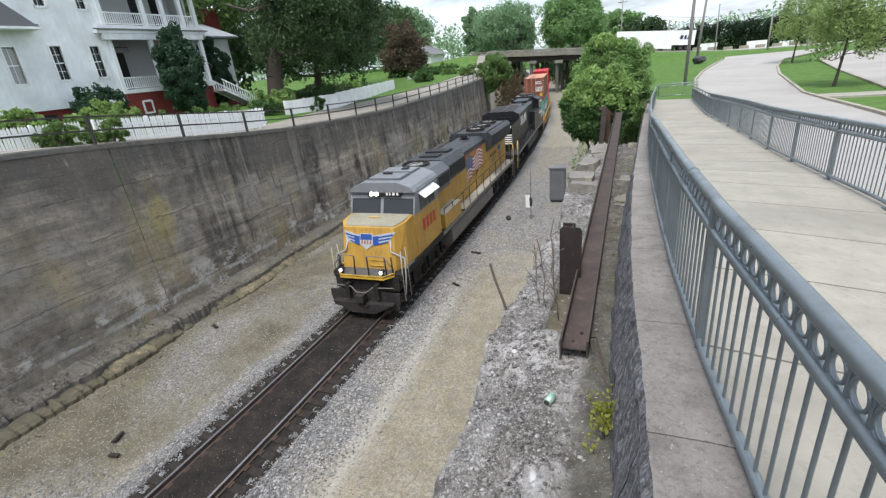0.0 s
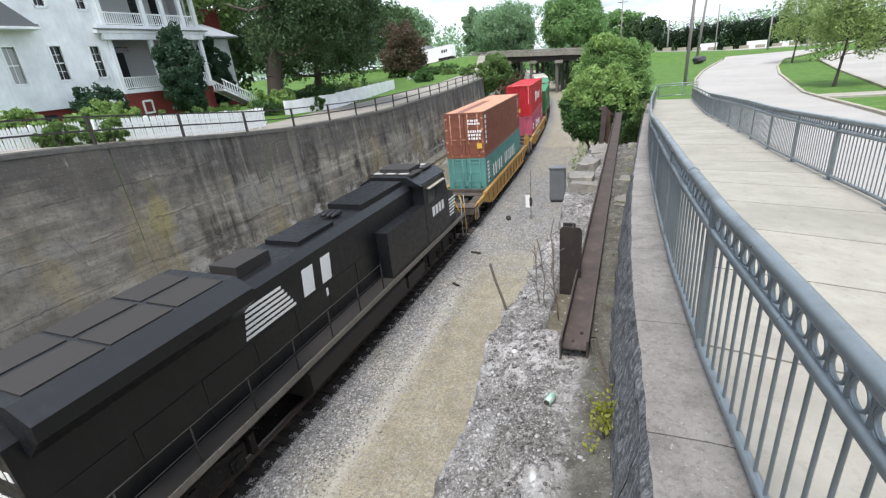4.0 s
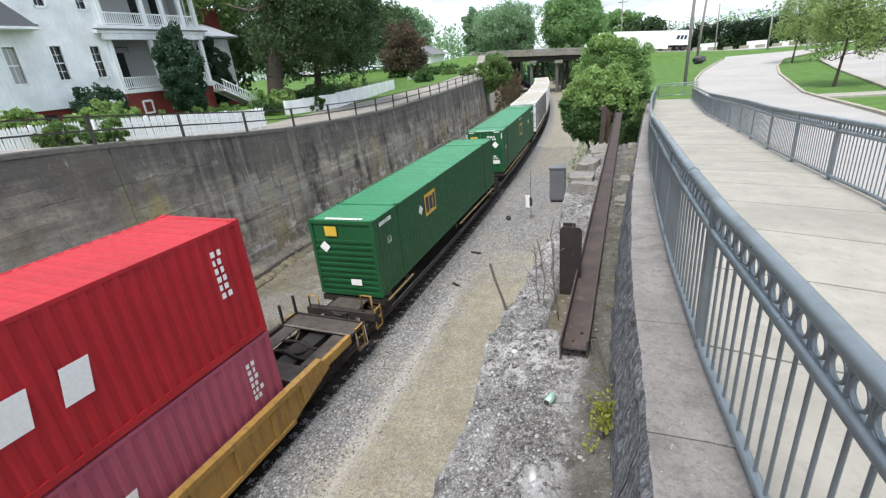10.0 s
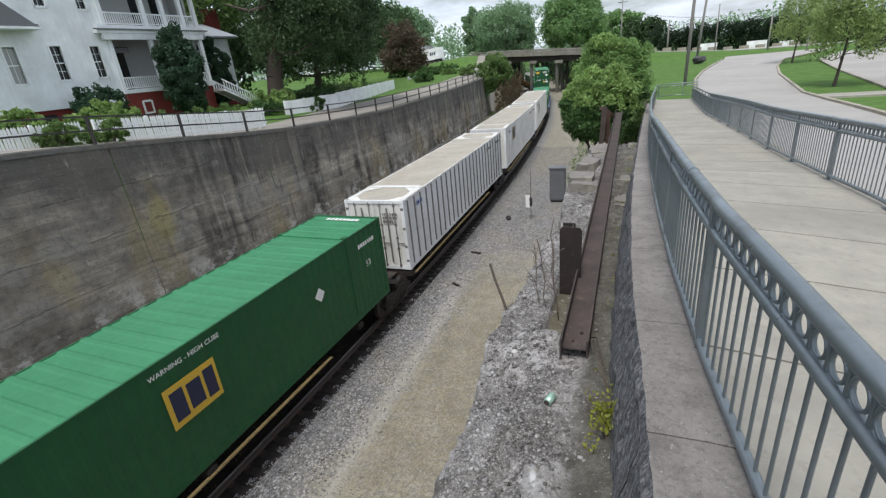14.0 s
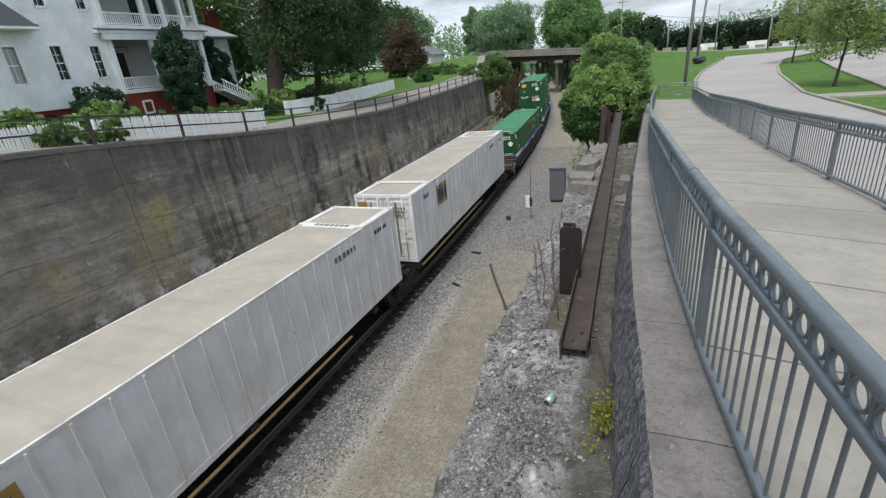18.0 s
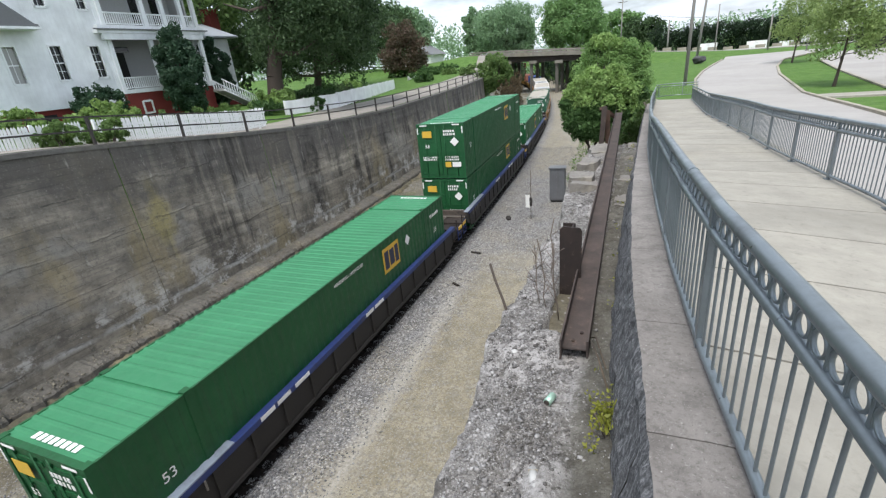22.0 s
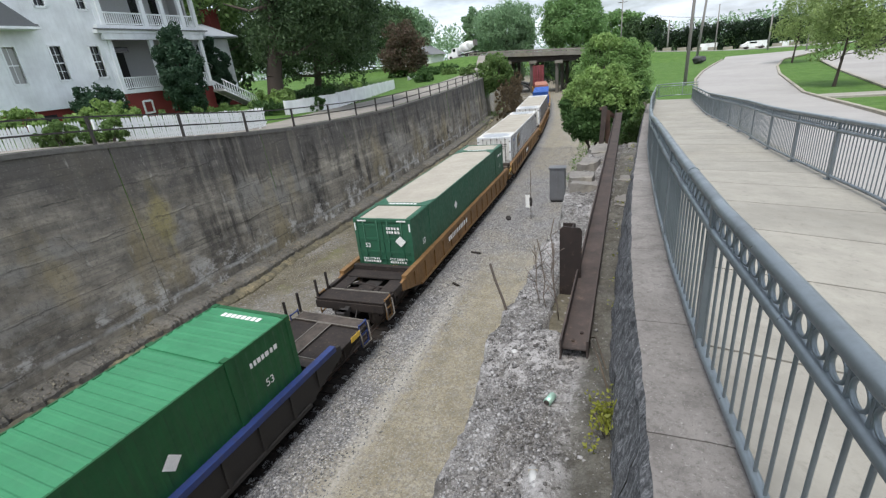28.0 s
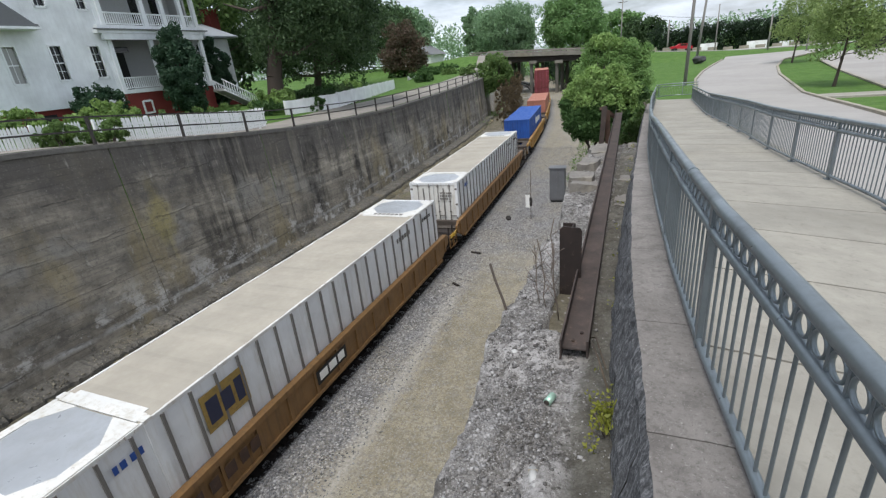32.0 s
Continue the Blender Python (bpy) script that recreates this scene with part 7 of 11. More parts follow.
def yellow_loco():
    e = thing("locomotive", "yellow and grey diesel locomotive with headlights on", "locomotive", "locomotives at the head of the train")
    L = 22.1
    Y, G, K = M["up_yellow"], M["up_grey"], M["steel_dark"]
    loco_frame(e, L, M["c_roof_tan"], M["tank"], M["tank"], (-4.2, 3.9), 5.4)
    h = L / 2
    edge = [(-1.5, -9.0), (-1.5, -9.70), (-1.08, -9.82), (-1.22, -10.35), (-0.92, -10.72), (0.92, -10.72), (1.22, -10.35), (1.08, -9.82), (1.5, -9.70), (1.5, -9.0)]
    bm = bmesh.new()
    prism(bm, edge, 1.60, 1.66, "z")
    part("front_deck", bm, G, e)
    for (xa, ya), (xb, yb) in zip(edge[1:8], edge[2:9]):
        bm = bmesh.new()
        q = [bm.verts.new(p) for p in ((xa, ya, 1.53), (xb, yb, 1.53), (xb, yb, 1.675), (xa, ya, 1.675), (xa * 0.975, ya + 0.035, 1.53), (xb * 0.975, yb + 0.035, 1.53), (xb * 0.975, yb + 0.035, 1.675), (xa * 0.975, ya + 0.035, 1.675))]
        for f in ((0, 1, 2, 3), (5, 4, 7, 6), (3, 2, 6, 7), (1, 0, 4, 5), (0, 3, 7, 4), (2, 1, 5, 6)):
            bm.faces.new([q[i] for i in f])
        part("deck_edge", bm, M["yellow"], e, "yellow edge of the front platform")
    # uncoupling lever, brackets and chains across the front
    bm = bmesh.new()
    tube(bm, [(-1.35, -10.8, 1.28), (-0.45, -10.82, 1.24), (-0.2, -10.9, 1.05), (0.2, -10.9, 1.05), (0.45, -10.82, 1.24), (1.35, -10.8, 1.28)], 0.022, 6)
    part("uncoupling_lever", bm, M["tank"], e, "pale uncoupling lever")
    for x in (-0.62, 0.62):
        boxes("draft_bracket", [(x - 0.09, x + 0.09, -10.85, -10.40, 0.78, 1.34)], M["loco_under"], e)
    for x in (-1.1, 1.1):
        boxes("corner_step_box", [(x - 0.28, x + 0.28, -10.38, -10.1, 0.95, 1.50)], M["loco_under"], e)
    # wide nose with chamfered corners
    bm = bmesh.new()
    foot = [(-1.42, -7.75), (-1.42, -8.85), (-1.16, -9.42), (1.16, -9.42), (1.42, -8.85), (1.42, -7.75)]
    top = [(-1.40, -7.75, 3.38), (-1.40, -8.58, 3.31), (-1.10, -9.06, 3.22), (1.10, -9.06, 3.22), (1.40, -8.58, 3.31), (1.40, -7.75, 3.38)]
    lo = [bm.verts.new((x, y, 1.62)) for x, y in foot]
    hi = [bm.verts.new(p) for p in top]
    for i in range(6):
        j = (i + 1) % 6
        bm.faces.new((lo[i], lo[j], hi[j], hi[i]))
    bm.faces.new(hi)
    nose = part("nose", bm, Y, e, bevel=0.05)
    bm = bmesh.new()
    a = [(-1.28, -7.78, 3.382), (-1.26, -8.50, 3.322), (-1.02, -8.96, 3.245), (1.02, -8.96, 3.245), (1.26, -8.50, 3.322), (1.28, -7.78, 3.382)]
    v = [bm.verts.new((x, y, z + 0.004)) for x, y, z in a]
    w = [bm.verts.new((x, y, z + 0.012)) for x, y, z in a]
    bm.faces.new(w)
    for i in range(6):
        bm.faces.new((v[i], v[(i + 1) % 6], w[(i + 1) % 6], w[i]))
    part("anti_glare_panel", bm, M["nose_dust"], nose, "dusty tan top of the nose")
    # emblem: plain wings and shield shapes
    face = near_end(-0.08, -9.180, 2.74) @ pose(0, 0, 0, -12.7) @ Matrix.Scale(1.12, 4)

    def flat(name, polys, material, label, t):
        for poly in polys:
            bm = bmesh.new()
            prism(bm, poly, 0.0, t, "z")
            part(name, bm, material, nose, label).matrix_basis = face
    for s in (-1, 1):
        flat("emblem_wing", [[(s * 0.20, -0.16), (s * 0.80, -0.06), (s * 1.00 + 0.14, 0.33), (s * 0.20, 0.16)]], M["emblem_pale"], "white wing of a plain emblem", 0.010)
        flat("wing_stripe", [[(s * 0.26, 0.10 - 0.115 * i), (s * (0.94 - 0.09 * i) + 0.10, 0.255 - 0.125 * i), (s * (0.90 - 0.09 * i) + 0.10, 0.185 - 0.12 * i), (s * 0.26, 0.045 - 0.115 * i)] for i in range(3)], M["blue_mark"], "blue wing stripe", 0.016)
        flat("wing_root", [[(s * 0.24, -0.14), (s * 0.46, -0.12), (s * 0.48, 0.16), (s * 0.24, 0.14)]], M["blue_mark"], "dark blue patch beside the shield", 0.018)
    flat("shield", [[(-0.24, 0.24), (-0.26, -0.12), (0.0, -0.34), (0.26, -0.12), (0.24, 0.24)]], M["emblem_pale"], "white shield", 0.022)
    flat("shield_top", [[(-0.23, 0.02), (0.23, 0.02), (0.21, 0.22), (-0.21, 0.22)]], M["blue_mark"], "blue top of the shield", 0.028)
    flat("shield_bar", [[(-0.19 + 0.11 * i, -0.13), (-0.14 + 0.11 * i, -0.13), (-0.14 + 0.11 * i, 0.0), (-0.19 + 0.11 * i, 0.0)] for i in range(4)], M["flag_red"], "red bar of the shield", 0.028)
    nose.location.y = -0.6
    # cab
    bm = bmesh.new()
    prism(bm, [(-7.75, 1.62), (-7.78, 3.28), (-7.55, 3.30), (-5.0, 3.30), (-5.0, 1.62)], -1.45, 1.45, "x")
    cab = part("cab", bm, Y, e)
    cab.location.y = -0.65
    bm = bmesh.new()
    prism(bm, [(-7.80, 3.28), (-7.50, 4.05), (-7.35, 4.30), (-5.0, 4.30), (-5.0, 3.28)], -1.44, 1.44, "x")
    part("cab_upper", bm, M["cab_grey"], cab, "grey upper cab")
    bm = bmesh.new()
    prism(bm, [(-1.47, 4.22), (-1.30, 4.42), (-0.75, 4.62), (0.75, 4.62), (1.30, 4.42), (1.47, 4.22)], -7.62, -4.9, "y")
    part("cab_roof", bm, M["cab_grey"], cab)
    each("roof_hatch", [(-0.70, 0.70, -7.15, -6.25, 4.62, 4.70), (-0.70, 0.70, -6.0, -5.15, 4.62, 4.70)], M["cab_grey"], cab)
    each("hatch_curb", [(-0.76, 0.76, -7.21, -6.19, 4.61, 4.655), (-0.76, 0.76, -6.06, -5.09, 4.61, 4.655)], G, cab)
    each("roof_antenna", [(-0.35, 0.05, -6.55, -6.42, 4.70, 4.78), (0.12, 0.40, -5.7, -5.45, 4.70, 4.76)], K, cab)
    for sx in (-1, 1):
        def ws(z, lift):
            return -7.80 + (z - 3.28) * (0.30 / 0.77) - lift
        for nm, a, b, z0, z1, lift, mat in (("windshield_frame", 0.07, 1.38, 3.32, 3.96, 0.010, M["black"]), ("windshield", 0.11, 1.34, 3.36, 3.92, 0.016, M["glass"])):
            bm = bmesh.new()
            v = [bm.verts.new(p) for p in ((sx * a, ws(z0 + 0.05, lift), z0 + 0.05), (sx * b, ws(z0 - 0.02, lift), z0 - 0.02), (sx * b, ws(z1, lift), z1), (sx * a, ws(z1, lift), z1))]
            bm.faces.new(v if sx > 0 else v[::-1])
            part(nm, bm, mat, cab, "dark windshield pane" if nm == "windshield" else "")
        xs = sorted((sx * 1.44, sx * 1.455))
        for y0, y1 in ((-7.1, -6.35), (-6.25, -5.5)):
            boxes("side_window", [(xs[0], xs[1], y0, y1, 3.36, 3.98)], M["glass"], cab)
        bm = bmesh.new()
        prism(bm, [(sx * 1.44, 4.05), (sx * 1.72, 3.86), (sx * 1.72, 3.89), (sx * 1.44, 4.09)], -7.15, -5.45, "y")
        part("sunshade", bm, M["white"], cab, "white sloping window shade")
    each("number_board", [(-0.62, 0.86, -7.60, -7.40, 4.04, 4.28)], M["black"], cab)
    code_bars(cab, near_end(0.22, -7.605, 4.10), 0.50, 0.13, 1, M["mark"], 71)
    for x in (-0.42, -0.20):
        bm = bmesh.new()
        cyl(bm, (x, -7.66, 4.16), (x, -7.50, 4.16), 0.085, 12)
        part("headlight", bm, M["lamp"], cab, "lit headlight")
    for sx in (-1, 1):
        bm = bmesh.new()
        cyl(bm, (sx * 0.86, -10.74, 1.84), (sx * 0.86, -10.62, 1.84), 0.06, 12)
        part("ditch_light", bm, M["lamp"], e, "lit ditch light")
        bm = bmesh.new()
        cyl(bm, (sx * 0.86, -10.70, 1.84), (sx * 0.86, -10.52, 1.84), 0.085, 12)
        box(bm, sx * 0.86 - 0.03, sx * 0.86 + 0.03, -10.62, -10.56, 1.64, 1.8)
        part("ditch_light_housing", bm, K, e)
        for x, y, z in ((0.98, -10.50, 2.35), (0.30, -10.62, 2.40), (1.16, -10.32, 2.30)):
            bm = bmesh.new()
            tube(bm, [(sx * x, y, 1.64), (sx * (x - 0.03), y + 0.05, z)], 0.032, 6)
            part("end_stanchion", bm, K, e)
        bm = bmesh.new()
        tube(bm, [(sx * 0.27, -10.57, 2.40), (sx * 0.62, -10.56, 2.44), (sx * 0.95, -10.45, 2.34), (sx * 1.25, -10.50, 1.95)], 0.020, 6)
        part("end_rail", bm, M["tank"], e, "thin rail across the front platform")
        bm = bmesh.new()
        tube(bm, [(sx * 0.92, -9.72, 2.86), (sx * 0.98, -9.92, 2.36), (sx * 1.50, -9.88, 2.12), (sx * 1.54, -10.0, 1.55), (sx * 1.54, -10.2, 0.75)], 0.028, 6)
        part("corner_grab_rail", bm, M["emblem_pale"], e, "dusty white corner grab rail")
        xs = sorted((sx * 1.07, sx * 1.47))
        boxes("step_well", [(xs[0], xs[1], -9.86, -9.80, 0.55, 1.60)], M["loco_under"], e)
    for x0, x1, y, z in ((0.05, 0.62, -9.36, 2.0), (0.05, 0.62, -9.42, 1.8), (-0.35, 0.15, -8.3, 3.39)):
        bm = bmesh.new()
        tube(bm, [(x0, y, z), (x1, y, z)], 0.02, 6)
        part("nose_grab_iron", bm, M["yellow"], nose)
    # long hood: lower yellow body with grey roof
    bm = bmesh.new()
    box(bm, -0.98, 0.98, -5.7, 9.9, 1.62, 3.92)
    hood = part("hood", bm, Y, e)
    bm = bmesh.new()
    prism(bm, [(-0.98, 3.92), (-0.93, 4.16), (-0.62, 4.34), (0.62, 4.34), (0.93, 4.16), (0.98, 3.92)], -5.7, 9.9, "y")
    part("hood_roof", bm, M["hood_roof"], hood)
    # raised equipment blower and dynamic brake housing behind the cab
    bm = bmesh.new()
    prism(bm, [(-1.30, 3.35), (-1.36, 3.55), (-1.36, 4.15), (-1.0, 4.48), (1.0, 4.48), (1.36, 4.15), (1.36, 3.55), (1.30, 3.35)], -5.4, -3.65, "y")
    part("blower_housing", bm, G, hood, bevel=0.03)
    fan(hood, -4.5, 4.42, 0.66)
    bm = bmesh.new()
    prism(bm, [(-1.22, 3.45), (-1.28, 3.6), (-1.28, 4.2), (-0.9, 4.50), (0.9, 4.50), (1.28, 4.2), (1.28, 3.6), (1.22, 3.45)], -3.55, -0.9, "y")
    part("dynamic_brake_housing", bm, M["hood_roof"], hood, bevel=0.03)
    for sx in (-1, 1):
        xs = sorted((sx * 1.285, sx * 1.30))
        boxes("intake_grille", [(xs[0], xs[1], -3.4, -1.05, 3.62, 4.14)], M["black"], hood)
        xs = sorted((sx * 1.365, sx * 1.38))
        boxes("intake_grille", [(xs[0], xs[1], -5.25, -3.8, 3.58, 4.06)], M["black"], hood)
        xs = sorted((sx * 0.985, sx * 0.992))
        boxes("red_line", [(xs[0], xs[1], -1.0, 4.0, 3.86, 3.90)], M["red_line"], hood, "thin red line along the hood")
        for i in range(13):
            y = 1.0 + 0.68 * i
            each("hood_door", [(xs[0], xs[1] + 0.012 * (sx > 0), y, y + 0.62, 1.75, 2.75)] if sx > 0 else [(xs[0] - 0.012, xs[1], y, y + 0.62, 1.75, 2.75)], Y, hood)
    each("roof_vent", [(-0.5, 0.5, -2.9, -2.3, 4.5, 4.56), (-0.62, 0.62, -1.75, -0.95, 4.5, 4.58)], M["black"], hood)
    bm = bmesh.new()
    for k in range(3):
        cyl(bm, (-0.12 + 0.12 * k, 3.2, 4.36), (-0.12 + 0.12 * k, 3.2, 4.52), 0.035, 6)
        cyl(bm, (-0.12 + 0.12 * k, 3.45, 4.52), (-0.12 + 0.12 * k, 2.95 + 0.05 * k, 4.54), 0.05, 8, 0.09)
    box(bm, -0.3, 0.3, 3.1, 3.3, 4.34, 4.40)
    part("horn", bm, M["black"], hood)
    # flared radiator section with fans
    bm = bmesh.new()
    prism(bm, [(-0.98, 3.25), (-1.38, 3.75), (-1.42, 4.30), (-1.22, 4.50), (1.22, 4.50), (1.42, 4.30), (1.38, 3.75), (0.98, 3.25)], 4.4, 9.9, "y")
    rad = part("radiator_section", bm, M["hood_roof"], hood, bevel=0.03)
    for sx in (-1, 1):
        xs = sorted((sx * 1.40, sx * 1.43))
        each("radiator_grille", [(xs[0], xs[1], 4.6, 9.75, 3.68, 4.30)], M["black"], rad)
        boxes("roof_rail", [(sx * 1.05 - 0.03, sx * 1.05 + 0.03, 4.5, 9.8, 4.50, 4.55)], K, rad)
    for y in (5.6, 7.2, 8.8):
        fan(rad, y, 4.50)
    # flag of bars, slogan, shield
    fl = new("flag")
    fl.parent = hood
    fl.matrix_basis = right_side(1.0, 0.15, 2.35)
    bm1, bm2, bm3 = bmesh.new(), bmesh.new(), bmesh.new()
    n = 22
    W_, H_ = 3.35, 1.35

    def wave(x):
        return 0.13 * math.sin(x * 3.1) + 0.06 * x
    for s in range(13):
        for i in range(n):
            x0, x1 = W_ * i / n, W_ * (i + 1) / n
            if s >= 6 and x1 < 1.25:
                continue
            y0, y1 = H_ * s / 13, H_ * (s + 1) / 13
            quad(bm1 if s % 2 == 0 else bm2, (x0, y0 + wave(x0), 0.004), (x1, y0 + wave(x1), 0.004), (x1, y1 + wave(x1), 0.004), (x0, y1 + wave(x0), 0.004))
    for i in range(9):
        x0, x1 = 1.25 * i / 9, 1.25 * (i + 1) / 9
        quad(bm3, (x0, H_ * 6 / 13 + wave(x0), 0.004), (x1, H_ * 6 / 13 + wave(x1), 0.004), (x1, H_ + wave(x1), 0.004), (x0, H_ + wave(x0), 0.004))
    bpy.data.objects.remove(fl)
    for bm, mm, nm in ((bm1, M["flag_red"], "red_stripes"), (bm2, M["flag_white"], "pale_stripes"), (bm3, M["flag_blue"], "blue_canton")):
        o = part(nm, bm, mm, hood, "waving flag painted on the hood")
        o.matrix_basis = right_side(1.0, 0.05, 2.33)
    stars = bmesh.new()
    for r in range(5):
        for q in range(6):
            x, y = 0.14 + 0.19 * q, H_ * 0.52 + 0.125 * r
            box(stars, x - 0.02, x + 0.02, y + wave(x) - 0.02, y + wave(x) + 0.02, 0.005, 0.008)
    o = part("star_field", stars, M["flag_white"], hood)
    o.matrix_basis = right_side(1.0, 0.05, 2.33)
    marks("flag_pole", [(-0.04, 0.0, -0.3, 1.5)], M["c_roof_tan"], hood, right_side(1.0, 0.25, 2.25))
    lettering("BUILDING\nAMERICA", 0.36, M["black"], hood, right_side(1.003, 6.17, 2.72), "black slogan lettering")
    marks("shield_top", [(-0.28, 0.28, 0.22, 0.5)], M["blue_mark"], hood, right_side(1.0, 7.8, 2.50) @ Matrix.Scale(1.3, 4), "blue top of a striped shield")
    marks("shield_bar", [(-0.28 + 0.125 * i, -0.22 + 0.125 * i, -0.25, 0.2) for i in range(5)], M["flag_red"], hood, right_side(1.004, 7.8, 2.50) @ Matrix.Scale(1.3, 4))
    marks("shield_ground", [(-0.29, 0.29, -0.26, 0.21)], M["flag_white"], hood, right_side(0.995, 7.8, 2.50) @ Matrix.Scale(1.3, 4))
    marks("cab_number_bar", [(-0.75, -0.5, 0, 0.5), (-0.36, -0.11, 0, 0.5), (0.03, 0.28, 0, 0.5), (0.42, 0.67, 0, 0.5)], M["red_line"], cab, right_side(1.452, -6.3, 2.42), "red number bars")
    # walkway gear
    each("battery_box", [(1.0, 1.5, -5.25, -2.8, 1.62, 2.3), (-1.5, -1.0, -5.25, -2.8, 1.62, 2.3)], Y, e)
    each("battery_lid", [(0.98, 1.52, -5.27, -2.78, 2.3, 2.33), (-1.52, -0.98, -5.27, -2.78, 2.3, 2.33)], M["c_roof_tan"], e)
    for sx in (-1, 1):
        handrail(e, sx, [-5.2, -4.0, -2.3, -1.2, 0.2, 1.7, 3.2, 4.7, 6.2, 7.7, 9.2], 1.62, 2.55, K)
        xs = sorted((sx * 1.0, sx * 1.5))
        boxes("walkway", [(xs[0], xs[1], -2.2, 9.9, 1.60, 1.625)], M["c_roof_tan"], e)
    TRAIN.append((e, 24.1, 0.0))


yellow_loco()


def black_loco():
    e = thing("locomotive", "black diesel locomotive with white stripes running long hood first", "locomotive", "locomotives at the head of the train")
    L = 22.2
    K, B_ = M["loco_black"], M["steel_dark"]
    loco_frame(e, L, M["c_roof_tan"], M["tank"], M["steel_dark"])
    bm = bmesh.new()
    box(bm, -0.95, 0.95, -9.0, 5.6, 1.62, 4.10)
    hood = part("hood", bm, K, e)
    bm = bmesh.new()
    prism(bm, [(-0.95, 4.10), (-0.75, 4.32), (0.75, 4.32), (0.95, 4.10)], -9.0, 5.6, "y")
    part("hood_roof", bm, K, hood)
    # overhanging radiator wings at the leading end
    bm = bmesh.new()
    prism(bm, [(-0.95, 3.70), (-1.50, 4.18), (-1.52, 4.48), (-1.05, 4.74), (1.05, 4.74), (1.52, 4.48), (1.50, 4.18), (0.95, 3.70)], -8.75, -4.2, "y")
    rad = part("radiator_wing", bm, K, hood, bevel=0.03)
    each("radiator_grille", [(-1.0, -0.08, -8.5, -7.2, 4.74, 4.765), (0.08, 1.0, -8.5, -7.2, 4.74, 4.765), (-1.0, -0.08, -7.1, -5.8, 4.74, 4.765), (0.08, 1.0, -7.1, -5.8, 4.74, 4.765), (-1.0, -0.08, -5.7, -4.5, 4.74, 4.765), (0.08, 1.0, -5.7, -4.5, 4.74, 4.765)], B_, rad)
    # leading end: stripes, number bars, marker lights
    marks("end_stripe", [(-0.92, 0.92, 0.17 * i, 0.17 * i + 0.09) for i in range(5)], M["mark"], hood, near_end(0, -9.005, 2.2), "white stripes on the hood end")
    marks("dark_emblem", [(-0.25, 0.12, 0.1, 0.45), (-0.12, 0.05, -0.12, 0.12), (-0.35, -0.2, 0.25, 0.6)], M["black"], hood, near_end(0, -9.012, 2.3))
    code_bars(hood, near_end(0.05, -9.005, 3.45), 0.8, 0.2, 1, M["mark"], 81)
    for z in (3.72, 3.52):
        bm = bmesh.new()
        cyl(bm, (-0.25, -9.07, z), (-0.25, -8.99, z), 0.07, 10)
        part("end_light", bm, M["lamp"], hood, "lit lamp on the hood end")
    # side name blocks and stripes
    marks("side_stripe", [(0, 1.9 - 0.12 * i, 0.14 * i, 0.14 * i + 0.08) for i in range(6)], M["mark"], hood, right_side(0.952, -4.3, 3.0), "white stripes along the hood", 0.25)
    lettered_blocks(hood, right_side(0.952, -2.1, 3.0), [0.75, 0.7], 0.8, 0.15, M["mark"], "large white initials as blocks", 0.12)
    lettered_blocks(hood, right_side(0.952, -2.0, 2.55), [0.22] * 8, 0.24, 0.08, M["mark"], "small white name blocks")
    for i in range(9):
        y = -8.9 + 1.6 * i
        each("hood_door", [(0.95, 0.965, y, y + 1.45, 1.75, 2.9), (-0.965, -0.95, y, y + 1.45, 1.75, 2.9)], K, hood)
    boxes("exhaust_box", [(-0.45, 0.45, -3.6, -2.4, 4.32, 4.62)], B_, hood)
    boxes("roof_box", [(-0.6, 0.6, -1.4, 0.4, 4.32, 4.45), (-0.7, 0.7, 2.0, 5.2, 4.32, 4.52)], K, hood)
    bm = bmesh.new()
    for k in range(3):
        cyl(bm, (-0.2 + 0.2 * k, 0.9, 4.42), (-0.2 + 0.2 * k, 1.4, 4.44), 0.05, 8, 0.1)
    part("horn", bm, M["black"], hood)
    boxes("inverter_cabinet", [(-1.45, 1.45, 2.2, 5.6, 1.62, 3.4)], K, e)
    # cab and nose at the trailing end
    bm = bmesh.new()
    prism(bm, [(5.6, 1.62), (8.25, 1.62), (8.25, 3.3), (8.0, 4.1), (7.9, 4.3), (5.6, 4.3)], -1.46, 1.46, "x")
    cab = part("cab", bm, K, e)
    bm = bmesh.new()
    prism(bm, [(-1.49, 4.24), (-0.8, 4.62), (0.8, 4.62), (1.49, 4.24)], 5.4, 8.15, "y")
    part("cab_roof", bm, K, cab)
    for y in (6.2, 7.45):
        hp = each("roof_hatch", [(-1.0, 1.0, y - 0.5, y + 0.5, 4.60, 4.66)], B_, cab, "dark roof hatch with pale patches")
        for x in (-0.7, -0.1, 0.5):
            for dy in (-0.28, 0.22):
                boxes("pale_patch", [(x - 0.2, x + 0.22, y + dy - 0.14, y + dy + 0.14, 4.662, 4.672)], M["curtain"], hp)
    boxes("air_conditioner", [(-0.7, 0.7, 6.0, 7.2, 4.62, 4.82)], B_, cab)
    bm = bmesh.new()
    for x in (-0.4, 0.0, 0.4):
        cyl(bm, (x, 7.6, 4.6), (x, 7.6, 4.74), 0.07, 8)
    part("antenna", bm, M["c_roof_tan"], cab)
    for sx in (-1, 1):
        xs = sorted((sx * 1.46, sx * 1.475))
        for y0, y1 in ((5.95, 6.7), (6.85, 7.65)):
            boxes("side_window", [(xs[0], xs[1], y0, y1, 3.36, 3.95)], M["glass"], cab)
        l, r = sorted((sx * 1.46, sx * 1.62))
        boxes("sunshade", [(l, r, 5.9, 7.7, 4.0, 4.04)], M["c_roof_tan"], cab)
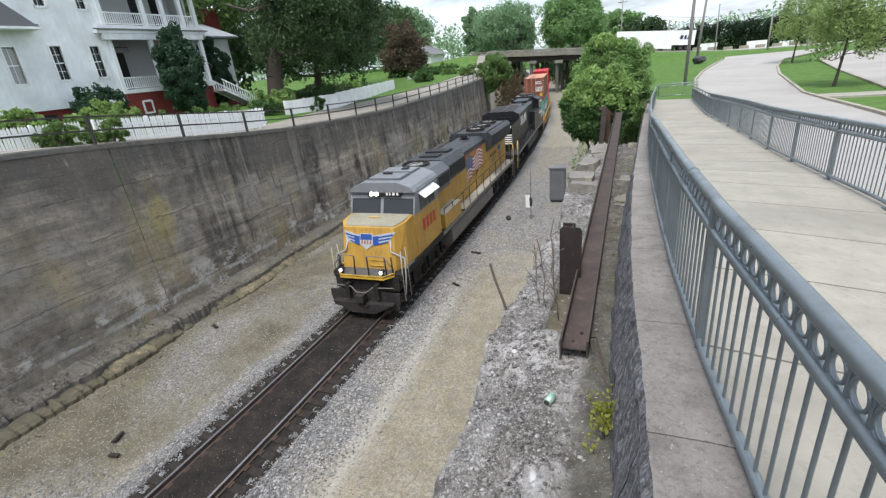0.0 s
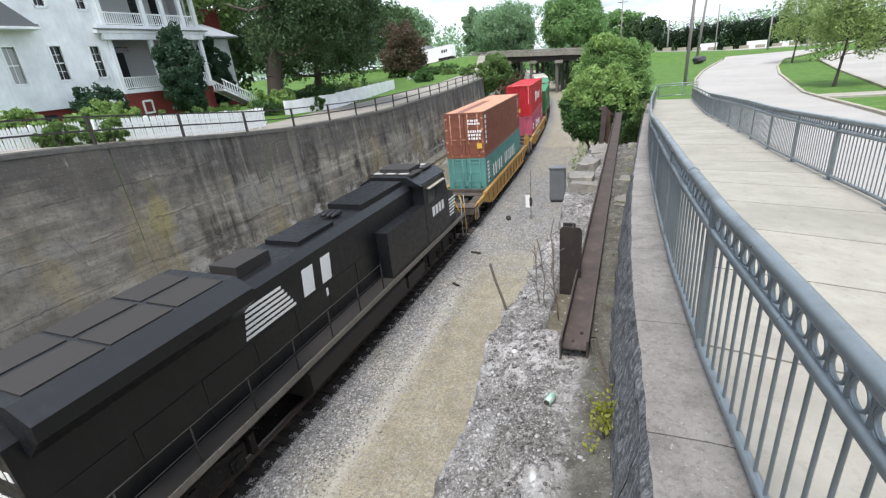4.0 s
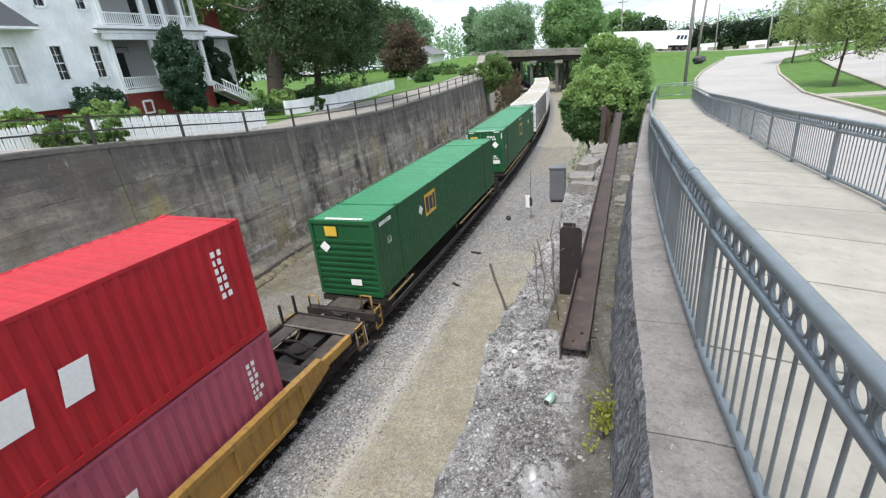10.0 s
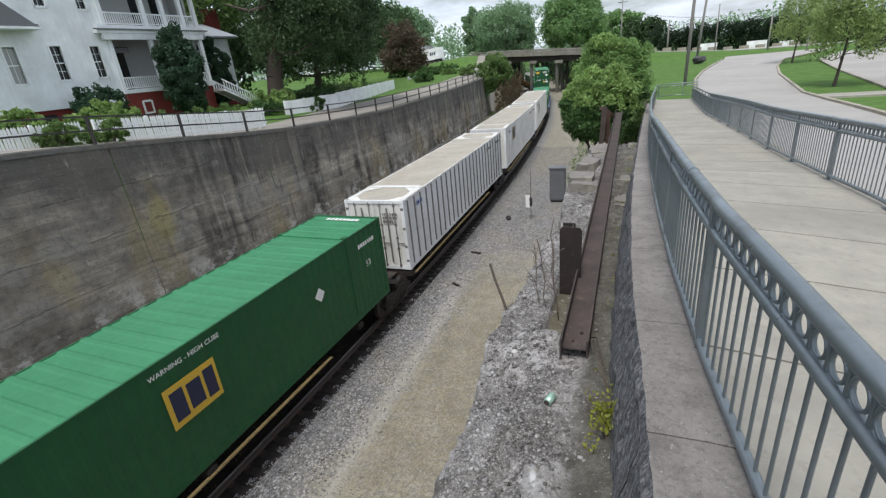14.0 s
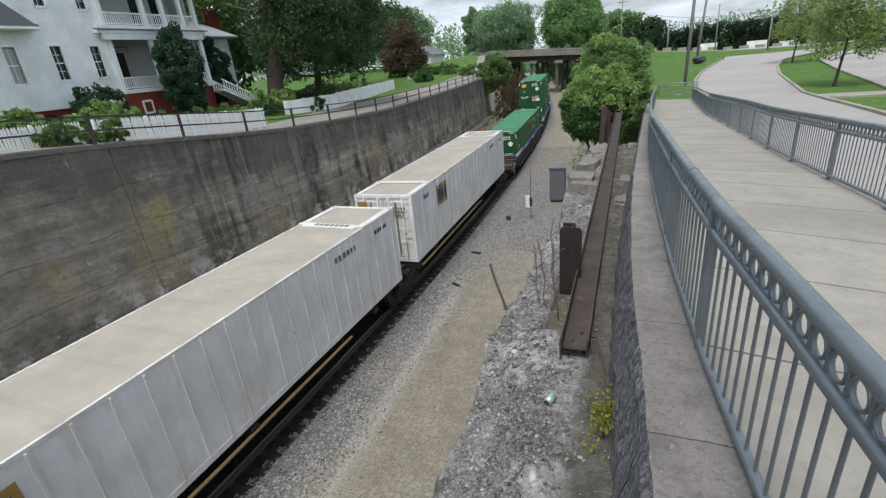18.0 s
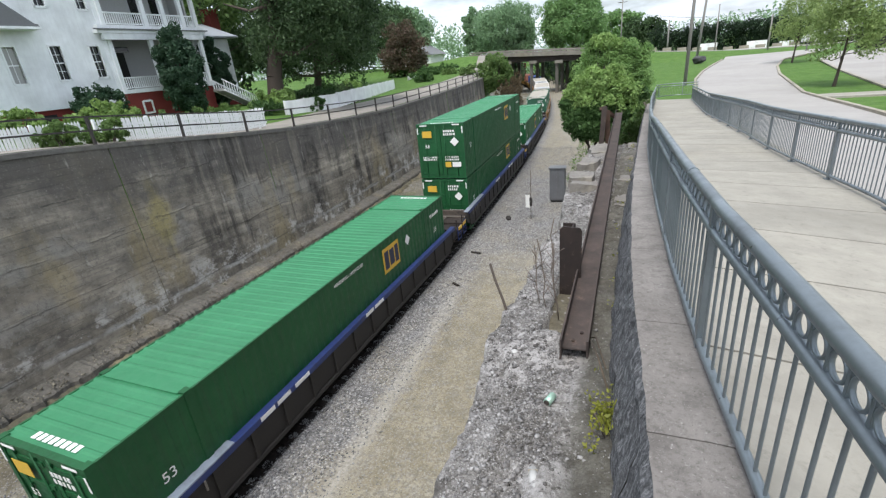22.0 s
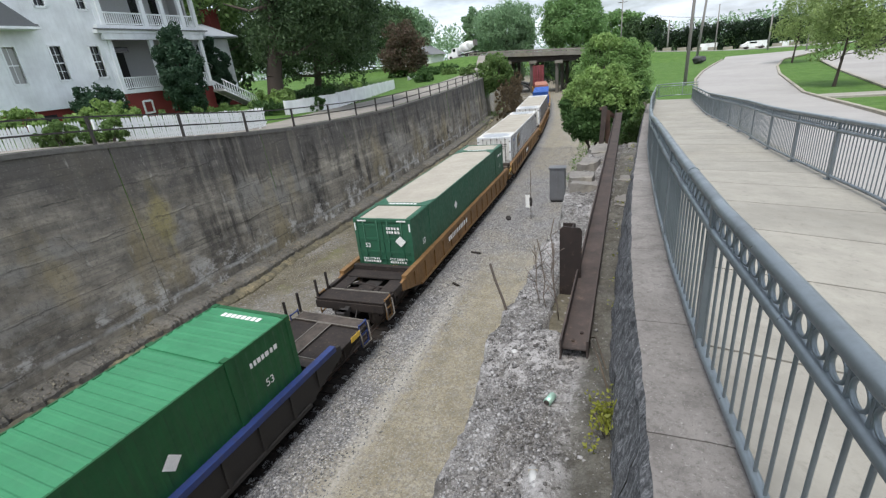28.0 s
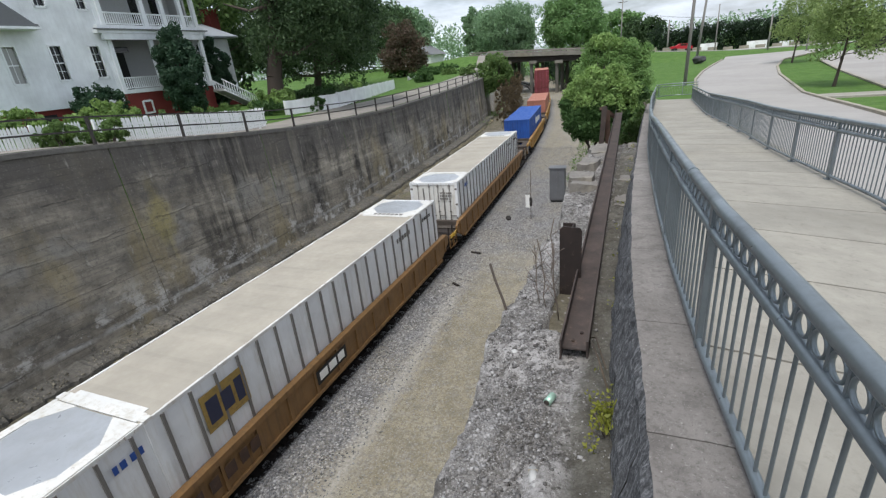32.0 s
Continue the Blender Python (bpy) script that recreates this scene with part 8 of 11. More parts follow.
    marks("cab_number_bar", [(0.36 * i, 0.36 * i + 0.26, 0, 0.42) for i in range(4)], M["mark"], cab, right_side(1.462, 6.3, 2.65), "white number bars")
    bm = bmesh.new()
    lo = [bm.verts.new((x, y, 1.62)) for x, y in ((-1.42, 8.25), (1.42, 8.25), (1.42, 9.2), (0.95, 9.9), (-0.95, 9.9), (-1.42, 9.2))]
    hi = [bm.verts.new(p) for p in ((-1.42, 8.25, 3.32), (1.42, 8.25, 3.32), (1.36, 9.1, 3.06), (0.85, 9.62, 2.92), (-0.85, 9.62, 2.92), (-1.36, 9.1, 3.06))]
    for i in range(6):
        bm.faces.new((lo[i], lo[(i + 1) % 6], hi[(i + 1) % 6], hi[i]))
    bm.faces.new(hi)
    nose = part("nose", bm, K, e, bevel=0.05)
    marks("nose_stripe", [(0, 1.0 - 0.07 * i, -0.15 * i, -0.15 * i + 0.08) for i in range(6)], M["mark"], nose, right_side(1.43, 8.25, 2.75), "white stripes on the nose side")
    bm = bmesh.new()
    cyl(bm, (0.1, 8.9, 3.1), (0.1, 8.9, 3.22), 0.16, 10)
    part("nose_beacon", bm, B_, nose)
    each("windshield", [(-1.3, -0.1, 8.2, 8.27, 3.4, 3.95), (0.1, 1.3, 8.2, 8.27, 3.4, 3.95)], M["glass"], cab)
    for sx in (-1, 1):
        handrail(e, sx, [-9.6, -8.2, -6.6, -5.0, -3.4, -1.8, -0.2, 1.4], 1.62, 2.55, M["steel_dark"])
        xs = sorted((sx * 0.95, sx * 1.5))
        boxes("walkway", [(xs[0], xs[1], -10.2, 2.2, 1.60, 1.625)], B_, e)
        boxes("air_tank", [(min(sx * 1.05, sx * 1.42), max(sx * 1.05, sx * 1.42), 3.4, 5.0, 0.6, 1.1)], B_, e)
        for sy in (-1, 1):
            bm = bmesh.new()
            tube(bm, [(sx * 0.75, sy * 9.6, 1.66), (sx * 0.75, sy * 9.6, 2.5), (sx * 1.1, sy * 9.9, 2.3), (sx * 1.2, sy * 10.3, 1.5), (sx * 1.2, sy * 10.4, 0.9)], 0.03, 6)
            part("corner_grab_rail", bm, M["yellow"], e, "faded yellow corner grab rail")
            bm = bmesh.new()
            tube(bm, [(sx * 1.45, sy * 9.7, 2.6), (sx * 1.5, sy * 10.2, 1.8), (sx * 1.5, sy * 10.4, 0.6)], 0.03, 6)
            part("corner_grab_rail", bm, M["yellow"], e, "faded yellow corner grab rail")
        boxes("end_stanchion", [(sx * 0.6 - 0.04, sx * 0.6 + 0.04, 10.3, 10.36, 1.6, 2.6)], B_, e)
    TRAIN.append((e, 46.25, 0.0))


black_loco()


# ---------------------------------------------------------------- leaves
def leaf_mesh(name, clumps, size, material, seed, flat=0.0):
    """Many small folded leaves round clump centres: (x, y, z, radius, count)."""
    rng = np.random.default_rng(seed)
    cs = []
    for x, y, z, r, n in clumps:
        d = rng.normal(size=(n, 3))
        d /= np.linalg.norm(d, axis=1)[:, None]
        cs.append(np.array((x, y, z)) + d * (r * rng.uniform(0.45, 1.05, n) ** 0.7)[:, None])
    c = np.concatenate(cs)
    n = len(c)
    a = rng.normal(size=(n, 3))
    a[:, 2] *= 1.0 - flat
    a /= np.linalg.norm(a, axis=1)[:, None]
    b = np.cross(a, rng.normal(size=(n, 3)))
    b /= np.linalg.norm(b, axis=1)[:, None]
    s = (size * rng.uniform(0.6, 1.3, n))[:, None]
    nrm = np.cross(a, b)
    v = np.empty((n, 4, 3))
    v[:, 0], v[:, 1], v[:, 2], v[:, 3] = c - a * s, c + b * s * 0.5 + nrm * s * 0.18, c + a * s, c - b * s * 0.5 + nrm * s * 0.18
    me = bpy.data.meshes.new(name)
    me.vertices.add(4 * n)
    me.vertices.foreach_set("co", v.ravel())
    me.loops.add(4 * n)
    me.loops.foreach_set("vertex_index", np.arange(4 * n, dtype=np.int32))
    me.polygons.add(n)
    me.polygons.foreach_set("loop_start", np.arange(0, 4 * n, 4, dtype=np.int32))
    me.update()
    me.validate()
    me.materials.append(material)
    return me


def crown_clumps(c, r, n, leaves, rng, lump=0.32, low=-0.75):
    """Clumps spread over an uneven crown of centre c and radii r."""
    out = []
    while len(out) < n:
        d = Vector((rng.gauss(0, 1), rng.gauss(0, 1), rng.gauss(0, 1))).normalized()
        if d.z < low:
            continue
        k = rng.uniform(0.35, 1.0) ** 0.55 * (1 + 0.22 * noise.noise(d * 2.3 + Vector(c) * 0.1))
        s = rng.uniform(0.6, 1.25) * lump * min(r)
        out.append((c[0] + d.x * r[0] * k, c[1] + d.y * r[1] * k, c[2] + d.z * r[2] * k, s, max(4, int(leaves * (s / (lump * min(r))) ** 2))))
    return out


def tree(name, label, base, height, trunk_r, crown_c, crown_r, clumps, leaves, size, leaf, seed, category="tree", limbs=7, trunks=1, group="", trunk_top=None):
    rng = random.Random(seed)
    t = thing(name, label, category, group)
    bm = bmesh.new()
    b = Vector(base)
    top = Vector(trunk_top or (crown_c[0], crown_c[1], crown_c[2] - 0.1 * crown_r[2]))
    for k in range(trunks):
        p0 = b + Vector((rng.uniform(-1, 1), rng.uniform(-1, 1), 0)) * trunk_r * (2.0 if trunks > 1 else 0.0)
        pts = [p0 + (top - p0) * f + Vector((rng.uniform(-1, 1), rng.uniform(-1, 1), 0)) * trunk_r * 0.3 * (0 < f < 1) for f in (0, 0.25, 0.5, 0.75, 1.0)]
        rs = [trunk_r * 1.35, trunk_r, trunk_r * 0.85, trunk_r * 0.6, trunk_r * 0.35]
        for i in range(4):
            cyl(bm, pts[i], pts[i + 1], rs[i], 10, rs[i + 1], caps=False)
        for j in range(limbs):
            f = rng.uniform(0.35, 0.95)
            a = p0 + (top - p0) * f
            d = Vector((rng.gauss(0, 1), rng.gauss(0, 1), rng.uniform(0.1, 0.9))).normalized()
            e = Vector((a.x + d.x * crown_r[0] * 0.75, a.y + d.y * crown_r[1] * 0.75, a.z + abs(d.z) * crown_r[2] * 0.6))
            m = (a + e) / 2 + Vector((0, 0, -0.08 * crown_r[2]))
            cyl(bm, a, m, trunk_r * 0.38, 7, trunk_r * 0.24, caps=False)
            cyl(bm, m, e, trunk_r * 0.24, 6, trunk_r * 0.06, caps=False)
    part("trunk", bm, M["bark"], t)
    o = new("crown", leaf_mesh("crown", crown_clumps(crown_c, crown_r, clumps, leaves, rng, 0.24), size, leaf, seed))
    o.parent = t
    return t


def shrub(name, label, c, r, clumps, leaves, size, leaf, seed, category="shrub", group=""):
    rng = random.Random(seed)
    t = thing(name, label, category, group)
    bm = bmesh.new()
    for i in range(5):
        d = Vector((rng.uniform(-1, 1) * r[0] * 0.6, rng.uniform(-1, 1) * r[1] * 0.6, r[2] * rng.uniform(0.2, 0.7)))
        cyl(bm, (c[0] + d.x * 0.2, c[1] + d.y * 0.2, c[2] - r[2]), Vector(c) + d, 0.05 * min(r), 6, 0.015 * min(r), caps=False)
    part("stem", bm, M["bark"], t)
    o = new("foliage", leaf_mesh("foliage", crown_clumps(c, r, clumps, leaves, rng, 0.26, -0.95), size, leaf, seed))
    o.parent = t
    return t


# ---------------------------------------------------------------- white house
house = thing("house", "large white weatherboarded house with a two-storey porch", "house")
HX = -22.0


def clapboard(bm, x, y0, y1, z0, z1, holes=(), lap=0.115):
    """Lapped boards facing +x, with window openings left out."""
    n = int((z1 - z0) / lap)
    for i in range(n):
        a, b = z0 + i * lap, z0 + (i + 1) * lap
        spans = [(y0, y1)]
        for h0, h1, g0, g1 in holes:
            if b > g0 and a < g1:
                spans = [s for p, q in spans for s in ((p, min(q, h0)), (max(p, h1), q)) if s[1] - s[0] > 0.02]
        for p, q in spans:
            v = [bm.verts.new(c) for c in ((x + 0.020, p, a), (x + 0.020, q, a), (x + 0.002, q, b), (x + 0.002, p, b), (x - 0.02, p, a), (x - 0.02, q, a))]
            bm.faces.new((v[0], v[1], v[2], v[3]))
            bm.faces.new((v[4], v[5], v[1], v[0]))


WINS = [(15.55, 16.15, 9.86, 11.70), (17.86, 18.43, 9.93, 11.72), (20.07, 20.62, 9.95, 11.70), (17.92, 18.46, 13.80, 15.5), (20.17, 20.70, 13.76, 15.5), (12.6, 13.2, 9.9, 11.7), (15.6, 16.2, 13.8, 15.5)]
bm = bmesh.new()
clapboard(bm, HX, 4.0, 21.1, 8.5, 17.2, WINS)
wall = part("wall", bm, M["house_white"], house, "white lapped weatherboards")
boxes("wall_core", [(-34, HX - 0.25, 4.0, 21.1, 7.0, 17.2)], M["house_white"], house)
boxes("corner_board", [(HX - 0.02, HX + 0.035, 21.0, 21.25, 8.5, 17.2), (HX - 0.02, HX + 0.045, 4.0, 21.2, 8.36, 8.5)], M["house_white"], house)
boxes("foundation", [(-34, HX - 0.1, 4.0, 21.1, 6.8, 8.4)], M["brick"], house, "dark red brick foundation")
boxes("crawl_vent", [(HX - 0.1, HX - 0.06, 16.0 + 2.2 * i, 17.0 + 2.2 * i, 7.5, 8.1) for i in range(2)], M["black"], house)


def window(parent, x, y0, y1, z0, z1, glass, rows=4, cols=2):
    bm = bmesh.new()
    w = 0.09
    for r in ((y0 - w, y0, z0 - w, z1 + w), (y1, y1 + w, z0 - w, z1 + w), (y0, y1, z1, z1 + w * 1.4), (y0 - 0.05, y1 + 0.05, z0 - w * 1.3, z0)):
        box(bm, x - 0.05, x + 0.06, *r)
    f = part("window", bm, M["house_white"], parent)
    boxes("pane", [(x - 0.16, x - 0.13, y0, y1, z0, z1)], glass, f)
    mz = (z0 + z1) / 2
    bars = [(x - 0.13, x - 0.09, y0, y1, mz - 0.03, mz + 0.03)]
    for i in range(1, cols):
        yy = y0 + (y1 - y0) * i / cols
        bars.append((x - 0.125, x - 0.10, yy - 0.012, yy + 0.012, z0, z1))
    for i in range(1, rows):
        zz = z0 + (z1 - z0) * i / rows
        if abs(zz - mz) > 0.05:
            bars.append((x - 0.125, x - 0.10, y0, y1, zz - 0.012, zz + 0.012))
    boxes("sash_bar", bars, M["house_white"], f)


for i, (y0, y1, z0, z1) in enumerate(WINS):
    window(house, HX, y0, y1, z0, z1, M["curtain"] if i == 0 else M["glass"], 4 if i else 2, 2)
# low side roof
bm = bmesh.new()
prism(bm, [(8.0, 12.75), (17.25, 12.75), (17.3, 12.62), (8.0, 12.62)], -22.0, -21.1, "x")
prism(bm, [(8.0, 12.76), (17.25, 12.76), (15.4, 14.3), (8.0, 14.3)], -22.0, -21.3, "x")
part("low_roof", bm, M["roof"], house, "grey shingled low roof")
boxes("low_roof_fascia", [(-22.0, -21.05, 8.0, 17.35, 12.50, 12.62)], M["house_white"], house)
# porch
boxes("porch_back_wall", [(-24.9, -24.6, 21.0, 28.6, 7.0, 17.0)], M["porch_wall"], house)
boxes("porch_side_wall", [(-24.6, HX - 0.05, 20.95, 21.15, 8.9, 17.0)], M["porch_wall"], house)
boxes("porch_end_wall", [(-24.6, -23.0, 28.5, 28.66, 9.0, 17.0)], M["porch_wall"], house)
boxes("porch_floor", [(-24.6, -21.75, 21.2, 28.5, 8.82, 9.06)], M["house_white"], house)
boxes("porch_skirt", [(-24.5, -21.85, 21.3, 24.5, 6.8, 8.82)], M["brick"], house, "red painted brick porch base")
boxes("porch_skirt_far", [(-24.5, -21.95, 24.5, 28.4, 6.8, 8.82)], M["brick"], house)
window(house, -21.83, 22.3, 22.85, 7.55, 8.2, M["glass"], 2, 2)
boxes("upper_deck", [(-24.6, -21.55, 20.6, 28.6, 12.42, 12.60), (-24.6, -21.65, 20.75, 28.55, 12.60, 12.90)], M["house_white"], house)
boxes("deck_fascia", [(-21.8, -21.6, 20.9, 28.4, 12.05, 12.42)], M["house_white"], house)
boxes("deck_edge", [(-21.56, -21.46, 20.4, 28.8, 12.60, 12.68)], M["roof"], house)
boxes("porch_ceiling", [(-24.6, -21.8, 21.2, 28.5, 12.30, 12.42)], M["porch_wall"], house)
boxes("porch_roof", [(-25, -21.3, 20.6, 28.9, 16.6, 17.2)], M["house_white"], house)
for y in (24.1, 28.15):
    boxes("column", [(-21.95, -21.70, y - 0.13, y + 0.13, 9.06, 12.1)], M["house_white"], house)
for y in (24.15, 25.62, 27.1, 28.2):
    boxes("column", [(-21.95, -21.70, y - 0.13, y + 0.13, 12.9, 16.6)], M["house_white"], house)
boxes("pilaster", [(-22.1, -21.85, 21.25, 21.5, 9.06, 12.1), (-22.1, -21.85, 21.25, 21.5, 12.9, 16.6)], M["house_white"], house)


def balustrade(y0, y1, z, parent):
    b = boxes("balustrade", [(-21.86, -21.78, y0, y1, z + 0.68, z + 0.76), (-21.85, -21.79, y0, y1, z + 0.06, z + 0.12)], M["house_white"], parent)
    n = int((y1 - y0) / 0.14)
    for i in range(n):
        y = y0 + (i + 0.5) * (y1 - y0) / n
        boxes("baluster", [(-21.84, -21.80, y - 0.025, y + 0.025, z + 0.1, z + 0.7)], M["house_white"], b)


balustrade(21.5, 23.97, 9.06, house)
balustrade(24.25, 28.0, 9.06, house)
for a, b in ((21.5, 24.0), (24.3, 25.5), (25.75, 26.97), (27.25, 28.05)):
    balustrade(a, b, 12.9, house)
boxes("porch_door", [(-24.6, -24.55, 22.9, 23.9, 9.06, 11.5)], M["black"], house)
boxes("door_transom", [(-24.6, -24.54, 22.3, 24.3, 11.55, 11.85)], M["glass"], house)
for y in (22.0, 25.4, 27.0):
    boxes("porch_window", [(-24.6, -24.55, y, y + 0.9, 13.2, 15.4)], M["glass"], house)
# rear wing with pale metal roof and chimney
bm = bmesh.new()
clapboard(bm, -24.4, 28.6, 33.4, 8.0, 12.45)
part("wing_wall", bm, M["house_white"], house)
boxes("wing_core", [(-34, -24.6, 28.6, 33.4, 6.8, 12.45)], M["house_white"], house)
boxes("wing_foundation", [(-34, -24.45, 28.6, 33.4, 6.8, 8.0)], M["brick"], house)
bm = bmesh.new()
prism(bm, [(-23.7, 12.45), (-23.7, 12.56), (-28.5, 14.3), (-33.3, 12.56), (-33.3, 12.45)], 28.4, 34.0, "y")
part("wing_roof", bm, M["roof_metal"], house, "pale metal roof")
boxes("chimney", [(-28.5, -27.5, 35.0, 36.0, 11.5, 15.2)], M["brick"], house, "red brick chimney")
window(house, -24.4, 30.9, 31.5, 9.9, 11.5, M["glass"])
# outside stair with white rails
stair = new("outside_stair")
stair.parent = house
for sx in (-21.4, -20.3):
    bm = bmesh.new()
    for h in (0.18, 0.95):
        cyl(bm, (sx, 27.9, 8.9 - 0.3 + h - 0.35), (sx, 31.6, 6.75 + h - 0.3), 0.045, 6)
    part("stair_rail", bm, M["house_white"], house)
    for i in range(16):
        f = (i + 0.5) / 16
        y, z = 27.9 + 3.7 * f, 8.25 - 1.8 * f
        boxes("stair_baluster", [(sx - 0.025, sx + 0.025, y - 0.03, y + 0.03, z + 0.15, z + 0.95)], M["house_white"], house)
bpy.data.objects.remove(stair)
for i in range(10):
    z = 8.55 - 0.18 * i
    boxes("stair_tread", [(-21.4, -20.3, 27.9 + 0.36 * i, 28.28 + 0.36 * i, z - 0.17, z)], M["porch_wall"], house)

# ---------------------------------------------------------------- planting round the house
shrub("evergreen_shrub", "tall dark evergreen shrub against the porch", (-19.9, 24.3, 9.8), (1.3, 1.4, 2.8), 190, 130, 0.10, M["leaf_holly"], 11, group="shrubs by the house")
shrub("evergreen_shrub", "tall dark evergreen shrub beside the wing", (-22.7, 29.7, 9.5), (1.0, 1.5, 2.6), 170, 130, 0.10, M["leaf_holly"], 12, group="shrubs by the house")
shrub("evergreen_shrub", "dark evergreen shrub under the side windows", (-20.4, 18.6, 8.35), (1.1, 1.5, 1.3), 60, 90, 0.10, M["leaf_holly"], 13, group="shrubs by the house")
shrub("flowering_shrub", "loose light green garden shrub", (-18.5, 17.2, 7.75), (1.2, 2.2, 0.85), 60, 90, 0.10, M["leaf_bush"], 14, group="shrubs by the house")
shrub("flowering_shrub", "loose light green garden shrub", (-18.8, 13.2, 7.75), (1.2, 2.0, 0.8), 60, 90, 0.10, M["leaf_bush"], 15, group="shrubs by the house")
shrub("fence_shrub", "green shrub growing through the picket fence", (-10.4, 10.6, 7.55), (0.6, 0.85, 0.6), 40, 90, 0.07, M["leaf_young"], 16, group="shrubs by the fence")
shrub("fence_shrub", "green shrub growing through the picket fence", (-10.4, 12.3, 7.4), (0.6, 0.95, 0.65), 40, 90, 0.07, M["leaf_young"], 17, group="shrubs by the fence")
shrub("low_hedge", "low clipped garden hedge behind the fence", (-16.0, 20.5, 7.1), (0.7, 6.0, 0.6), 60, 60, 0.09, M["leaf_young"], 18)
shrub("lawn_shrub", "yellowish green shrub at the foot of the oak", (-19.0, 31.2, 7.2), (1.6, 1.8, 1.0), 30, 60, 0.12, M["leaf_bush"], 19, group="shrubs by the house")
shrub("lawn_shrub", "dark green shrub on the lawn", (-21.0, 36.0, 6.9), (1.8, 2.5, 1.1), 34, 60, 0.13, M["leaf_oak"], 20, group="shrubs by the house")
shrub("lawn_shrub", "dark green shrub on the lawn", (-27.0, 46.0, 6.7), (2.5, 3.0, 1.0), 30, 60, 0.15, M["leaf_oak"], 21, group="shrubs by the house")

for i, (x, y, z, r, leaf_) in enumerate(((-17.6, 29.0, 6.75, 0.9, "leaf_low"), (-18.8, 32.4, 7.0, 1.2, "leaf_sumac"), (-17.2, 34.0, 6.5, 0.9, "leaf_low"), (-19.8, 38.5, 6.7, 1.3, "leaf_oak"), (-21.5, 42.0, 6.7, 1.3, "leaf_low"), (-23.0, 46.5, 6.7, 1.4, "leaf_oak"), (-25.0, 51.0, 6.6, 1.5, "leaf_sumac"), (-27.5, 57.0, 6.7, 1.6, "leaf_low"))):
    shrub("border_shrub", "green garden shrub behind the boarded fence", (x, y, z), (r, r * 1.5, r * 0.85), 40, 70, 0.11, M[leaf_], 240 + i, group="shrubs behind the fence")
tree("oak_tree", "large old oak with dense dark crown on the lawn", (-20.3, 33.2, 6.2), 18, 0.62, (-17.6, 37.5, 14.9), (5.4, 6.5, 6.4), 300, 190, 0.14, M["leaf_oak"], 31, limbs=12, group="trees on the lawn", trunk_top=(-18.3, 33.8, 17.5))
tree("oak_tree", "dark oak shading the lawn", (-33.0, 56.0, 6.1), 15, 0.5, (-32.0, 56.0, 14.0), (7.0, 9.0, 6.8), 240, 170, 0.19, M["leaf_oak"], 32, limbs=10, group="trees on the lawn")
tree("oak_tree", "dark oak shading the lawn", (-41.0, 66.0, 6.1), 15, 0.55, (-40.0, 68.0, 15.5), (9.0, 11.0, 8.5), 240, 150, 0.24, M["leaf_oak"], 33, limbs=10, group="trees on the lawn")
tree("oak_tree", "dark oak behind the house", (-40.0, 42.0, 6.5), 16, 0.5, (-40.0, 42.0, 15.0), (9.0, 9.0, 9.0), 200, 80, 0.36, M["leaf_oak"], 34, limbs=8, group="trees on the lawn")
tree("oak_tree", "tree with light green leaves above the wing roof", (-30.0, 36.0, 6.5), 16, 0.35, (-30.0, 36.5, 16.5), (4.5, 4.5, 5.0), 120, 70, 0.24, M["leaf_young"], 35, limbs=8, group="trees on the lawn")
tree("crepe_myrtle", "crepe myrtle with reddish crown near the lane", (-38.0, 92.0, 6.0), 9, 0.14, (-37.3, 92.0, 11.3), (4.5, 4.6, 5.3), 150, 100, 0.24, M["leaf_red"], 36, limbs=5, trunks=4)
tree("lawn_tree", "round green tree at the far end of the lane", (-52.0, 112.0, 6.5), 14, 0.35, (-52.0, 112.0, 15.5), (8.0, 8.0, 8.0), 130, 60, 0.45, M["leaf_oak"], 37, group="trees on the lawn")

# ---------------------------------------------------------------- bridge and cross street
bridge = thing("bridge", "grey concrete road bridge over the railway cutting", "bridge", kind="structure")


def road_strip(name, w0, w1, z0, z1, material, parent, xa, xb, step=3.0):
    """A closed strip beside the street's centre line; w0..w1: offset from it, positive away from the camera."""
    verts, faces = [], []
    n = int((xb - xa) / step)
    for i in range(n + 1):
        x = xa + (xb - xa) * i / n
        y, z, hd, _ = road_at(x)
        nx, ny = -math.sin(radians(hd)), math.cos(radians(hd))
        verts += [(x + nx * w, y + ny * w, z + q) for w, q in ((w0, z0), (w0, z1), (w1, z1), (w1, z0))]
        if i:
            a = (i - 1) * 4
            faces += [(a + j, a + (j + 1) % 4, a + 4 + (j + 1) % 4, a + 4 + j) for j in range(4)]
    faces += [(3, 2, 1, 0), tuple(n * 4 + j for j in range(4))]
    ob = new(name, mesh_np(name, verts, faces, material))
    ob.parent = parent
    return ob


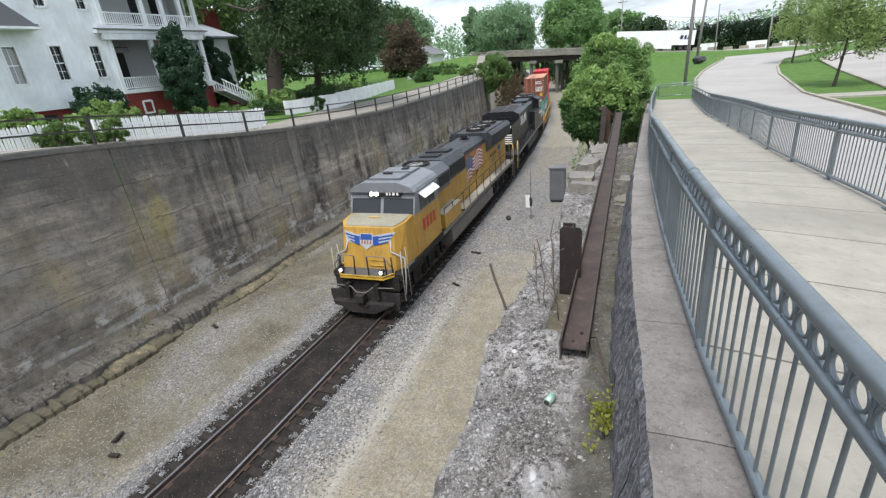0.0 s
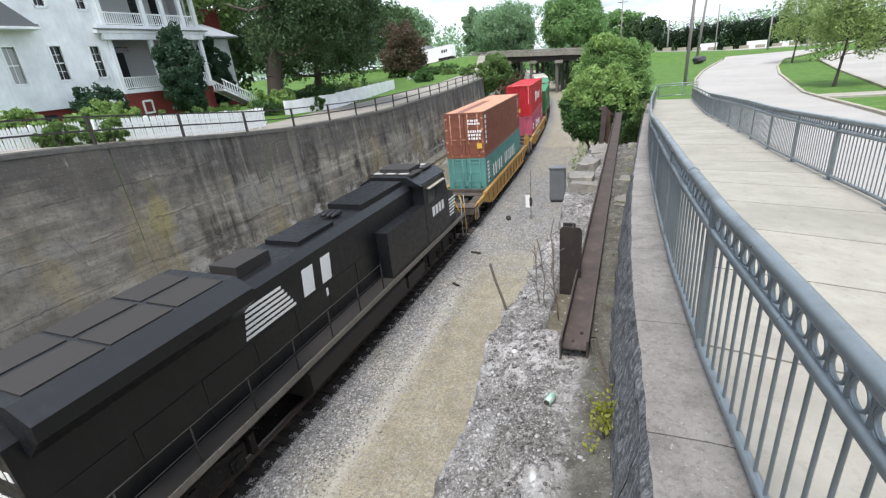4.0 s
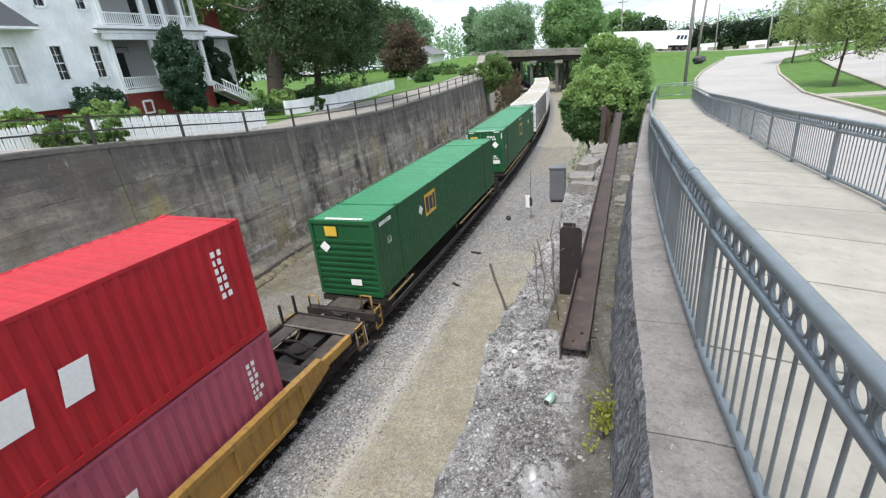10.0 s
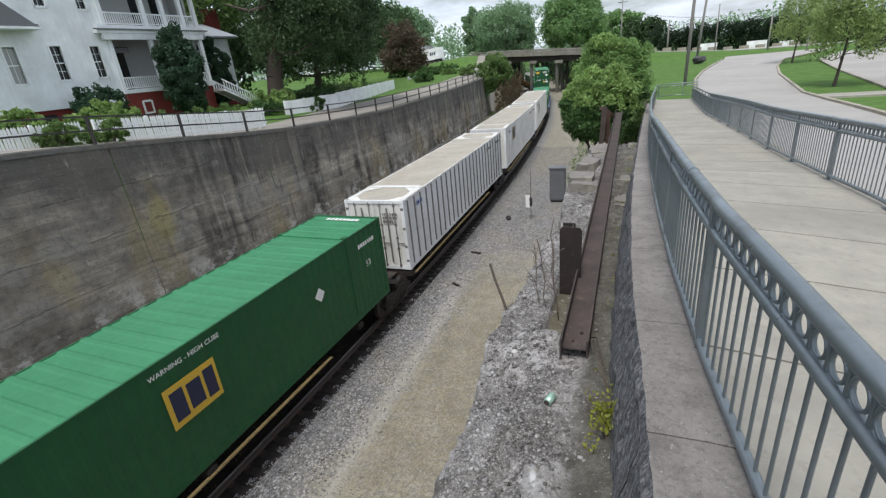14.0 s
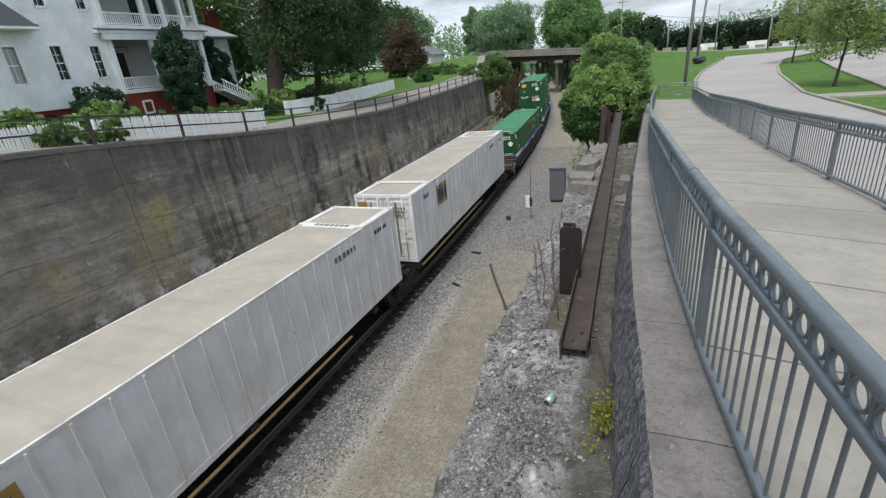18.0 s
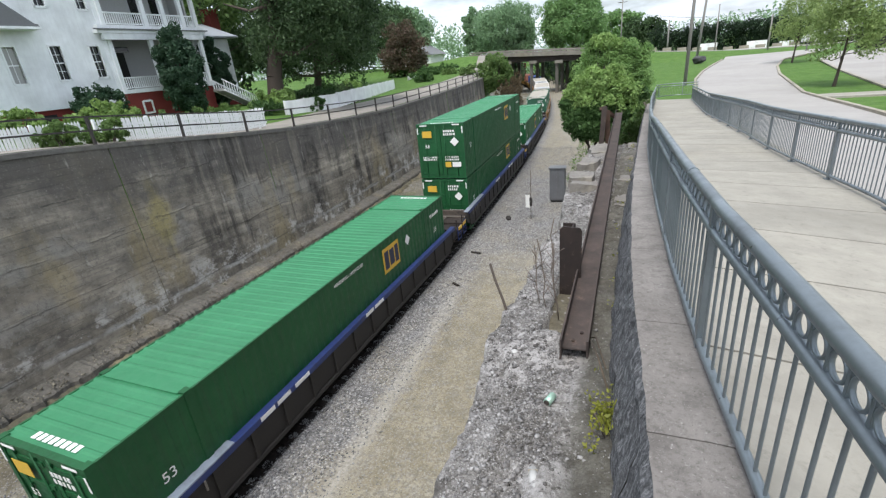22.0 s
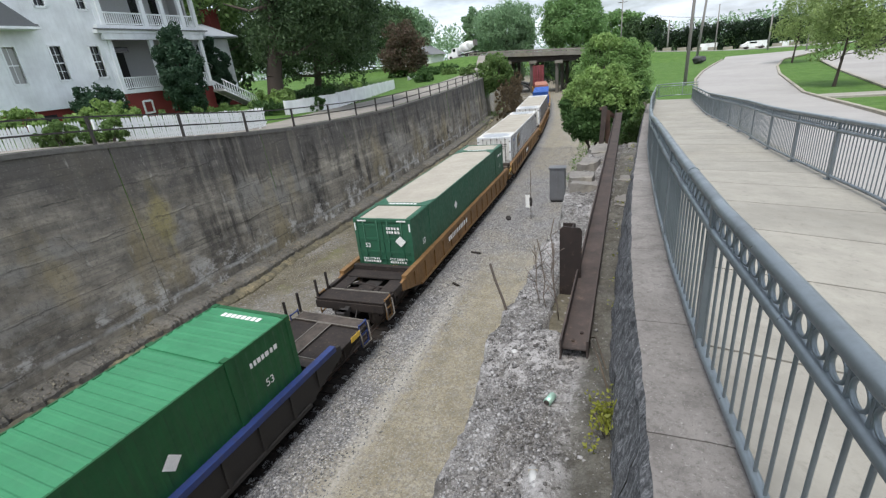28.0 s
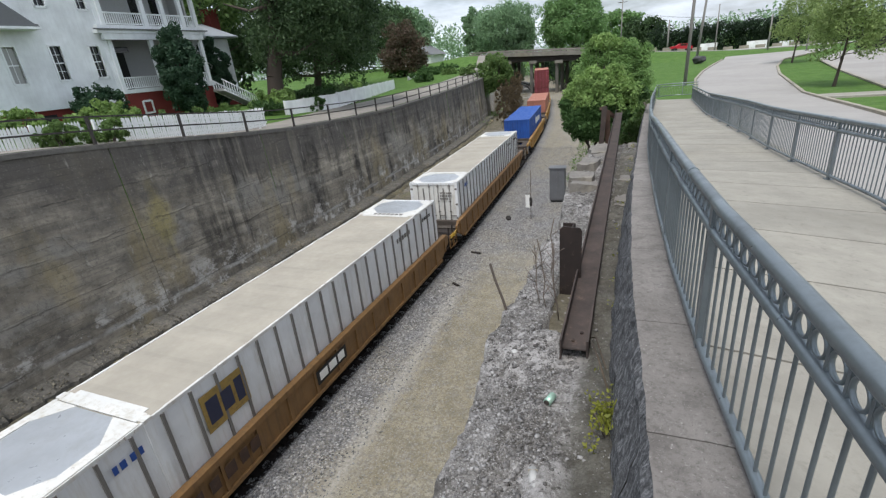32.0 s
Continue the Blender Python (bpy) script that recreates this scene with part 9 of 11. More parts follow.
tagged(road_strip("road_cross_street", -4.2, 4.2, -0.30, 0.02, M["asphalt"], None, -88, 138), "pale street crossing the railway on a bridge", "road", kind="structure")
road_strip("deck_slab", -5.2, 5.2, -0.52, -0.31, M["bridge"], bridge, -31, -3)
for w in (-4.9, 4.9):
    road_strip("parapet_rail", w - 0.15, w + 0.15, 0.55, 0.80, M["bridge"], bridge, -33, 0, 2.0)
    road_strip("parapet_kerb", w - 0.25, w + 0.25, -0.3, 0.25, M["bridge"], bridge, -33, 0, 2.0)
    for i in range(14):
        x = -32 + 2.4 * i
        yy, zz, hd, _ = road_at(x)
        bm = bmesh.new()
        box(bm, -0.18, 0.18, -0.14, 0.14, 0.2, 0.6)
        o = part("baluster_post", bm, M["bridge"], bridge)
        o.matrix_basis = Matrix.Translation((x - math.sin(radians(hd)) * w, yy + math.cos(radians(hd)) * w, zz)) @ pose(0, 0, 0, 0, 0, hd)
for w in (-4.3, -2.1, 0.0, 2.1, 4.3):
    road_strip("girder", w - 0.22, w + 0.22, -1.75, -0.53, M["spine"], bridge, -30, -4)
for x, lean in ((-10.6, 0.0), (-16.9, 0.0), (-23.4, 0.0)):
    y, z, hd, _ = road_at(x)
    for w in (-4.2, 0.0, 4.2):
        boxes("pier_column", [(x + 0.12 * w - 0.34, x + 0.12 * w + 0.34, y + w - 0.34, y + w + 0.34, -0.6, z - 2.2)], M["pier"], bridge)
    boxes("pier_cap", [(x - 0.9, x + 0.9, y - 5.0, y + 5.0, z - 2.25, z - 1.6)], M["bridge"], bridge)
for x0, x1 in ((-36, -29.5), (-4.5, 2.0)):
    y, z, _, _ = road_at((x0 + x1) / 2)
    boxes("abutment", [(x0, x1, y - 5.2, y + 5.2, -0.6, z - 0.9)], M["bridge"], bridge)


# ---------------------------------------------------------------- side road, islands and kerbs beside the footpath
def flat_strip(name, rows, material, lift, label, thick=0.12):
    """A paved strip from rows of (y, x0, x1), lying on the right bank."""
    verts, faces = [], []
    for i, (y, x0, x1) in enumerate(rows):
        z = lerp_table(RIGHT_Z, y) + lift
        verts += [(x0, y, z - thick), (x0, y, z), (x1, y, z), (x1, y, z - thick)]
        if i:
            a = (i - 1) * 4
            faces += [(a + j, a + (j + 1) % 4, a + 4 + (j + 1) % 4, a + 4 + j) for j in range(4)]
    n = len(rows) - 1
    faces += [(3, 2, 1, 0), tuple(n * 4 + j for j in range(4))]
    return tagged(new(name, mesh_np(name, verts, faces, material)), label, "road" if "road" in name else "pavement", kind="structure")


def dense(rows, step=2.0):
    out = []
    for (ya, *a), (yb, *b) in zip(rows, rows[1:]):
        n = max(1, int((yb - ya) / step))
        out += [(ya + (yb - ya) * i / n, *(p + (q - p) * i / n for p, q in zip(a, b))) for i in range(n)]
    return out + [rows[-1]]


flat_strip("road_side_street", dense([(-40, 12.85, 18.5), (20, 12.85, 17.6), (35, 12.9, 18.9), (49, 13.4, 20.3), (60, 14.0, 21.4), (72, 15.6, 23.4), (85, 18.0, 26.5), (97, 20.5, 33.0), (108, 22, 38), (119, 22, 42)]), M["asphalt"], 0.05, "pale concrete side street beside the footpath")
flat_strip("kerb_1", dense([(-40, 18.5, 18.72), (20, 17.6, 17.82), (35, 18.9, 19.12), (49, 20.3, 20.52), (60, 21.4, 21.62), (72, 23.4, 23.62), (85, 26.5, 26.75), (97, 33, 33.3)]), M["kerb"], 0.17, "worn concrete kerb")
flat_strip("kerb_2", dense([(48, 13.0, 13.2), (60, 13.75, 13.97), (72, 15.35, 15.57), (85, 17.75, 17.98), (97, 20.2, 20.45)]), M["kerb"], 0.17, "worn concrete kerb")
flat_strip("pavement_island", dense([(36, 19.2, 30), (39.5, 19.6, 31)]), M["walk"], 0.12, "pale concrete path across the grass island")
flat_strip("road_second_street", dense([(-40, 24.5, 34), (20, 25, 33), (42, 24.6, 33), (60, 26.5, 35), (80, 29.5, 40), (95, 36, 46)]), M["asphalt"], 0.05, "pale street behind the grass island")
flat_strip("kerb_3", dense([(-40, 24.3, 24.5), (20, 24.8, 25.0), (42, 24.4, 24.6), (60, 26.3, 26.5), (80, 29.3, 29.5)]), M["kerb"], 0.15, "worn concrete kerb")


def street_tree(x, y, h, r, seed, label):
    z = lerp_table(RIGHT_Z, y)
    tree("street_tree", label, (x, y, z), h, 0.10, (x + 0.3, y, z + h * 0.60), (r, r, h * 0.44), 150, 80, 0.11, M["leaf_street"], seed, limbs=12, group="young trees by the street")


street_tree(26.0, 77.0, 8.4, 2.7, 41, "young street tree with light green crown")
street_tree(22.5, 46.6, 8.0, 2.4, 42, "young street tree with light green crown")
street_tree(31.0, 45.0, 7.5, 3.0, 43, "young street tree behind the second street")
street_tree(38.0, 62.0, 8.0, 3.4, 44, "young street tree behind the second street")


def utility_pole(x, y, z, h, r, lean=0.0, arm=False):
    p = thing("utility_pole", "tall grey wooden utility pole" if not arm else "tall utility pole with a cross arm", "pole", "poles by the street")
    bm = bmesh.new()
    cyl(bm, (x, y, z - 0.2), (x + lean, y, z + h), r, 10, r * 0.7)
    part("shaft", bm, M["pole"], p)
    if arm:
        boxes("cross_arm", [(x + lean - 1.1, x + lean + 1.1, y - 0.06, y + 0.06, z + h - 0.9, z + h - 0.76)], M["wood"], p)
    return p


utility_pole(12.6, 55.0, 4.4, 14, 0.17, 0.25)
utility_pole(16.2, 95.0, 4.9, 14, 0.22, 0.9)
utility_pole(1.4, 140.0, 5.5, 14, 0.17, 0.0, True)
utility_pole(12.4, 134.0, 5.2, 8.0, 0.22)
utility_pole(22.0, 128.0, 5.0, 10, 0.15)
utility_pole(29.6, 114.0, 5.0, 6.5, 0.18)
utility_pole(33.5, 104.0, 5.0, 4.0, 0.10)
# wires of the far pole line
wires = thing("overhead_wires", "thin overhead wires between the far poles", "wires")
for dx in (-0.9, 0.9):
    bm = bmesh.new()
    pts = [Vector((-40 + 82.8 * f + dx * 0.3, 150 - 20 * f, 19.0 - 5.0 * f - 2.5 * math.sin(math.pi * (f * 2 % 1)))) for f in [i / 20 for i in range(21)]]
    tube(bm, pts, 0.02, 4)
    part("wire", bm, M["black"], wires)

# boulder by the grass
bm = bmesh.new()
bmesh.ops.create_icosphere(bm, subdivisions=3, radius=1.0)
for v in bm.verts:
    n = noise.noise(v.co * 1.6 + Vector((3, 1, 2))) * 0.25
    v.co = Vector((v.co.x * (0.92 + n), v.co.y * (0.8 + n), v.co.z * (0.66 + n)))
solid("boulder", bm, M["boulder"], "large dark grey boulder on the grass", "boulder", m=pose(16.4, 92.0, 5.40))

# concrete barriers and small boxes along the far street
for x, w, h in ((20.8, 3.6, 1.8), (30.4, 3.8, 1.8), (36.0, 2.4, 1.3)):
    y, z, hd, _ = road_at(x)
    bm = bmesh.new()
    prism(bm, [(-0.45, 0), (0.45, 0), (0.32, h), (-0.32, h)], -w / 2, w / 2, "x")
    solid("barrier", bm, M["white"], "white block-like barrier beside the far street", "barrier", "barriers along the far street", bevel=0.05, m=Matrix.Translation((x, y + 8.0, z - 0.4)) @ pose(0, 0, 0, 0, 0, hd))
for i in range(12):
    x = 6 + 3.1 * i
    y, z, hd, _ = road_at(x)
    bm = bmesh.new()
    box(bm, -0.9, 0.9, -0.2, 0.2, -0.1, 0.62)
    solid("low_wall_block", bm, M["kerb"], "low pale concrete block along the far street", "block", "blocks along the far street", bevel=0.04, m=Matrix.Translation((x, y + 5.6, z)) @ pose(0, 0, 0, 0, 0, hd))

# dark roofed box beyond the street, standing in for a likely trailer
shed = thing("shed", "dark roofed box standing in for a trailer beside the second street", "shed", m=pose(43.0, 103.0, 4.3, 0, 0, 20))
boxes("dark_box_wall", [(-2.4, 2.4, -1.5, 1.5, 0, 3.0)], M["steel_dark"], shed)
boxes("dark_box_roof", [(-2.6, 2.6, -1.8, 1.8, 3.0, 3.15)], M["roof"], shed)

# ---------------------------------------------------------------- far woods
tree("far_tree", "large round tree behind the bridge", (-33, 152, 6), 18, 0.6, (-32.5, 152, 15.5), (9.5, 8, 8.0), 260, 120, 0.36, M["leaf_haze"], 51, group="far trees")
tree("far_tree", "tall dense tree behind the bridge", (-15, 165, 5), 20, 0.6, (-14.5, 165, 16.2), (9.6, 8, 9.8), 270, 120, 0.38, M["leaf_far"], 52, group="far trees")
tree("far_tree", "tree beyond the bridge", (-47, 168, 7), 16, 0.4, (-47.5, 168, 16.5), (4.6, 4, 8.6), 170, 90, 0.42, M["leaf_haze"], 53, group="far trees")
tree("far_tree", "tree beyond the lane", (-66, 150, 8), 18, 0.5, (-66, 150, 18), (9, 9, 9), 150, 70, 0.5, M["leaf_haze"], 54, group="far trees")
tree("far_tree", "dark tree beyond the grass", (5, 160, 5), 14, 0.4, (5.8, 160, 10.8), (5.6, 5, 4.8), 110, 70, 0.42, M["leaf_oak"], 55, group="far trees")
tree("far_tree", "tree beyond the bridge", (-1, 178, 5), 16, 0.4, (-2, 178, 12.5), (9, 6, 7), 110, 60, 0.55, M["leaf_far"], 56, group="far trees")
tree("far_tree", "dark tree seen under the bridge", (-34, 150, 0), 8, 0.3, (-30, 142, 4.0), (5, 5, 4.5), 90, 50, 0.4, M["leaf_oak"], 57, group="far trees")
rng = random.Random(77)
cl = []
for i in range(980):
    f = rng.random()
    x, y = 10 + 75 * f, 150 - 6 * f
    cl.append((x + rng.uniform(-2, 2), y + rng.uniform(-2, 3), 4.5 + rng.uniform(0.2, 7.2 - 1.5 * f + 1.0 * noise.noise(Vector((x * 0.3, 0, 0)))), 1.1, 100))
o = new("far_hedge", leaf_mesh("far_hedge", cl, 0.22, M["leaf_hedge"], 78))
tagged(o, "tall dark row of evergreens behind the far street", "hedge", kind="stuff")
cl = []
for i in range(520):
    a = rng.uniform(-1.15, 1.2)
    d = rng.uniform(185, 260)
    cl.append((math.sin(a) * d - 10, math.cos(a) * d, rng.uniform(3, 13) + (6 if a < -0.2 else 0), 4.5, 90))
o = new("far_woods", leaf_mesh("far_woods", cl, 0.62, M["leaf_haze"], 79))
tagged(o, "band of distant woods along the horizon", "woods", kind="stuff")

# Added growth that darkens the view under the bridge.
cl = []
for i in range(420):
    s = rng.uniform(127, 185)
    o_ = rng.choice((-1, 1)) * rng.uniform(6.5, 12.0)
    q = arc(s, o_, rng.uniform(-0.2, 6.5))
    cl.append((q.x, q.y, q.z, 1.1, 40))
o = new("bank_thicket", leaf_mesh("bank_thicket", cl, 0.26, M["leaf_hedge"], 80))
tagged(o, "dark thicket added on the banks beyond the bridge", "thicket", kind="stuff")

# small white house beyond the lane
far_house = thing("house", "small white bungalow with a grey roof in the distance", "house")
boxes("wall", [(-62, -52, 138, 148, 6, 11.3)], M["white"], far_house)
bm = bmesh.new()
prism(bm, [(-63, 11.2), (-57, 14.2), (-51, 11.2)], 137, 149, "y")
part("roof", bm, M["roof"], far_house)
boxes("window", [(-56.5, -55.3, 137.9, 138.05, 8.6, 10.2), (-59.5, -58.3, 137.9, 138.05, 8.6, 10.2)], M["glass"], far_house)

# ---------------------------------------------------------------- bushes by the track
def lobed_bush(label, lobes, base, leaves, size, leaf, seed):
    """A spreading bush: leafy lobes of uneven size on their own stems."""
    rng = random.Random(seed)
    t = thing("sumac_bush", label, "bush")
    cl = []
    for x, y, z, r, n in lobes:
        bm = bmesh.new()
        mid = (Vector(base) + Vector((x, y, z))) / 2 + Vector((rng.uniform(-0.2, 0.2), rng.uniform(-0.2, 0.2), 0))
        tube(bm, [Vector(base) + Vector((rng.uniform(-0.3, 0.3), rng.uniform(-0.3, 0.3), 0)), mid, (x, y, z)], 0.045, 6)
        part("stem", bm, M["bark"], t)
        for i in range(n):
            d = Vector((rng.gauss(0, 1), rng.gauss(0, 1), rng.gauss(0, 1))).normalized()
            k_ = rng.uniform(0.4, 1.12) ** 0.6 if rng.random() < 0.85 else rng.uniform(1.1, 1.45)
            a_ = rng.uniform(0.16, 0.34) if k_ < 1.1 else rng.uniform(0.10, 0.18)
            cl.append((x + d.x * r * k_, y + d.y * r * k_, z + d.z * r * 0.8 * k_, a_, int(leaves * (1 if k_ < 1.1 else 0.35))))
    o = new("foliage", leaf_mesh("foliage", cl, size, leaf, seed))
    o.parent = t


lobed_bush("tall fine-leaved green bush on the cutting's edge", [(6.4, 31.4, 8.35, 0.75, 60), (7.3, 31.5, 8.25, 0.85, 70), (8.2, 31.5, 8.2, 0.75, 60), (8.8, 31.5, 7.9, 0.5, 34), (6.0, 31.4, 7.7, 0.8, 60), (7.0, 31.4, 7.4, 0.9, 60), (8.2, 31.4, 7.3, 0.9, 60), (8.9, 31.3, 7.0, 0.6, 36), (5.6, 31.2, 7.2, 0.55, 34), (8.7, 31.2, 6.4, 0.7, 40), (8.3, 31.2, 8.75, 0.35, 18), (9.1, 31.6, 8.4, 0.3, 14), (6.0, 31.4, 8.8, 0.3, 14)], (7.2, 31.0, 3.4), 80, 0.058, M["leaf_back"], 62)
lobed_bush("big bright green bush growing on the cutting's edge", [(6.1, 29.4, 6.75, 0.75, 60), (7.0, 29.3, 6.85, 0.8, 64), (7.8, 29.4, 6.8, 0.7, 54), (8.4, 29.6, 6.3, 0.6, 40), (5.4, 29.4, 6.3, 0.6, 44), (6.3, 29.0, 6.0, 0.8, 56), (7.4, 29.1, 6.0, 0.8, 56), (5.1, 29.5, 5.8, 0.45, 28), (8.2, 29.4, 5.6, 0.55, 34), (5.5, 29.5, 7.0, 0.4, 22), (7.6, 29.5, 7.5, 0.35, 20), (6.4, 29.6, 7.45, 0.4, 22), (6.6, 31.2, 9.05, 0.36, 22), (6.9, 31.3, 9.3, 0.22, 12), (6.3, 31.2, 9.25, 0.18, 9), (7.2, 31.3, 9.0, 0.32, 18), (7.7, 31.3, 8.9, 0.25, 12)], (6.9, 30.0, 3.6), 52, 0.088, M["leaf_sumac"], 61)
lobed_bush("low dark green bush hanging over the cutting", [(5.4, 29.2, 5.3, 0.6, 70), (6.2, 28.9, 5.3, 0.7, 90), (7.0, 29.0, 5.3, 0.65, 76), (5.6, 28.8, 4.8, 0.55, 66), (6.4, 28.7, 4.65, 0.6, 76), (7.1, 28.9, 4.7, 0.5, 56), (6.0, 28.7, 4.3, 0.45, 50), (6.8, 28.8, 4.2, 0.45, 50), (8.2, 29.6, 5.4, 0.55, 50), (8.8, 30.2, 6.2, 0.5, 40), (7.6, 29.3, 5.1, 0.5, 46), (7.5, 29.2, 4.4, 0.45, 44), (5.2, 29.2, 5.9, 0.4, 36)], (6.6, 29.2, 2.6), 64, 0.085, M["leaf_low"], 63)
for i, (x, y, z, r_) in enumerate(((8.6, 34.0, 3.4, 1.1), (8.2, 37.5, 2.9, 1.2), (8.9, 39.5, 3.4, 1.0), (8.1, 41.5, 2.7, 1.2), (8.9, 44.5, 3.6, 1.1), (8.2, 46.5, 3.0, 1.3), (9.2, 48.5, 4.0, 1.1))):
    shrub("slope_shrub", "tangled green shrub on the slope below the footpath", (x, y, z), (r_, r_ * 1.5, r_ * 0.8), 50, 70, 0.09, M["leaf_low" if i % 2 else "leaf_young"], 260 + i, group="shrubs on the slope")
for i, (s_, o_, r_) in enumerate(((84, -12.5, 1.3), (90, -13.5, 1.6), (97, -12.5, 1.8), (93, -17.5, 1.5))):
    q = arc(s_, o_, 6.6)
    shrub("verge_shrub", "green shrub on the verge beyond the lane", (q.x, q.y, q.z), (r_, r_ * 1.2, r_ * 0.8), 34, 60, 0.17, M["leaf_young"], 160 + i, group="shrubs on the verge")
for i, (s_, o_, r_) in enumerate(((78, -19.0, 1.4), (86, -21.0, 1.8), (95, -22.0, 2.0), (102, -19.0, 2.0), (104, -14.0, 1.8), (108, -25.0, 2.4), (100, -29.0, 2.6))):
    q = arc(s_, o_, 6.8)
    shrub("verge_shrub", "dark green shrub on the verge beyond the lane", (q.x, q.y, q.z), (r_ * 1.3, r_ * 1.2, r_ * 0.8), 40, 60, 0.17, M["leaf_low"], 170 + i, group="shrubs on the verge")
shrub("wall_bush", "green bush at the end of the retaining wall", (-13.8, 77.0, 6.6), (2.8, 3.2, 2.6), 80, 80, 0.22, M["leaf_young"], 64, "bush")
shrub("dead_vines", "brown dry vines hanging over the end of the wall", (-11.6, 79.5, 3.0), (1.6, 4.0, 3.6), 110, 170, 0.075, M["vine"], 65, "vines")
for i, s_ in enumerate((60.0, 66.0, 72.0)):
    q = arc(s_, -3.75, 3.2)
    shrub("dead_vines", "brown dry vines hanging down the retaining wall", (q.x, q.y, q.z), (0.55, 3.4, 3.0), 70, 120, 0.07, M["vine"], 165 + i, "vines")


# ---------------------------------------------------------------- stones
def stone_mesh(name, pts, sizes, material, seed):
    """Many small angular stones as one mesh."""
    rng = np.random.default_rng(seed)
    base = np.array([(1, 0, 0), (-1, 0, 0), (0, 1, 0), (0, -1, 0), (0, 0, 1), (0, 0, -1)], float)
    tri = np.array([(0, 2, 4), (2, 1, 4), (1, 3, 4), (3, 0, 4), (2, 0, 5), (1, 2, 5), (3, 1, 5), (0, 3, 5)], np.int32)
    n = len(pts)
    v = np.repeat(base[None], n, 0) * rng.uniform(0.55, 1.15, (n, 6, 1)) + rng.uniform(-0.25, 0.25, (n, 6, 3))
    q = rng.normal(size=(n, 4))
    q /= np.linalg.norm(q, axis=1)[:, None]
    w, x, y, z = q.T
    r = np.stack([np.stack([1 - 2 * (y * y + z * z), 2 * (x * y - z * w), 2 * (x * z + y * w)], -1), np.stack([2 * (x * y + z * w), 1 - 2 * (x * x + z * z), 2 * (y * z - x * w)], -1), np.stack([2 * (x * z - y * w), 2 * (y * z + x * w), 1 - 2 * (x * x + y * y)], -1)], 1)
    v = np.einsum("nij,nkj->nki", r, v)
    v[:, :, 2] *= 0.62
    v = v * np.asarray(sizes)[:, None, None] + np.asarray(pts)[:, None, :]
    f = (tri[None] + 6 * np.arange(n, dtype=np.int32)[:, None, None]).reshape(-1)
    me = bpy.data.meshes.new(name)
    me.vertices.add(6 * n)
    me.vertices.foreach_set("co", v.ravel())
    me.loops.add(len(f))
    me.loops.foreach_set("vertex_index", f)
    me.polygons.add(len(f) // 3)
    me.polygons.foreach_set("loop_start", np.arange(0, len(f), 3, dtype=np.int32))
    me.update()
    me.materials.append(material)
    return me


def scatter_ballast():
    rng = random.Random(91)
    pts, sizes = [], []
    while len(pts) < 52000:
        s = 2.5 + 46 * rng.random() ** 1.6
        o = rng.choice((-1, 1)) * (1.16 + 5.6 * rng.random() ** 1.45)
        n = noise.noise(Vector((s * 0.22, o * 0.3, 4.0)))
        if abs(o) < 1.36 and abs((s + 3.5 + 0.26) % 0.52 - 0.26) < 0.15:
            continue
        sandy = o > 2.9 + rng.uniform(-0.6, 0.6) and s < 21 or o < -2.15 + rng.uniform(-0.3, 0.3) and rng.random() < 0.86 + 0.9 * n
        if sandy and rng.random() > (0.22 if o > 0 else 0.30):
            continue
        if o < -6.8:
            continue
        d = rng.uniform(0.008, 0.026) if sandy else rng.uniform(0.016, 0.042)
        pts.append(arc(s, o, ground_z(s, o) + d * 0.25))
        sizes.append(d)
    tagged(new("ballast", stone_mesh("ballast", pts, sizes, M["stones"], 92)), "loose grey crushed stone beside the track", "gravel", kind="stuff")
    pts, sizes = [], []
    for i in range(1300):
        s, o = 2.5 + 34 * rng.random() ** 1.3, max(-0.66, min(0.66, rng.gauss(0.05, 0.34)))
        d = rng.uniform(0.010, 0.026)
        pts.append(arc(s, o, ground_z(s, o) + d * 0.2))
        sizes.append(d)
    tagged(new("track_chips", stone_mesh("track_chips", pts, sizes, M["chips"], 192)), "tan stone chips lying between the rails", "gravel", kind="stuff")


scatter_ballast()


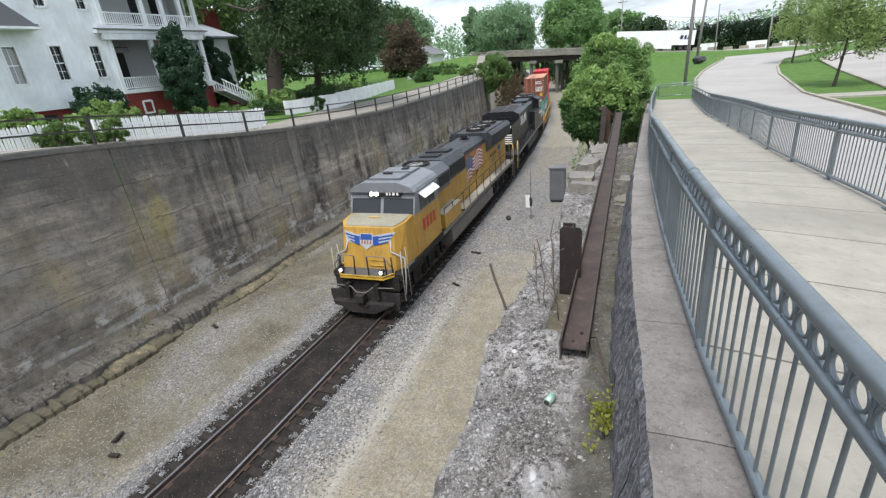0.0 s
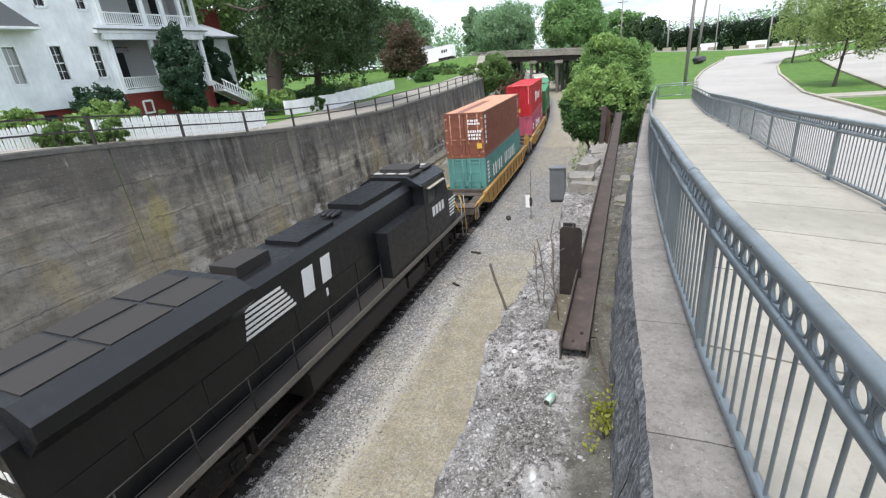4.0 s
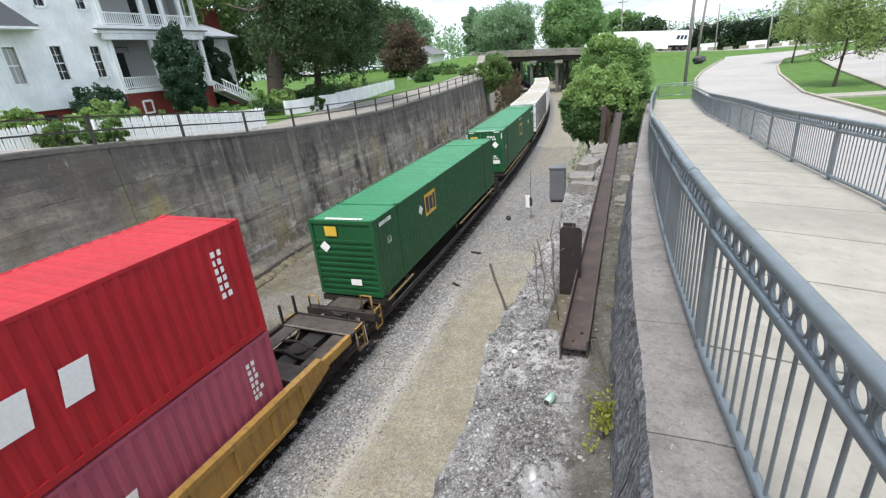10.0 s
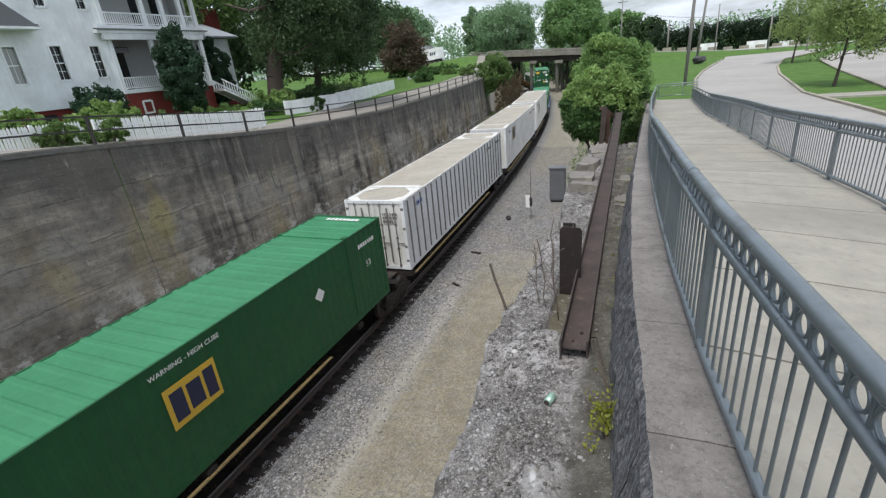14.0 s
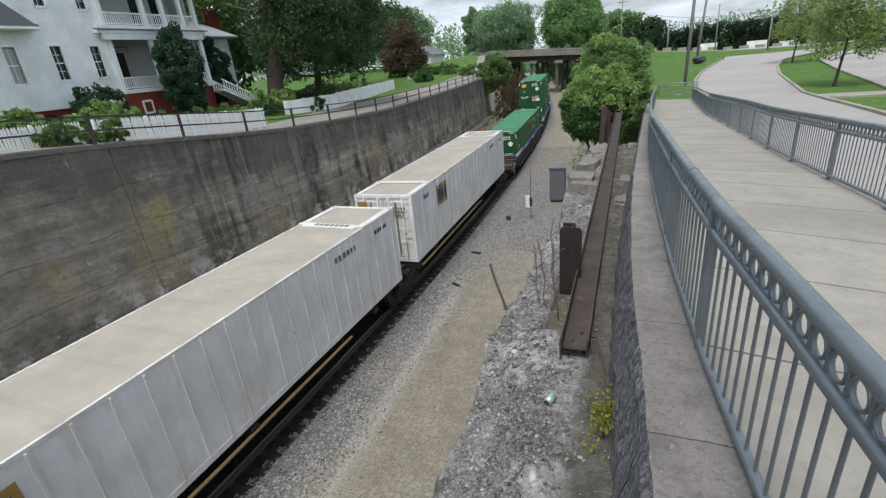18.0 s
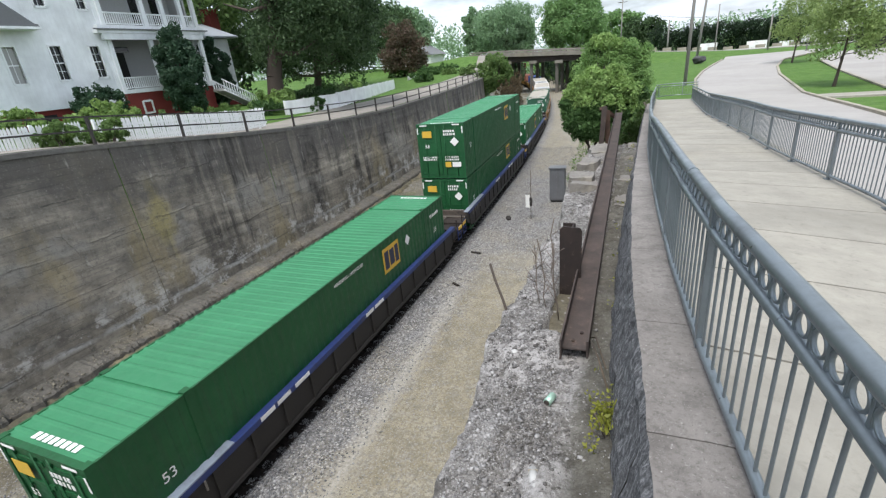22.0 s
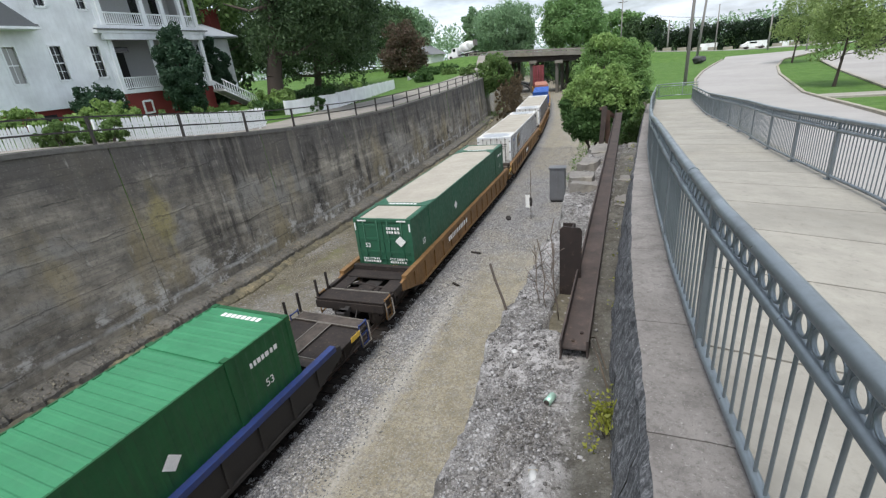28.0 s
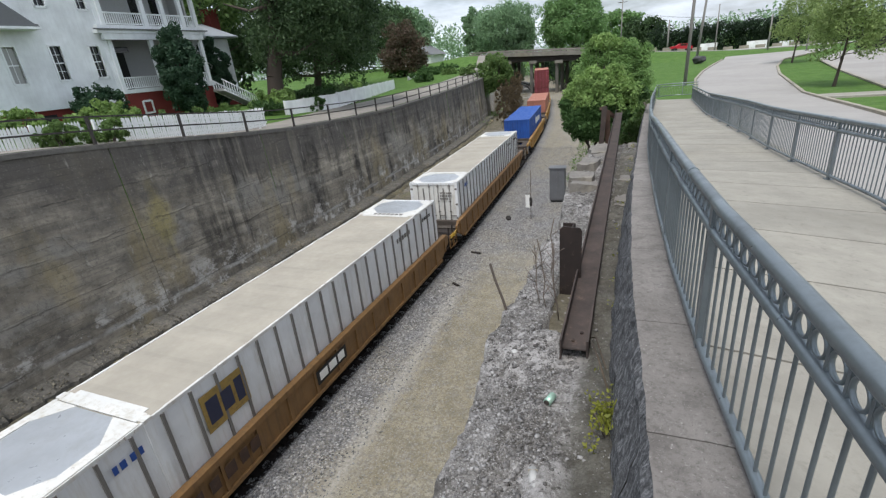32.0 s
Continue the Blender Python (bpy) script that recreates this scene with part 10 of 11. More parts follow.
def scatter_rubble():
    rng = random.Random(93)
    pts, sizes = [], []
    while len(pts) < 60000:
        s = 1.2 + 16.5 * rng.random() ** 1.5
        e = ledge_edge(s)
        f = rng.random()
        o = e + 0.02 + (9.5 - e) * f
        clump = noise.noise(Vector((s * 1.2, o * 1.2, 7.0)))
        if clump < rng.uniform(-1.1, 0.05) or o > 9.10 and s < 14 and rng.random() > 0.09:
            continue
        d = rng.uniform(0.003, 0.010) if rng.random() < 0.70 else rng.uniform(0.008, 0.016) if rng.random() < 0.86 else rng.uniform(0.015, 0.034)
        p = arc(s, o, ledge_top(s, o) + d * 0.3)
        if abs(p.x - 8.78) < 0.17 and abs(p.y - 5.15) < 0.76 or abs(p.x - 8.97) < 0.07 and (abs(p.y - 2.42) < 0.16 or abs(p.y - 3.32) < 0.10):
            continue
        pts.append(p)
        sizes.append(d)
    tagged(new("rubble", stone_mesh("rubble", pts, sizes, M["rubble"], 94)), "pale broken concrete rubble on the ledge", "rubble", kind="stuff")
    pts, sizes = [], []
    for i in range(5200):
        s = 2 + 40 * rng.random()
        if i % 2:
            o = -6.0 - 1.1 * rng.random() ** 0.7
            d = rng.uniform(0.012, 0.045) if rng.random() < 0.97 else rng.uniform(0.04, 0.07)
            z = ground_z(s, o)
        else:
            o = rng.uniform(-8.25, -7.35)
            d = rng.uniform(0.012, 0.05) if rng.random() < 0.95 else rng.uniform(0.04, 0.08)
            z = 0.20 - 0.12 * smooth(6, 16, s) + 0.10 * (-7.4 - o)
        pts.append(arc(s, o, z + d * 0.15))
        sizes.append(d)
    tagged(new("wall_foot_debris", stone_mesh("wall_foot_debris", pts, sizes, M["debris"], 95)), "broken stones along the foot of the wall", "rubble", kind="stuff")


scatter_rubble()

# ties, each its own piece
tie_bm = bmesh.new()
box(tie_bm, -1.30, 1.30, -0.115, 0.115, -0.36, -0.172)
tie_meshes = [finish("tie", tie_bm, M["tie"], 0.012)]
rng = random.Random(96)
for i in range(250):
    s = -3.5 + 0.52 * i
    o = new("tie", tie_meshes[0])
    o.parent = track
    o.matrix_basis = arc_pose(s + rng.uniform(-0.03, 0.03), rng.uniform(-0.10, 0.10), rng.uniform(-0.022, 0.0), rng.uniform(-2.5, 2.5)) @ pose(0, 0, 0, 0, rng.uniform(-0.7, 0.7), 0)
# tie plates under the rails near the camera
plate_bm = bmesh.new()
box(plate_bm, -0.14, 0.14, -0.09, 0.09, -0.176, -0.160)
plate_mesh = finish("tie_plate", plate_bm, M["rust"])
for i in range(70):
    s = -0.9 + 0.52 * i
    for c0 in (-0.7525, 0.7525):
        o = new("tie_plate", plate_mesh)
        o.parent = track
        o.matrix_basis = arc_pose(s, c0)

# ---------------------------------------------------------------- ledge: steel, blocks, litter
beam = thing("steel_beam", "long rusty steel beam lying along the ledge", "steel beam", m=Matrix.Translation((9.035, 3.95, 6.03)) @ pose(0, 0, 0, -0.1, 0, 2.2))
LB = 18.6
boxes("web", [(-0.115, 0.115, 0.05, LB, 0.065, 0.081)], M["beam"], beam)
boxes("flange", [(-0.133, -0.115, 0.0, LB, -0.03, 0.20)], M["beam"], beam)
boxes("flange", [(0.115, 0.137, 0.06, LB, -0.02, 0.17)], M["beam"], beam)
for x, y in ((-0.02, 0.18), (0.05, 0.34)):
    bm = bmesh.new()
    cyl(bm, (x, y, 0.080), (x, y, 0.10), 0.018, 8)
    part("bolt", bm, M["pile"], beam)
pile = thing("steel_pile", "dark rusted steel pile standing on the ledge", "steel post", m=Matrix.Translation((8.76, 5.62, 5.1)))
bm = bmesh.new()
prism(bm, [(-0.14, 0.0), (0.125, 0.0), (0.135, 1.64), (0.11, 1.69), (-0.10, 1.70), (-0.14, 1.67)], -0.012, 0.012, "y")
part("front_flange", bm, M["pile"], pile)
boxes("pile_web", [(-0.01, 0.01, 0.012, 0.24, 0.0, 1.66)], M["pile"], pile)
boxes("rear_flange", [(-0.14, 0.02, 0.24, 0.262, 0.0, 1.66)], M["pile"], pile)
for i, (x, y, h, tilt) in enumerate(((7.75, 21.0, 1.55, 3), (7.98, 21.3, 1.35, -2), (8.25, 21.6, 1.05, 2))):
    p = thing("steel_pile", "rusted steel post at the end of the beam", "steel post", "posts at the end of the beam", Matrix.Translation((x, y, 5.0)) @ pose(0, 0, 0, 0, tilt, 8))
    boxes("flange", [(-0.10, 0.10, -0.01, 0.01, -0.4, h)], M["beam"] if i == 0 else M["rust"], p)
    boxes("post_web", [(-0.008, 0.008, 0.01, 0.18, -0.4, h)], M["rust"], p)
bm = bmesh.new()
box(bm, -0.09, 0.09, 0, 1.5, -0.06, 0.06)
solid("steel_offcut", bm, M["rust"], "short dark steel piece slanting across the posts", "steel beam", m=Matrix.Translation((7.7, 21.2, 6.45)) @ pose(0, 0, 0, -26, 0, -28))

block_rng = random.Random(97)


def stone_block(x, y, w, d, h, turn, sink):
    """One rough-hewn stone with worn, broken faces."""
    bm = bmesh.new()
    box(bm, -w / 2, w / 2, -d / 2, d / 2, -0.3, h)
    bmesh.ops.subdivide_edges(bm, edges=bm.edges[:], cuts=3, use_grid_fill=True)
    seed = block_rng.uniform(0, 50)
    for v in bm.verts:
        n = noise.noise_vector(v.co * 3.0 + Vector((seed, 0, 0)))
        v.co += n * 0.075 + noise.noise_vector(v.co * 9 + Vector((0, seed, 0))) * 0.02
    o = new("block", finish("block", bm, M["block"], 0.0))
    o.matrix_world = Matrix.Translation((x, y, lerp_table(LEDGE, y) + 0.10 - sink)) @ pose(0, 0, 0, block_rng.uniform(-5, 5), block_rng.uniform(-6, 6), turn)
    tagged(o, "rough weathered stone block on the ledge", "stone block", "stone blocks on the ledge")


y = 10.2
while y < 18.5:
    d = block_rng.uniform(0.55, 1.25)
    stone_block(8.36 - 0.035 * (y - 8) + block_rng.uniform(-0.10, 0.06), y + d / 2, block_rng.uniform(0.45, 0.68), d - 0.05, block_rng.uniform(0.04, 0.20), block_rng.uniform(-10, 10), block_rng.uniform(-0.02, 0.10))
    y += d + (block_rng.uniform(0.3, 0.7) if block_rng.random() < 0.2 else 0.0)
y = 9.0
while y < 18.0:
    d = block_rng.uniform(0.5, 1.1)
    stone_block(9.17 - 0.015 * (y - 9) + block_rng.uniform(-0.03, 0.03), y + d / 2, 0.24, d - 0.06, block_rng.uniform(0.02, 0.12), block_rng.uniform(-6, 6), 0.0)
    y += d + block_rng.uniform(0.1, 0.9)

# litter
bm = bmesh.new()
cyl(bm, (0, 0, 0), (0, 0.17, 0), 0.035, 14)
cyl(bm, (0, 0.17, 0), (0, 0.20, 0), 0.035, 14, 0.016)
bottle = thing("plastic_bottle", "white plastic bottle lying on the rubble", "bottle", m=Matrix.Translation((8.985, 2.42, 6.00)) @ pose(0, 0, 0, 4, 0, 198) @ Matrix.Translation((0, -0.13, 0)))
part("bottle_body", bm, M["bottle"], bottle)
bm = bmesh.new()
cyl(bm, (0, 0.20, 0), (0, 0.235, 0), 0.018, 12)
part("cap", bm, M["mark"], bottle)
boxes("label_band", [(-0.036, 0.036, 0.03, 0.034, -0.036, 0.036)], M["c_roof_tan"], bottle)
can = thing("drink_can", "pale green drink can lying on the rubble", "can", m=Matrix.Translation((8.93, 3.32, 6.02)) @ pose(0, 0, 0, 5, 0, -20))
bm = bmesh.new()
cyl(bm, (0, -0.06, 0), (0, 0.05, 0), 0.034, 16)
k = Nodes("pale_green_can_paint")
can_mat = k.done(k.mix(k.noise(20, 3), (0.20, 0.42, 0.30), (0.55, 0.68, 0.60)), 0.35, 0.3)
part("can_body", bm, can_mat, can)
bm = bmesh.new()
cyl(bm, (0, -0.068, 0), (0, -0.06, 0), 0.026, 16)
part("can_end", bm, M["wheel"], can)
for x, y, z in ((8.42, 4.0, 5.97), (8.6, 6.4, 5.98), (9.3, 6.9, 6.06)):
    bm = bmesh.new()
    bmesh.ops.create_icosphere(bm, subdivisions=2, radius=0.034)
    for v in bm.verts:
        v.co *= 1 + 0.5 * noise.noise(v.co * 20)
        v.co.z *= 0.45
    solid("paper_scrap", bm, M["bottle"], "crumpled pale scrap lying on the ledge", "litter", "litter on the ledge", m=pose(x, y, z))

# sticks, twigs and weeds
bm = bmesh.new()
tube(bm, [(8.18, 4.80, 5.75), (8.0, 5.05, 5.98), (7.82, 5.32, 6.12), (7.70, 5.52, 6.24)], 0.018, 6)
solid("branch", bm, M["bark"], "bare broken branch leaning out from the ledge", "branch")
rng = random.Random(98)
for x, y, h in ((8.72, 4.95, 1.0), (8.55, 5.1, 0.95), (8.62, 5.35, 1.1), (8.45, 5.2, 0.8)):
    t = thing("dry_sapling", "thin leafless sapling growing from the rubble", "sapling", "dry saplings on the ledge")
    p = Vector((x, y, 5.85))
    pts = [p]
    for i in range(5):
        pts.append(pts[-1] + Vector((rng.uniform(-0.06, 0.04), rng.uniform(-0.05, 0.05), h / 5)))
    bm = bmesh.new()
    tube(bm, pts, 0.007, 5)
    part("stem", bm, M["twig"], t)
    for i in range(1, 5):
        for k_ in range(2):
            bm = bmesh.new()
            q = pts[i] + Vector((rng.uniform(-0.16, 0.16), rng.uniform(-0.12, 0.12), rng.uniform(0.08, 0.2)))
            tube(bm, [pts[i], q], 0.004, 4)
            part("twig", bm, M["twig"], t)
bm = bmesh.new()
tube(bm, [(9.12, 4.42, 5.98), (9.2, 4.0, 6.22), (9.3, 3.55, 6.36), (9.4, 3.3, 6.25)], 0.009, 5)
tube(bm, [(9.12, 4.42, 5.98), (9.22, 4.2, 6.15), (9.36, 3.7, 6.15)], 0.007, 5)
solid("dry_vine", bm, M["wood"], "dry brown vine stem beside the parapet", "vine")
cl = [(9.40 + rng.gauss(0, 0.05), 3.05 + rng.gauss(0, 0.10), 6.10 + abs(rng.gauss(0, 0.10)), 0.07, 26) for i in range(22)]
w = thing("weed", "yellow-green leafy weed at the foot of the parapet", "weed")
o = new("leaves", leaf_mesh("leaves", cl, 0.02, M["leaf_weed"], 99))
o.parent = w
for i in range(6):
    bm = bmesh.new()
    tube(bm, [(9.42, 3.0, 5.98), (9.40 + rng.uniform(-0.1, 0.1), 3.0 + rng.uniform(-0.2, 0.25), 6.25)], 0.004, 4)
    part("weed_stem", bm, M["twig"], w)
cl = []
for i in range(34):
    s = 1.5 + 15 * rng.random()
    o_ = 9.25 + 0.2 * rng.random()
    q = arc(s, o_, lerp_table(LEDGE, s) + 0.22)
    cl.append((q.x, q.y, q.z, 0.07, 7))
tagged(new("moss_tufts", leaf_mesh("moss_tufts", cl, 0.022, M["leaf_weed"], 100)), "small green tufts along the foot of the parapet", "weeds", kind="stuff")
cl = []
for i in range(160):
    s = 34 + 30 * rng.random()
    q = arc(s, 5.5 + 3.0 * rng.random(), -0.1)
    cl.append((q.x, q.y, q.z, 0.3, 14))
for i in range(60):
    s = 66 + 44 * rng.random()
    q = arc(s, -8.0 + rng.uniform(-0.4, 1.0), 0.1)
    cl.append((q.x, q.y, q.z, 0.5, 16))
tagged(new("trackside_weeds", leaf_mesh("trackside_weeds", cl, 0.09, M["leaf_young"], 101)), "low weeds at the edges of the cutting", "weeds", kind="stuff")

# ---------------------------------------------------------------- trackside things
cab = thing("relay_cabinet", "grey metal trackside cabinet beside the sandy path", "cabinet", m=pose(4.35, 30.0, -0.32, 0, 0, 4))
boxes("cabinet_body", [(-0.48, 0.48, -0.34, 0.34, 0.12, 2.2)], M["cabinet"], cab, bevel=0.02)
for x in (-0.24, 0.24):
    boxes("cabinet_door", [(x - 0.215, x + 0.215, -0.36, -0.342, 0.2, 2.08)], M["cabinet"], cab)
boxes("cabinet_roof", [(-0.53, 0.53, -0.40, 0.40, 2.2, 2.27)], M["cabinet"], cab)
boxes("cabinet_plinth", [(-0.42, 0.42, -0.3, 0.3, 0.0, 0.12)], M["black"], cab)
mk = thing("track_marker", "thin marker rod with a white plate beside the track", "marker post", m=pose(3.47, 26.06, -0.32))
bm = bmesh.new()
cyl(bm, (0, 0, 0), (0.02, 0, 3.0), 0.02, 8, 0.012)
part("rod", bm, M["rust"], mk)
boxes("plate", [(-0.30, -0.06, -0.03, 0.03, 0.75, 1.50)], M["mark"], mk)
boxes("bracket", [(-0.06, 0.08, -0.06, 0.06, 0.85, 1.35)], M["steel_dark"], mk)
bm = bmesh.new()
bmesh.ops.create_icosphere(bm, subdivisions=2, radius=0.17)
for v in bm.verts:
    v.co *= 1 + 0.4 * noise.noise(v.co * 7)
solid("dark_lump", bm, M["steel_dark"], "dark lump of debris on the gravel", "debris", m=pose(2.13, 25.9, -0.24))
for x, y, L_, a in ((1.9, 20.5, 0.55, 80), (2.2, 16.9, 0.4, 60), (-7.4, 7.0, 0.7, 130), (-3.9, 5.6, 0.4, 20), (-6.2, 11.2, 0.35, 70), (-3.3, 5.1, 0.3, 100)):
    bm = bmesh.new()
    prism(bm, [(-0.06, 0), (0.06, 0.01), (0.05, 0.06), (-0.05, 0.05)], -L_ / 2, L_ / 2, "y")
    solid("wood_scrap", bm, M["tie"], "splintered dark piece of tie on the gravel", "debris", "wood scraps by the track", m=pose(x, y, -0.30, 0, 0, a))
bin_ = thing("wheeled_bin", "dark green wheeled rubbish bin beside the lane", "bin", m=pose(-29.4, 82.9, 5.95))
bm = bmesh.new()
prism(bm, [(-0.36, 0.05), (0.36, 0.05), (0.45, 1.2), (-0.45, 1.2)], -0.4, 0.4, "y")
part("bin_body", bm, M["c_green_dark"], bin_)
boxes("bin_lid", [(-0.5, 0.5, -0.46, 0.46, 1.2, 1.3)], M["steel_dark"], bin_)
for x in (-0.3, 0.3):
    bm = bmesh.new()
    cyl(bm, (x - 0.04, 0.4, 0.12), (x + 0.04, 0.4, 0.12), 0.12, 12)
    part("bin_wheel", bm, M["black"], bin_)
sg = thing("white_utility_box", "white utility box on the grass by the lane", "box", m=pose(-36.0, 98.0, 6.0))
boxes("box_body", [(-0.9, 0.9, -0.5, 0.5, 0, 1.7)], M["white"], sg, bevel=0.03)
boxes("box_door", [(-0.8, 0.8, -0.53, -0.50, 0.2, 1.5)], M["curtain"], sg)
sp = thing("street_sign", "small sign on a thin post beside the second street", "sign", m=pose(25.2, 40.5, 4.5))
bm = bmesh.new()
cyl(bm, (0, 0, 0), (0, 0, 2.6), 0.03, 8)
part("sign_post", bm, M["wood"], sp)
boxes("sign_plate", [(-0.02, 0.02, -0.25, 0.25, 2.0, 2.6)], M["curtain"], sp)

# ---------------------------------------------------------------- vehicles on the cross street
STREET = []


def road_wheels(parent, xs, w, r):
    for x in xs:
        for sy in (-1, 1):
            bm = bmesh.new()
            cyl(bm, (x, sy * (w - 0.22), r), (x, sy * w, r), r, 16)
            t = part("wheel", bm, M["black"], parent)
            bm = bmesh.new()
            cyl(bm, (x, sy * w, r), (x, sy * (w + 0.02), r), r * 0.55, 12)
            part("hub", bm, M["wheel"], t)


def semi_truck(label):
    """A tractor and trailer that head towards -x; origin under the trailer's rear."""
    e = thing("semi_truck", label, "truck", "trucks on the cross street")
    boxes("trailer_body", [(-16.1, 0.0, -1.3, 1.3, 1.15, 4.1)], M["white"], e, bevel=0.04)
    boxes("trailer_skirt", [(-12.5, -4.5, -1.28, -1.22, 0.45, 1.15), (-12.5, -4.5, 1.22, 1.28, 0.45, 1.15)], M["white"], e)
    boxes("trailer_chassis", [(-15.5, -0.2, -0.5, 0.5, 0.8, 1.15), (-0.15, 0.05, -1.2, 1.2, 0.5, 0.7)], M["steel_dark"], e)
    marks("name_blocks", [(-3.1, -2.5, 0, 0.8), (-2.3, -1.8, 0, 0.8), (-1.6, -1.1, 0, 0.8)], M["emp_dark"], e, Matrix.Translation((0, -1.305, 2.3)) @ pose(0, 0, 0, 90), "dark name blocks", 0.25)
    bm = bmesh.new()
    prism(bm, [(-22.3, 0.55), (-22.4, 1.35), (-22.0, 1.75), (-20.6, 2.0), (-20.1, 2.95), (-19.3, 3.9), (-17.6, 4.0), (-17.4, 0.8), (-19.5, 0.55)], -1.2, 1.2, "y")
    cab_ = part("cab", bm, M["white"], e, bevel=0.06)
    for sy in (-1, 1):
        boxes("cab_window", [(-20.0, -19.1, min(sy * 1.2, sy * 1.22), max(sy * 1.2, sy * 1.22), 2.1, 2.85)], M["glass"], cab_)
    bm = bmesh.new()
    quad(bm, (-20.62, -1.1, 2.08), (-20.62, 1.1, 2.08), (-20.15, 1.05, 2.92), (-20.15, -1.05, 2.92))
    part("windshield", bm, M["glass"], cab_)
    boxes("tractor_chassis", [(-21.5, -14.0, -0.45, 0.45, 0.6, 0.95)], M["steel_dark"], e)
    road_wheels(e, (-21.3, -16.9, -15.6, -2.6, -1.3), 1.28, 0.5)
    return e


def mixer_truck():
    e = thing("mixer_truck", "white concrete mixer truck on the street", "truck", "trucks on the cross street")
    bm = bmesh.new()
    prism(bm, [(-5.2, 0.5), (-5.2, 1.6), (-3.7, 1.8), (-3.3, 2.85), (-2.0, 2.9), (-2.0, 0.5)], -1.2, 1.2, "y")
    c_ = part("cab", bm, M["white"], e, bevel=0.06)
    boxes("cab_window", [(-3.2, -2.3, -1.22, -1.2, 1.9, 2.7), (-3.2, -2.3, 1.2, 1.22, 1.9, 2.7)], M["glass"], c_)
    bm = bmesh.new()
    for a, b, r0, r1 in ((-1.8, -0.6, 0.55, 1.15), (-0.6, 1.6, 1.15, 1.2), (1.6, 3.4, 1.2, 0.55)):
        cyl(bm, (a, 0, 2.3 + 0.16 * (a + 1.8)), (b, 0, 2.3 + 0.16 * (b + 1.8)), r0, 20, r1)
    part("drum", bm, M["white"], e)
    boxes("chassis", [(-5.0, 4.2, -0.5, 0.5, 0.7, 1.05)], M["steel_dark"], e)
    boxes("hopper", [(3.3, 4.0, -0.6, 0.6, 2.5, 3.9)], M["c_rib"], e)
    boxes("fender", [(0.3, 3.4, -1.25, -0.8, 1.05, 1.2), (0.3, 3.4, 0.8, 1.25, 1.05, 1.2)], M["white"], e)
    road_wheels(e, (-4.1, 1.2, 2.6), 1.22, 0.5)
    return e


def car(label, paint_mat, pickup=False):
    e = thing("car", label, "car", "cars on the cross street")
    bm = bmesh.new()
    if pickup:
        side = [(-2.8, 0.45), (-2.85, 0.95), (-1.5, 1.1), (-0.9, 1.75), (0.5, 1.78), (0.7, 1.15), (2.75, 1.12), (2.8, 0.5)]
    else:
        side = [(-2.2, 0.4), (-2.25, 0.8), (-1.1, 0.95), (-0.4, 1.42), (1.1, 1.45), (1.8, 1.0), (2.2, 0.95), (2.25, 0.42)]
    prism(bm, side, -0.9, 0.9, "y")
    b = part("body", bm, paint_mat, e, bevel=0.08)
    top = side[4][1]
    for sy in (-1, 1):
        boxes("side_window", [(side[3][0] + 0.1, side[4][0] - 0.1, min(sy * 0.895, sy * 0.91), max(sy * 0.895, sy * 0.91), side[2][1] + 0.08, top - 0.1)], M["glass"], b)
    boxes("bumper", [(side[0][0] - 0.08, side[0][0] + 0.05, -0.85, 0.85, 0.4, 0.6)], M["c_rib"], b)
    road_wheels(e, (side[0][0] + 0.9, side[-1][0] - 0.9), 0.9, 0.33)
    return e


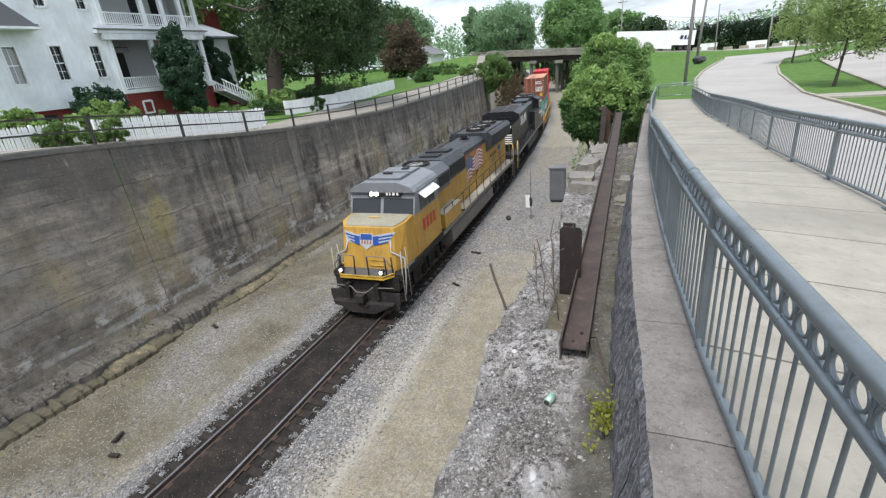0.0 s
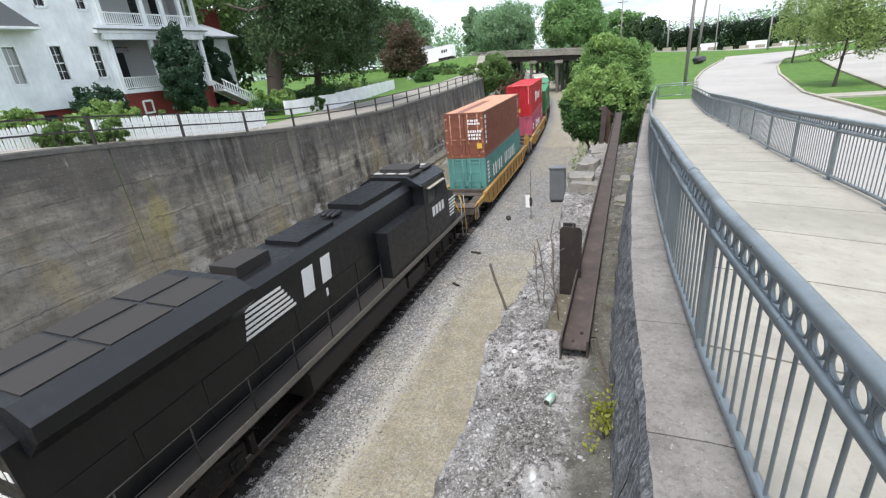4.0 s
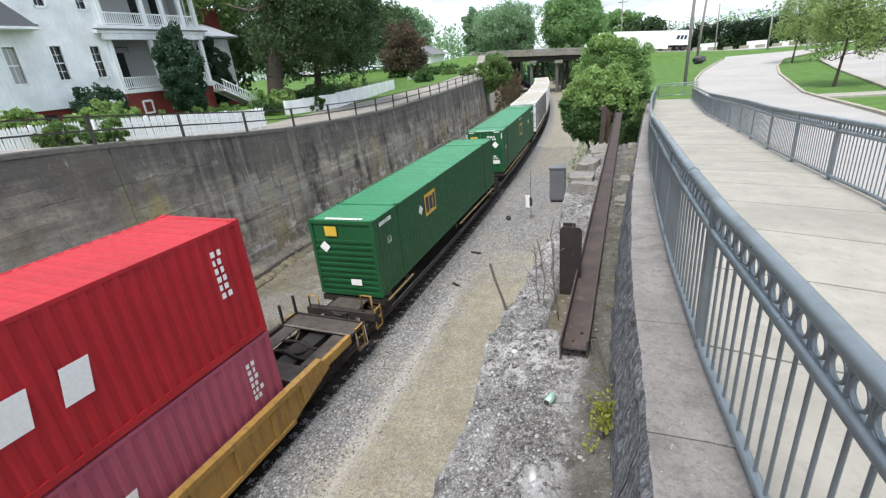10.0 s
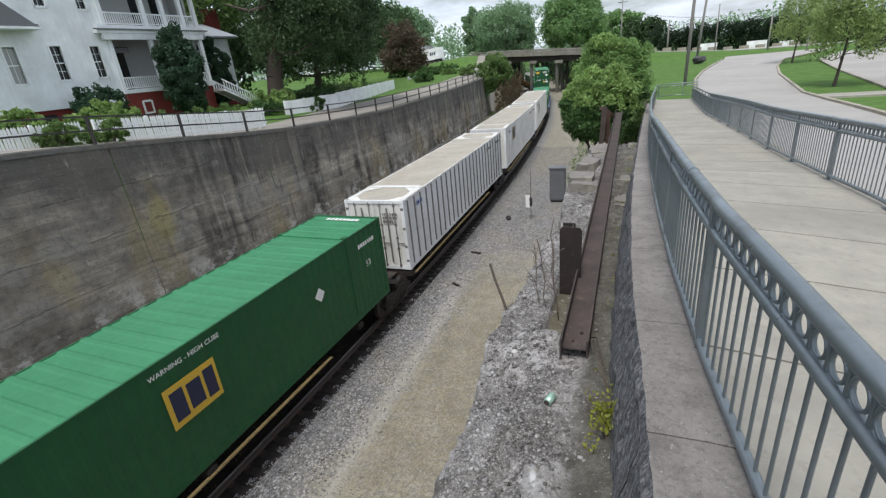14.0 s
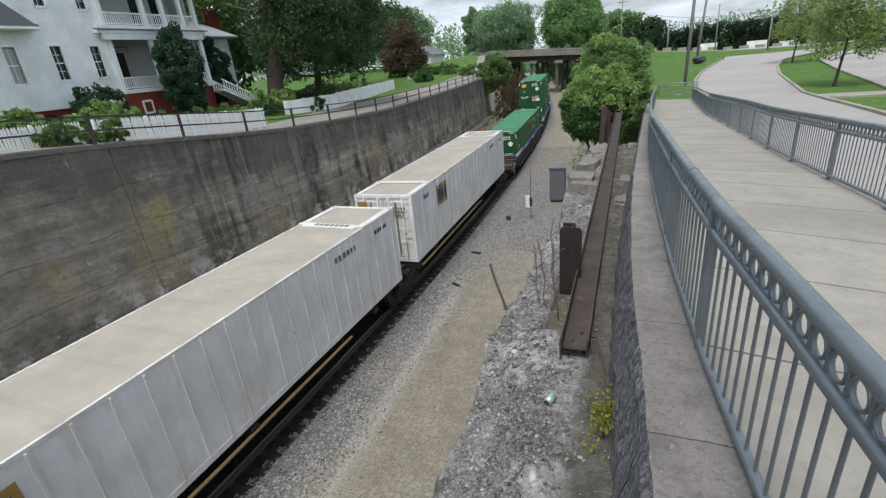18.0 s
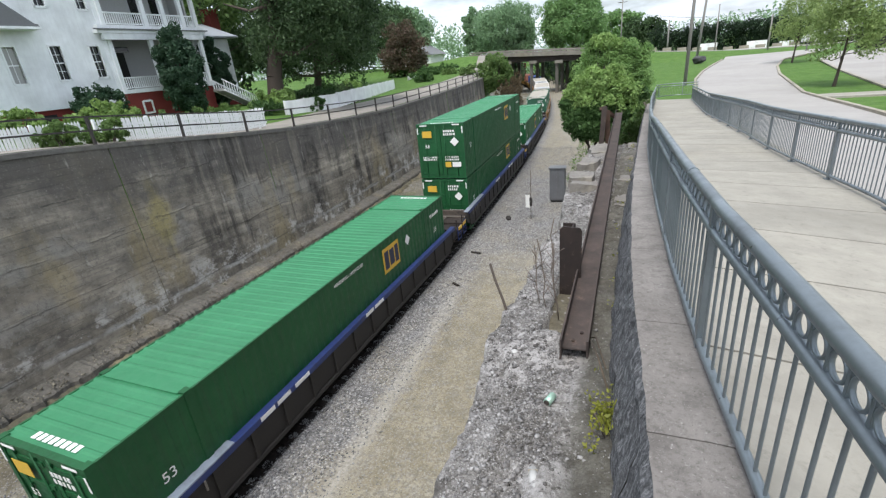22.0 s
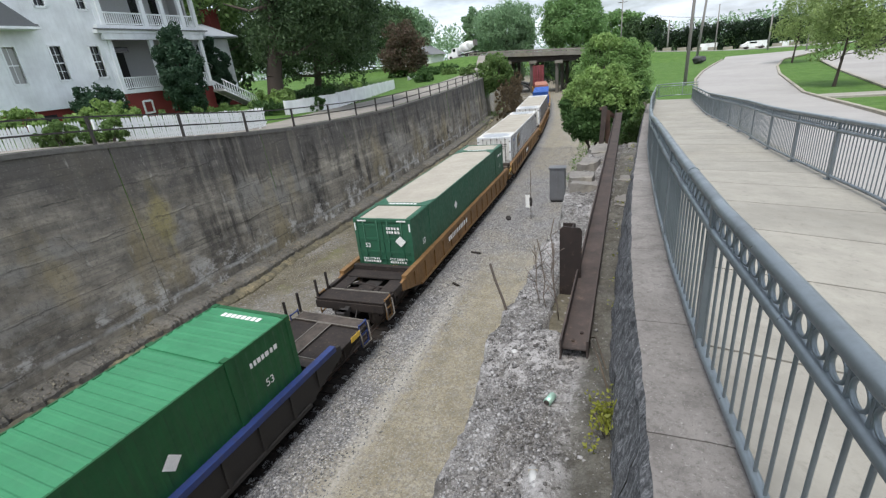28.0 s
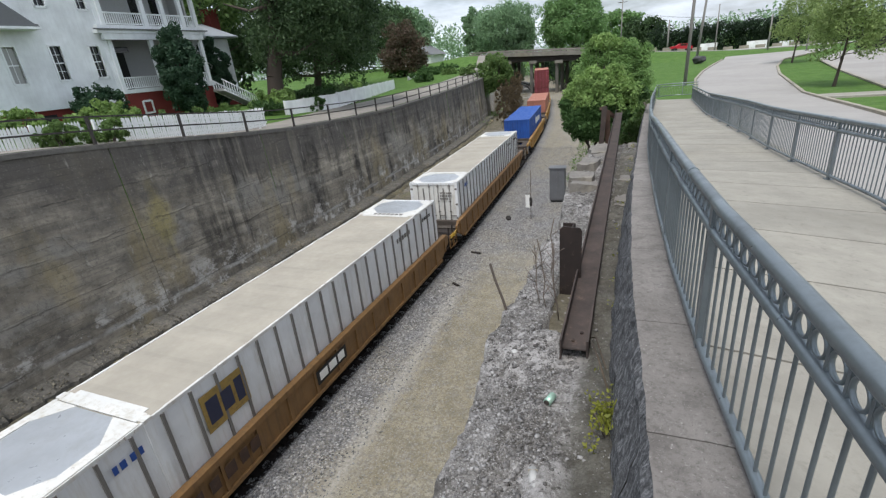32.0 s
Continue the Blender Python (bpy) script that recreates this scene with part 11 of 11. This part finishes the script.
def street_rows(x_t, lane, back=False):
    """Rows for a vehicle on the cross street; x_t: (time, x) pairs, run on at even speed to both ends of the clip."""
    rows = []
    (ta, xa), (tb, xb) = x_t[0], x_t[-1]
    v = (xb - xa) / (tb - ta)
    for k_ in range(0, 65):
        t = 0.5 * k_
        if t <= ta:
            x = xa + v * (t - ta)
        elif t >= tb:
            x = xb + v * (t - tb)
        else:
            x = lerp_table(x_t, t)
        x = max(-86.0, min(132.0, x))
        y, z, hd, pitch = road_at(x)
        nx, ny = -math.sin(radians(hd)), math.cos(radians(hd))
        rows.append((t, Matrix.Translation((x + nx * lane, y + ny * lane, z + 0.03)) @ pose(0, 0, 0, 0, 0, hd + (180 if back else 0)) @ pose(0, 0, 0, 0, pitch if back else -pitch, 0)))
    return rows


STREET.append((semi_truck("long white semi truck driving across the bridge"), street_rows([(0, 17.4), (2, -10.2), (3, -27.4)], 2.0)))
STREET.append((semi_truck("white semi truck driving along the far street"), street_rows([(9, 29.6), (10.5, 10.3), (13, -31.2)], 2.0)))
STREET.append((mixer_truck(), street_rows([(23, 29.4), (25, 6.4), (28, -38.5)], 2.0)))
STREET.append((car("white pickup truck driving across the bridge", M["white"], True), street_rows([(17, -11.6), (19, 21.5)], -2.0, True)))
STREET.append((car("white car driving across the bridge", M["white"]), street_rows([(20, -28.6), (22, 2.0)], -2.0, True)))
STREET.append((car("white car driving across the bridge", M["white"]), street_rows([(25, -17.5), (27, 13.0)], -2.0, True)))
STREET.append((car("red car driving along the far street", M["c_red"]), street_rows([(30, 45.0), (32, 15.1)], 2.0)))
STREET.append((car("grey car driving along the far street", M["c_rib"]), street_rows([(3, 17.1), (5, -14.0)], 2.0)))


# ---------------------------------------------------------------- movement
SPEED_T = (0, 4, 8, 12, 16, 20, 24, 28, 32)
SPEED_V = (8.740, 8.679, 8.637, 8.655, 8.692, 8.575, 8.370, 8.236, 8.043)


# slack taken up in the couplers, by the place along the train
SLACK = [(0, 0.18), (30, 0.18), (46, 0.32), (62, 0.14), (95, 0.12), (110, 0.28), (400, 0.28)]


def travelled(t):
    """Metres that the train has gone at t seconds."""
    d = 0.0
    for (a, va), (b, vb) in zip(zip(SPEED_T, SPEED_V), zip(SPEED_T[1:], SPEED_V[1:])):
        if t <= a:
            break
        e = min(t, b)
        ve = va + (vb - va) * (e - a) / (b - a)
        d += (va + ve) / 2 * (e - a)
    return d


def motions():
    for ob, u, z in TRAIN:
        u -= lerp_table(SLACK, u)
        walk(ob, [(t, arc_pose(u - travelled(t), 0.0, z)) for t in range(0, 33)])
    for ob, y in WHEELSETS:
        walk(ob, [(k / 15, pose(0, y, 0.46, math.degrees(travelled(k / 15) / 0.46))) for k in range(0, 481)])
    for ob, rows in STREET:
        walk(ob, rows)


motions()
